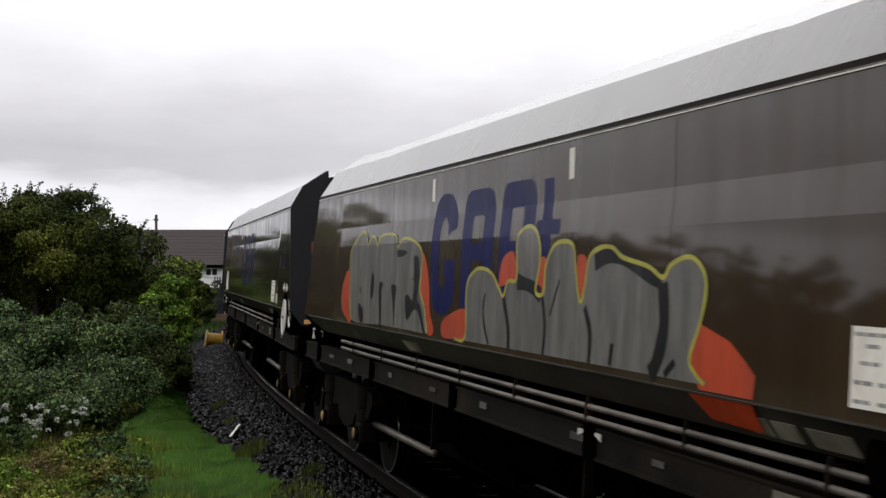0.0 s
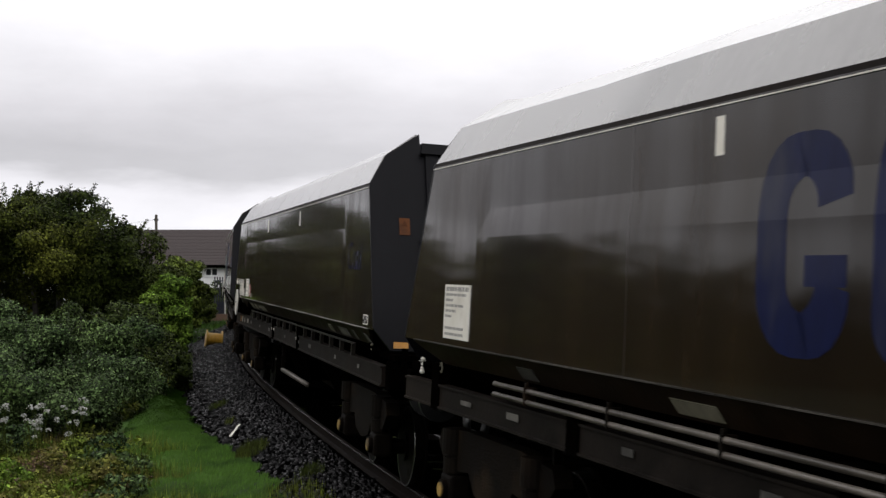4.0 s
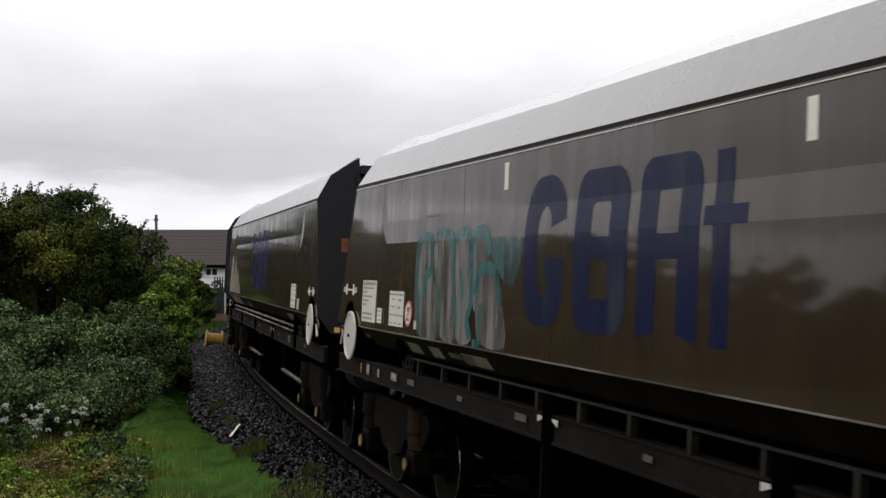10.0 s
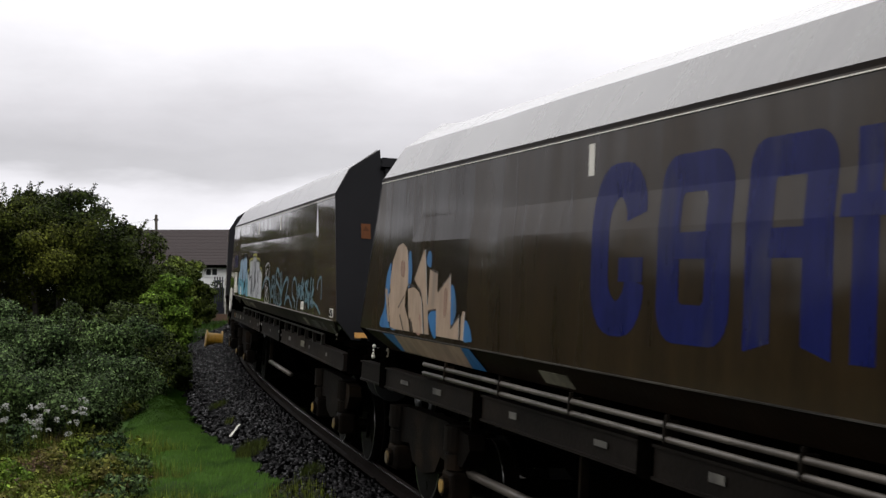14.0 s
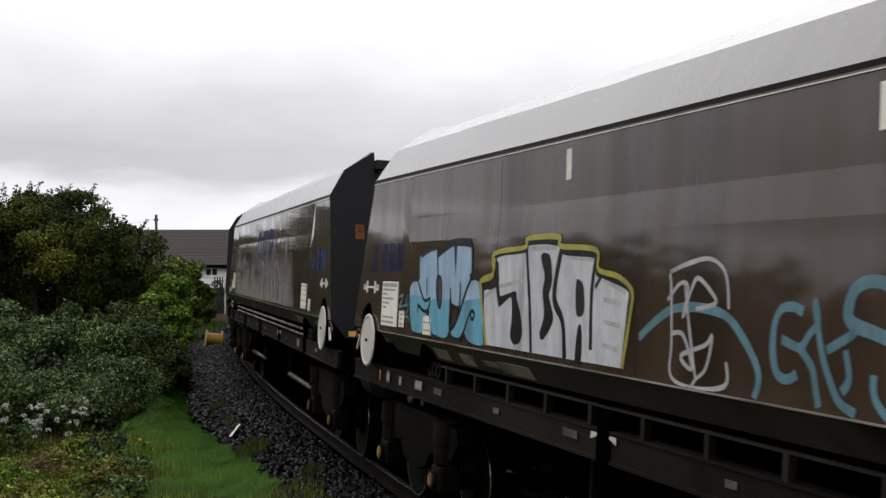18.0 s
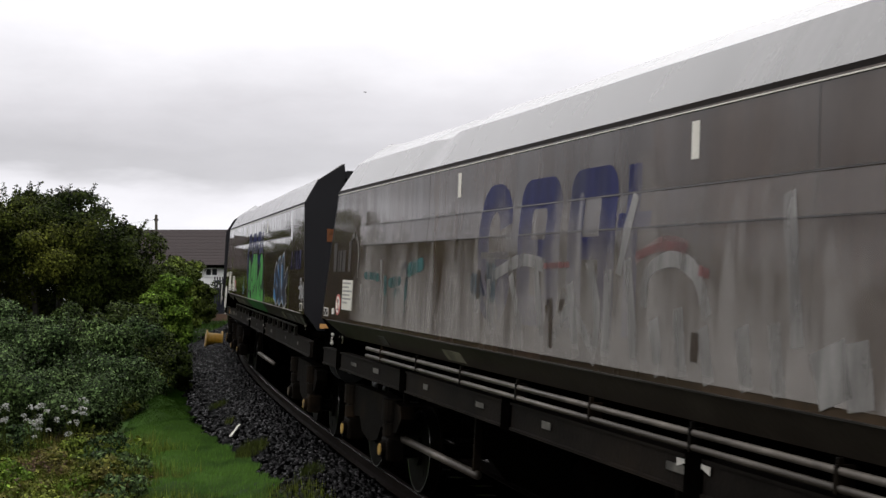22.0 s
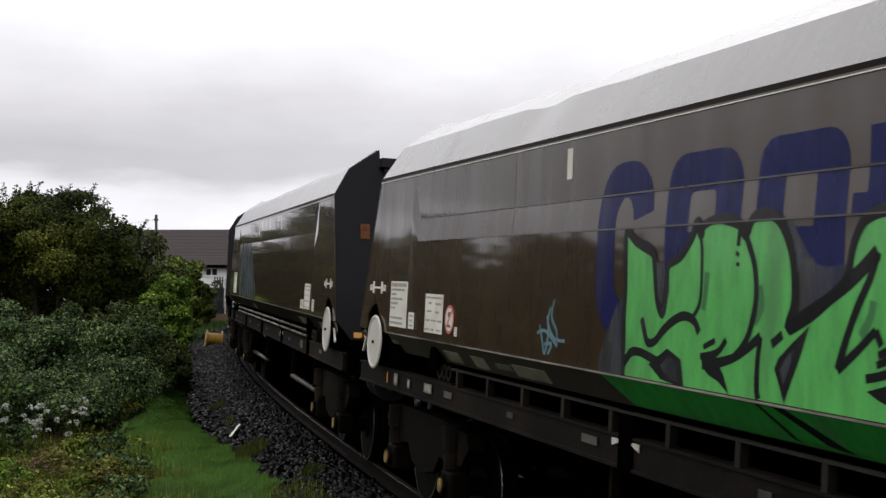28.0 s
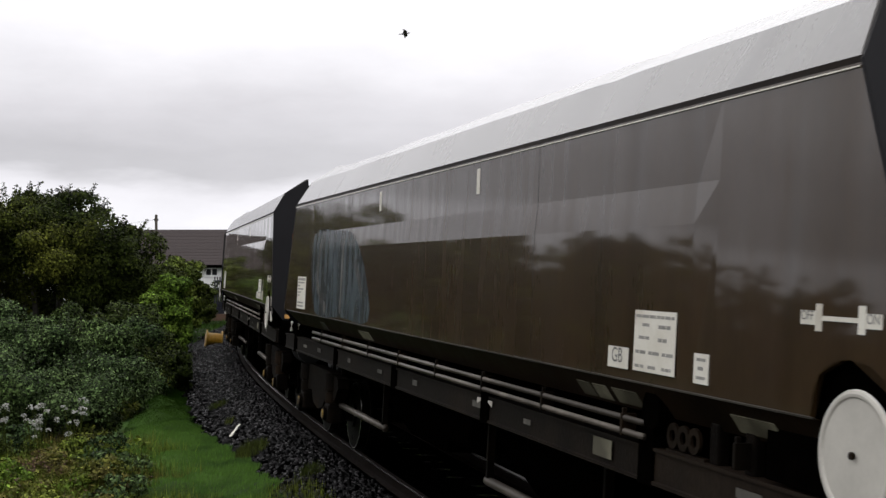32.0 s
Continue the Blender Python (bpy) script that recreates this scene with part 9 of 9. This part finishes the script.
disc5 = part("prohibition_disc", cyl(bmesh.new(), (-6.652, -1.3755, 1.848), (-6.652, -1.371, 1.848), 0.118, 28), M["red"], w5, "round red and white prohibition sign")
part("disc_centre", cyl(bmesh.new(), (-6.652, -1.377, 1.848), (-6.652, -1.3745, 1.848), 0.095, 28), M["plate"], disc5)
bm = bmesh.new()
pictogram(disc5, -1, -6.652, 1.848)
bar5 = ((-6.73, 1.915), (-6.715, 1.93), (-6.572, 1.785), (-6.587, 1.77))
prism(bm, [(a, -1.3785, b) for a, b in bar5], [(a, -1.376, b) for a, b in bar5])
part("bar", fixed(bm), M["red"], disc5)
label_plate("data_panel", w5, -1, -6.455, -5.95, 1.8, 2.13, "plate", lines=[(0.05, 0.86 - 0.13 * i, (0.8, 0.6, 0.9, 0.7, 0.85, 0.5)[i], 0.06) for i in range(6)], label="scrubbed, half illegible white data panel")
# faded brown mark
mark5 = label_plate("faded_mark", w5, -1, -7.0, -6.85, 2.221, 2.55, "faded", label="faded brown mark on the side", v=1.3705)
for a, b, z1 in ((-6.78, -6.71, 2.46), (-6.68, -6.58, 2.46), (-6.54, -6.38, 2.46), (-6.22, -6.12, 2.56)):
    part("bar", bx(bmesh.new(), a, b, -1.3745, -1.3705, 2.222, z1), M["faded"], mark5)
# label and solebar plate on the wagon with the tags
w4 = WAGONS[4]
label_plate("data_panel", w4, 1, 4.72, 4.96, 1.695, 1.86, lines=[(0.1, 0.6, 0.7, 0.08), (0.1, 0.2, 0.8, 0.08)], label="half-covered white data panel", v=1.3655)
gb4 = label_plate("country_label", w4, 1, -4.75, -4.47, 1.7, 1.806, label="square white label with a country code")
lettering("GB", 0.11, gb4, 1, -4.52, 1.708, 1.3775, "ink")
label_plate("solebar_plate", w4, 1, -4.55, -4.2, 1.19, 1.27, "plate_mid", v=1.303, label="dirty cream plate on the solebar")


# ---- birds ----
M["feather"] = mat("dark_grey_feathers", (0.06, 0.058, 0.055), (0.12, 0.115, 0.11), 20, 0.7)


def make_bird(label):
    b = thing("gull", label, "bird")
    bm = bmesh.new()
    bmesh.ops.create_uvsphere(bm, u_segments=10, v_segments=8, radius=1.0, matrix=Matrix.Diagonal((0.17, 0.05, 0.05, 1)))
    part("body", bm, M["feather"], b, smooth=True)
    bm = bmesh.new()
    bmesh.ops.create_uvsphere(bm, u_segments=8, v_segments=6, radius=0.035, matrix=Matrix.Translation((0.18, 0, 0.015)))
    cyl(bm, (0.2, 0, 0.012), (0.25, 0, 0.0), 0.012, 6, 0.003)
    part("head", bm, M["feather"], b)
    bm = bmesh.new()
    prism(bm, [(-0.14, -0.02, 0.004), (-0.14, 0.02, 0.004), (-0.27, 0.05, 0.004), (-0.27, -0.05, 0.004)], [(-0.14, -0.02, -0.004), (-0.14, 0.02, -0.004), (-0.27, 0.05, -0.004), (-0.27, -0.05, -0.004)])
    part("tail", fixed(bm), M["feather"], b)
    for s in (-1, 1):
        bm = bmesh.new()
        o = [(0.08, 0.0), (0.12, 0.2), (0.06, 0.36), (-0.06, 0.52), (-0.05, 0.34), (-0.07, 0.18), (-0.08, 0.0)]
        prism(bm, [(x, s * y, 0.006 + 0.05 * min(y, 0.22)) for x, y in o], [(x, s * y, -0.006 + 0.05 * min(y, 0.22)) for x, y in o])
        part("wing", fixed(bm), M["feather"], b)
    return b


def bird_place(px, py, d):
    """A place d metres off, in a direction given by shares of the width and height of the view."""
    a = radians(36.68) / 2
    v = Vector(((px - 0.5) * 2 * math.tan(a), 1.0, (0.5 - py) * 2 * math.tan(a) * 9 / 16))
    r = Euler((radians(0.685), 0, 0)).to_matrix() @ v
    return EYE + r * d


BIRDS = []
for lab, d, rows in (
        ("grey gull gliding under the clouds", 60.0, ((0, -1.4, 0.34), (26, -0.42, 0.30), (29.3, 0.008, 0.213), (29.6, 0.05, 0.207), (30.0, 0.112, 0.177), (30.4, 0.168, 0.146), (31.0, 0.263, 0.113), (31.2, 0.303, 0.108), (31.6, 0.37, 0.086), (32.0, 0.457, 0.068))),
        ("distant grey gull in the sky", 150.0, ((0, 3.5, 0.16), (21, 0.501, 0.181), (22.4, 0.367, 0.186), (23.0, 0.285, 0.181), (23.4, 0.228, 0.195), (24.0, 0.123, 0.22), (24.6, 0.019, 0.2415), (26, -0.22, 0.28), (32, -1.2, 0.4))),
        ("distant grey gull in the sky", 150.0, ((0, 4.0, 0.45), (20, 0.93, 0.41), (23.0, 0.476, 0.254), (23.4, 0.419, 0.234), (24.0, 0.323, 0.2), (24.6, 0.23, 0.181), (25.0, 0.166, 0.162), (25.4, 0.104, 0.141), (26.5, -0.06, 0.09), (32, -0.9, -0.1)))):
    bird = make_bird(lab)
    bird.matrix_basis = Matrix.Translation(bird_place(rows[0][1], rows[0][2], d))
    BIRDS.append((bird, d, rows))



def motions():
    """The train rolls past and slows down; every wheelset turns with the way it has gone."""
    times = [i * 0.5 for i in range(65)]
    fine = [i * 0.1 for i in range(321)]
    for k, w in WAGONS.items():
        turned = k in TURNED
        walk(w, [(t, wagon_pose(k, t, turned)) for t in times])
        for bogie in w.children:
            for ws in bogie.children:
                if ws.name.startswith("wheelset"):
                    x, sign = ws.location.x, (-1 if turned else 1)
                    walk(ws, [(t, pose(x, 0, 0.42, 0, math.degrees(sign * (along(t) - along(0)) / 0.42), 0)) for t in fine])
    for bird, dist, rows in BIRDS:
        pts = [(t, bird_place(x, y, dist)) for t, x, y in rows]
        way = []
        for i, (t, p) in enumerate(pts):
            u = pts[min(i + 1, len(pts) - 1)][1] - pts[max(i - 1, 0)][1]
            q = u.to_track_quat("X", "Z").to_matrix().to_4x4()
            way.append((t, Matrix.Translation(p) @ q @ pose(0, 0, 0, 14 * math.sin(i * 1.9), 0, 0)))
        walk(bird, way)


motions()
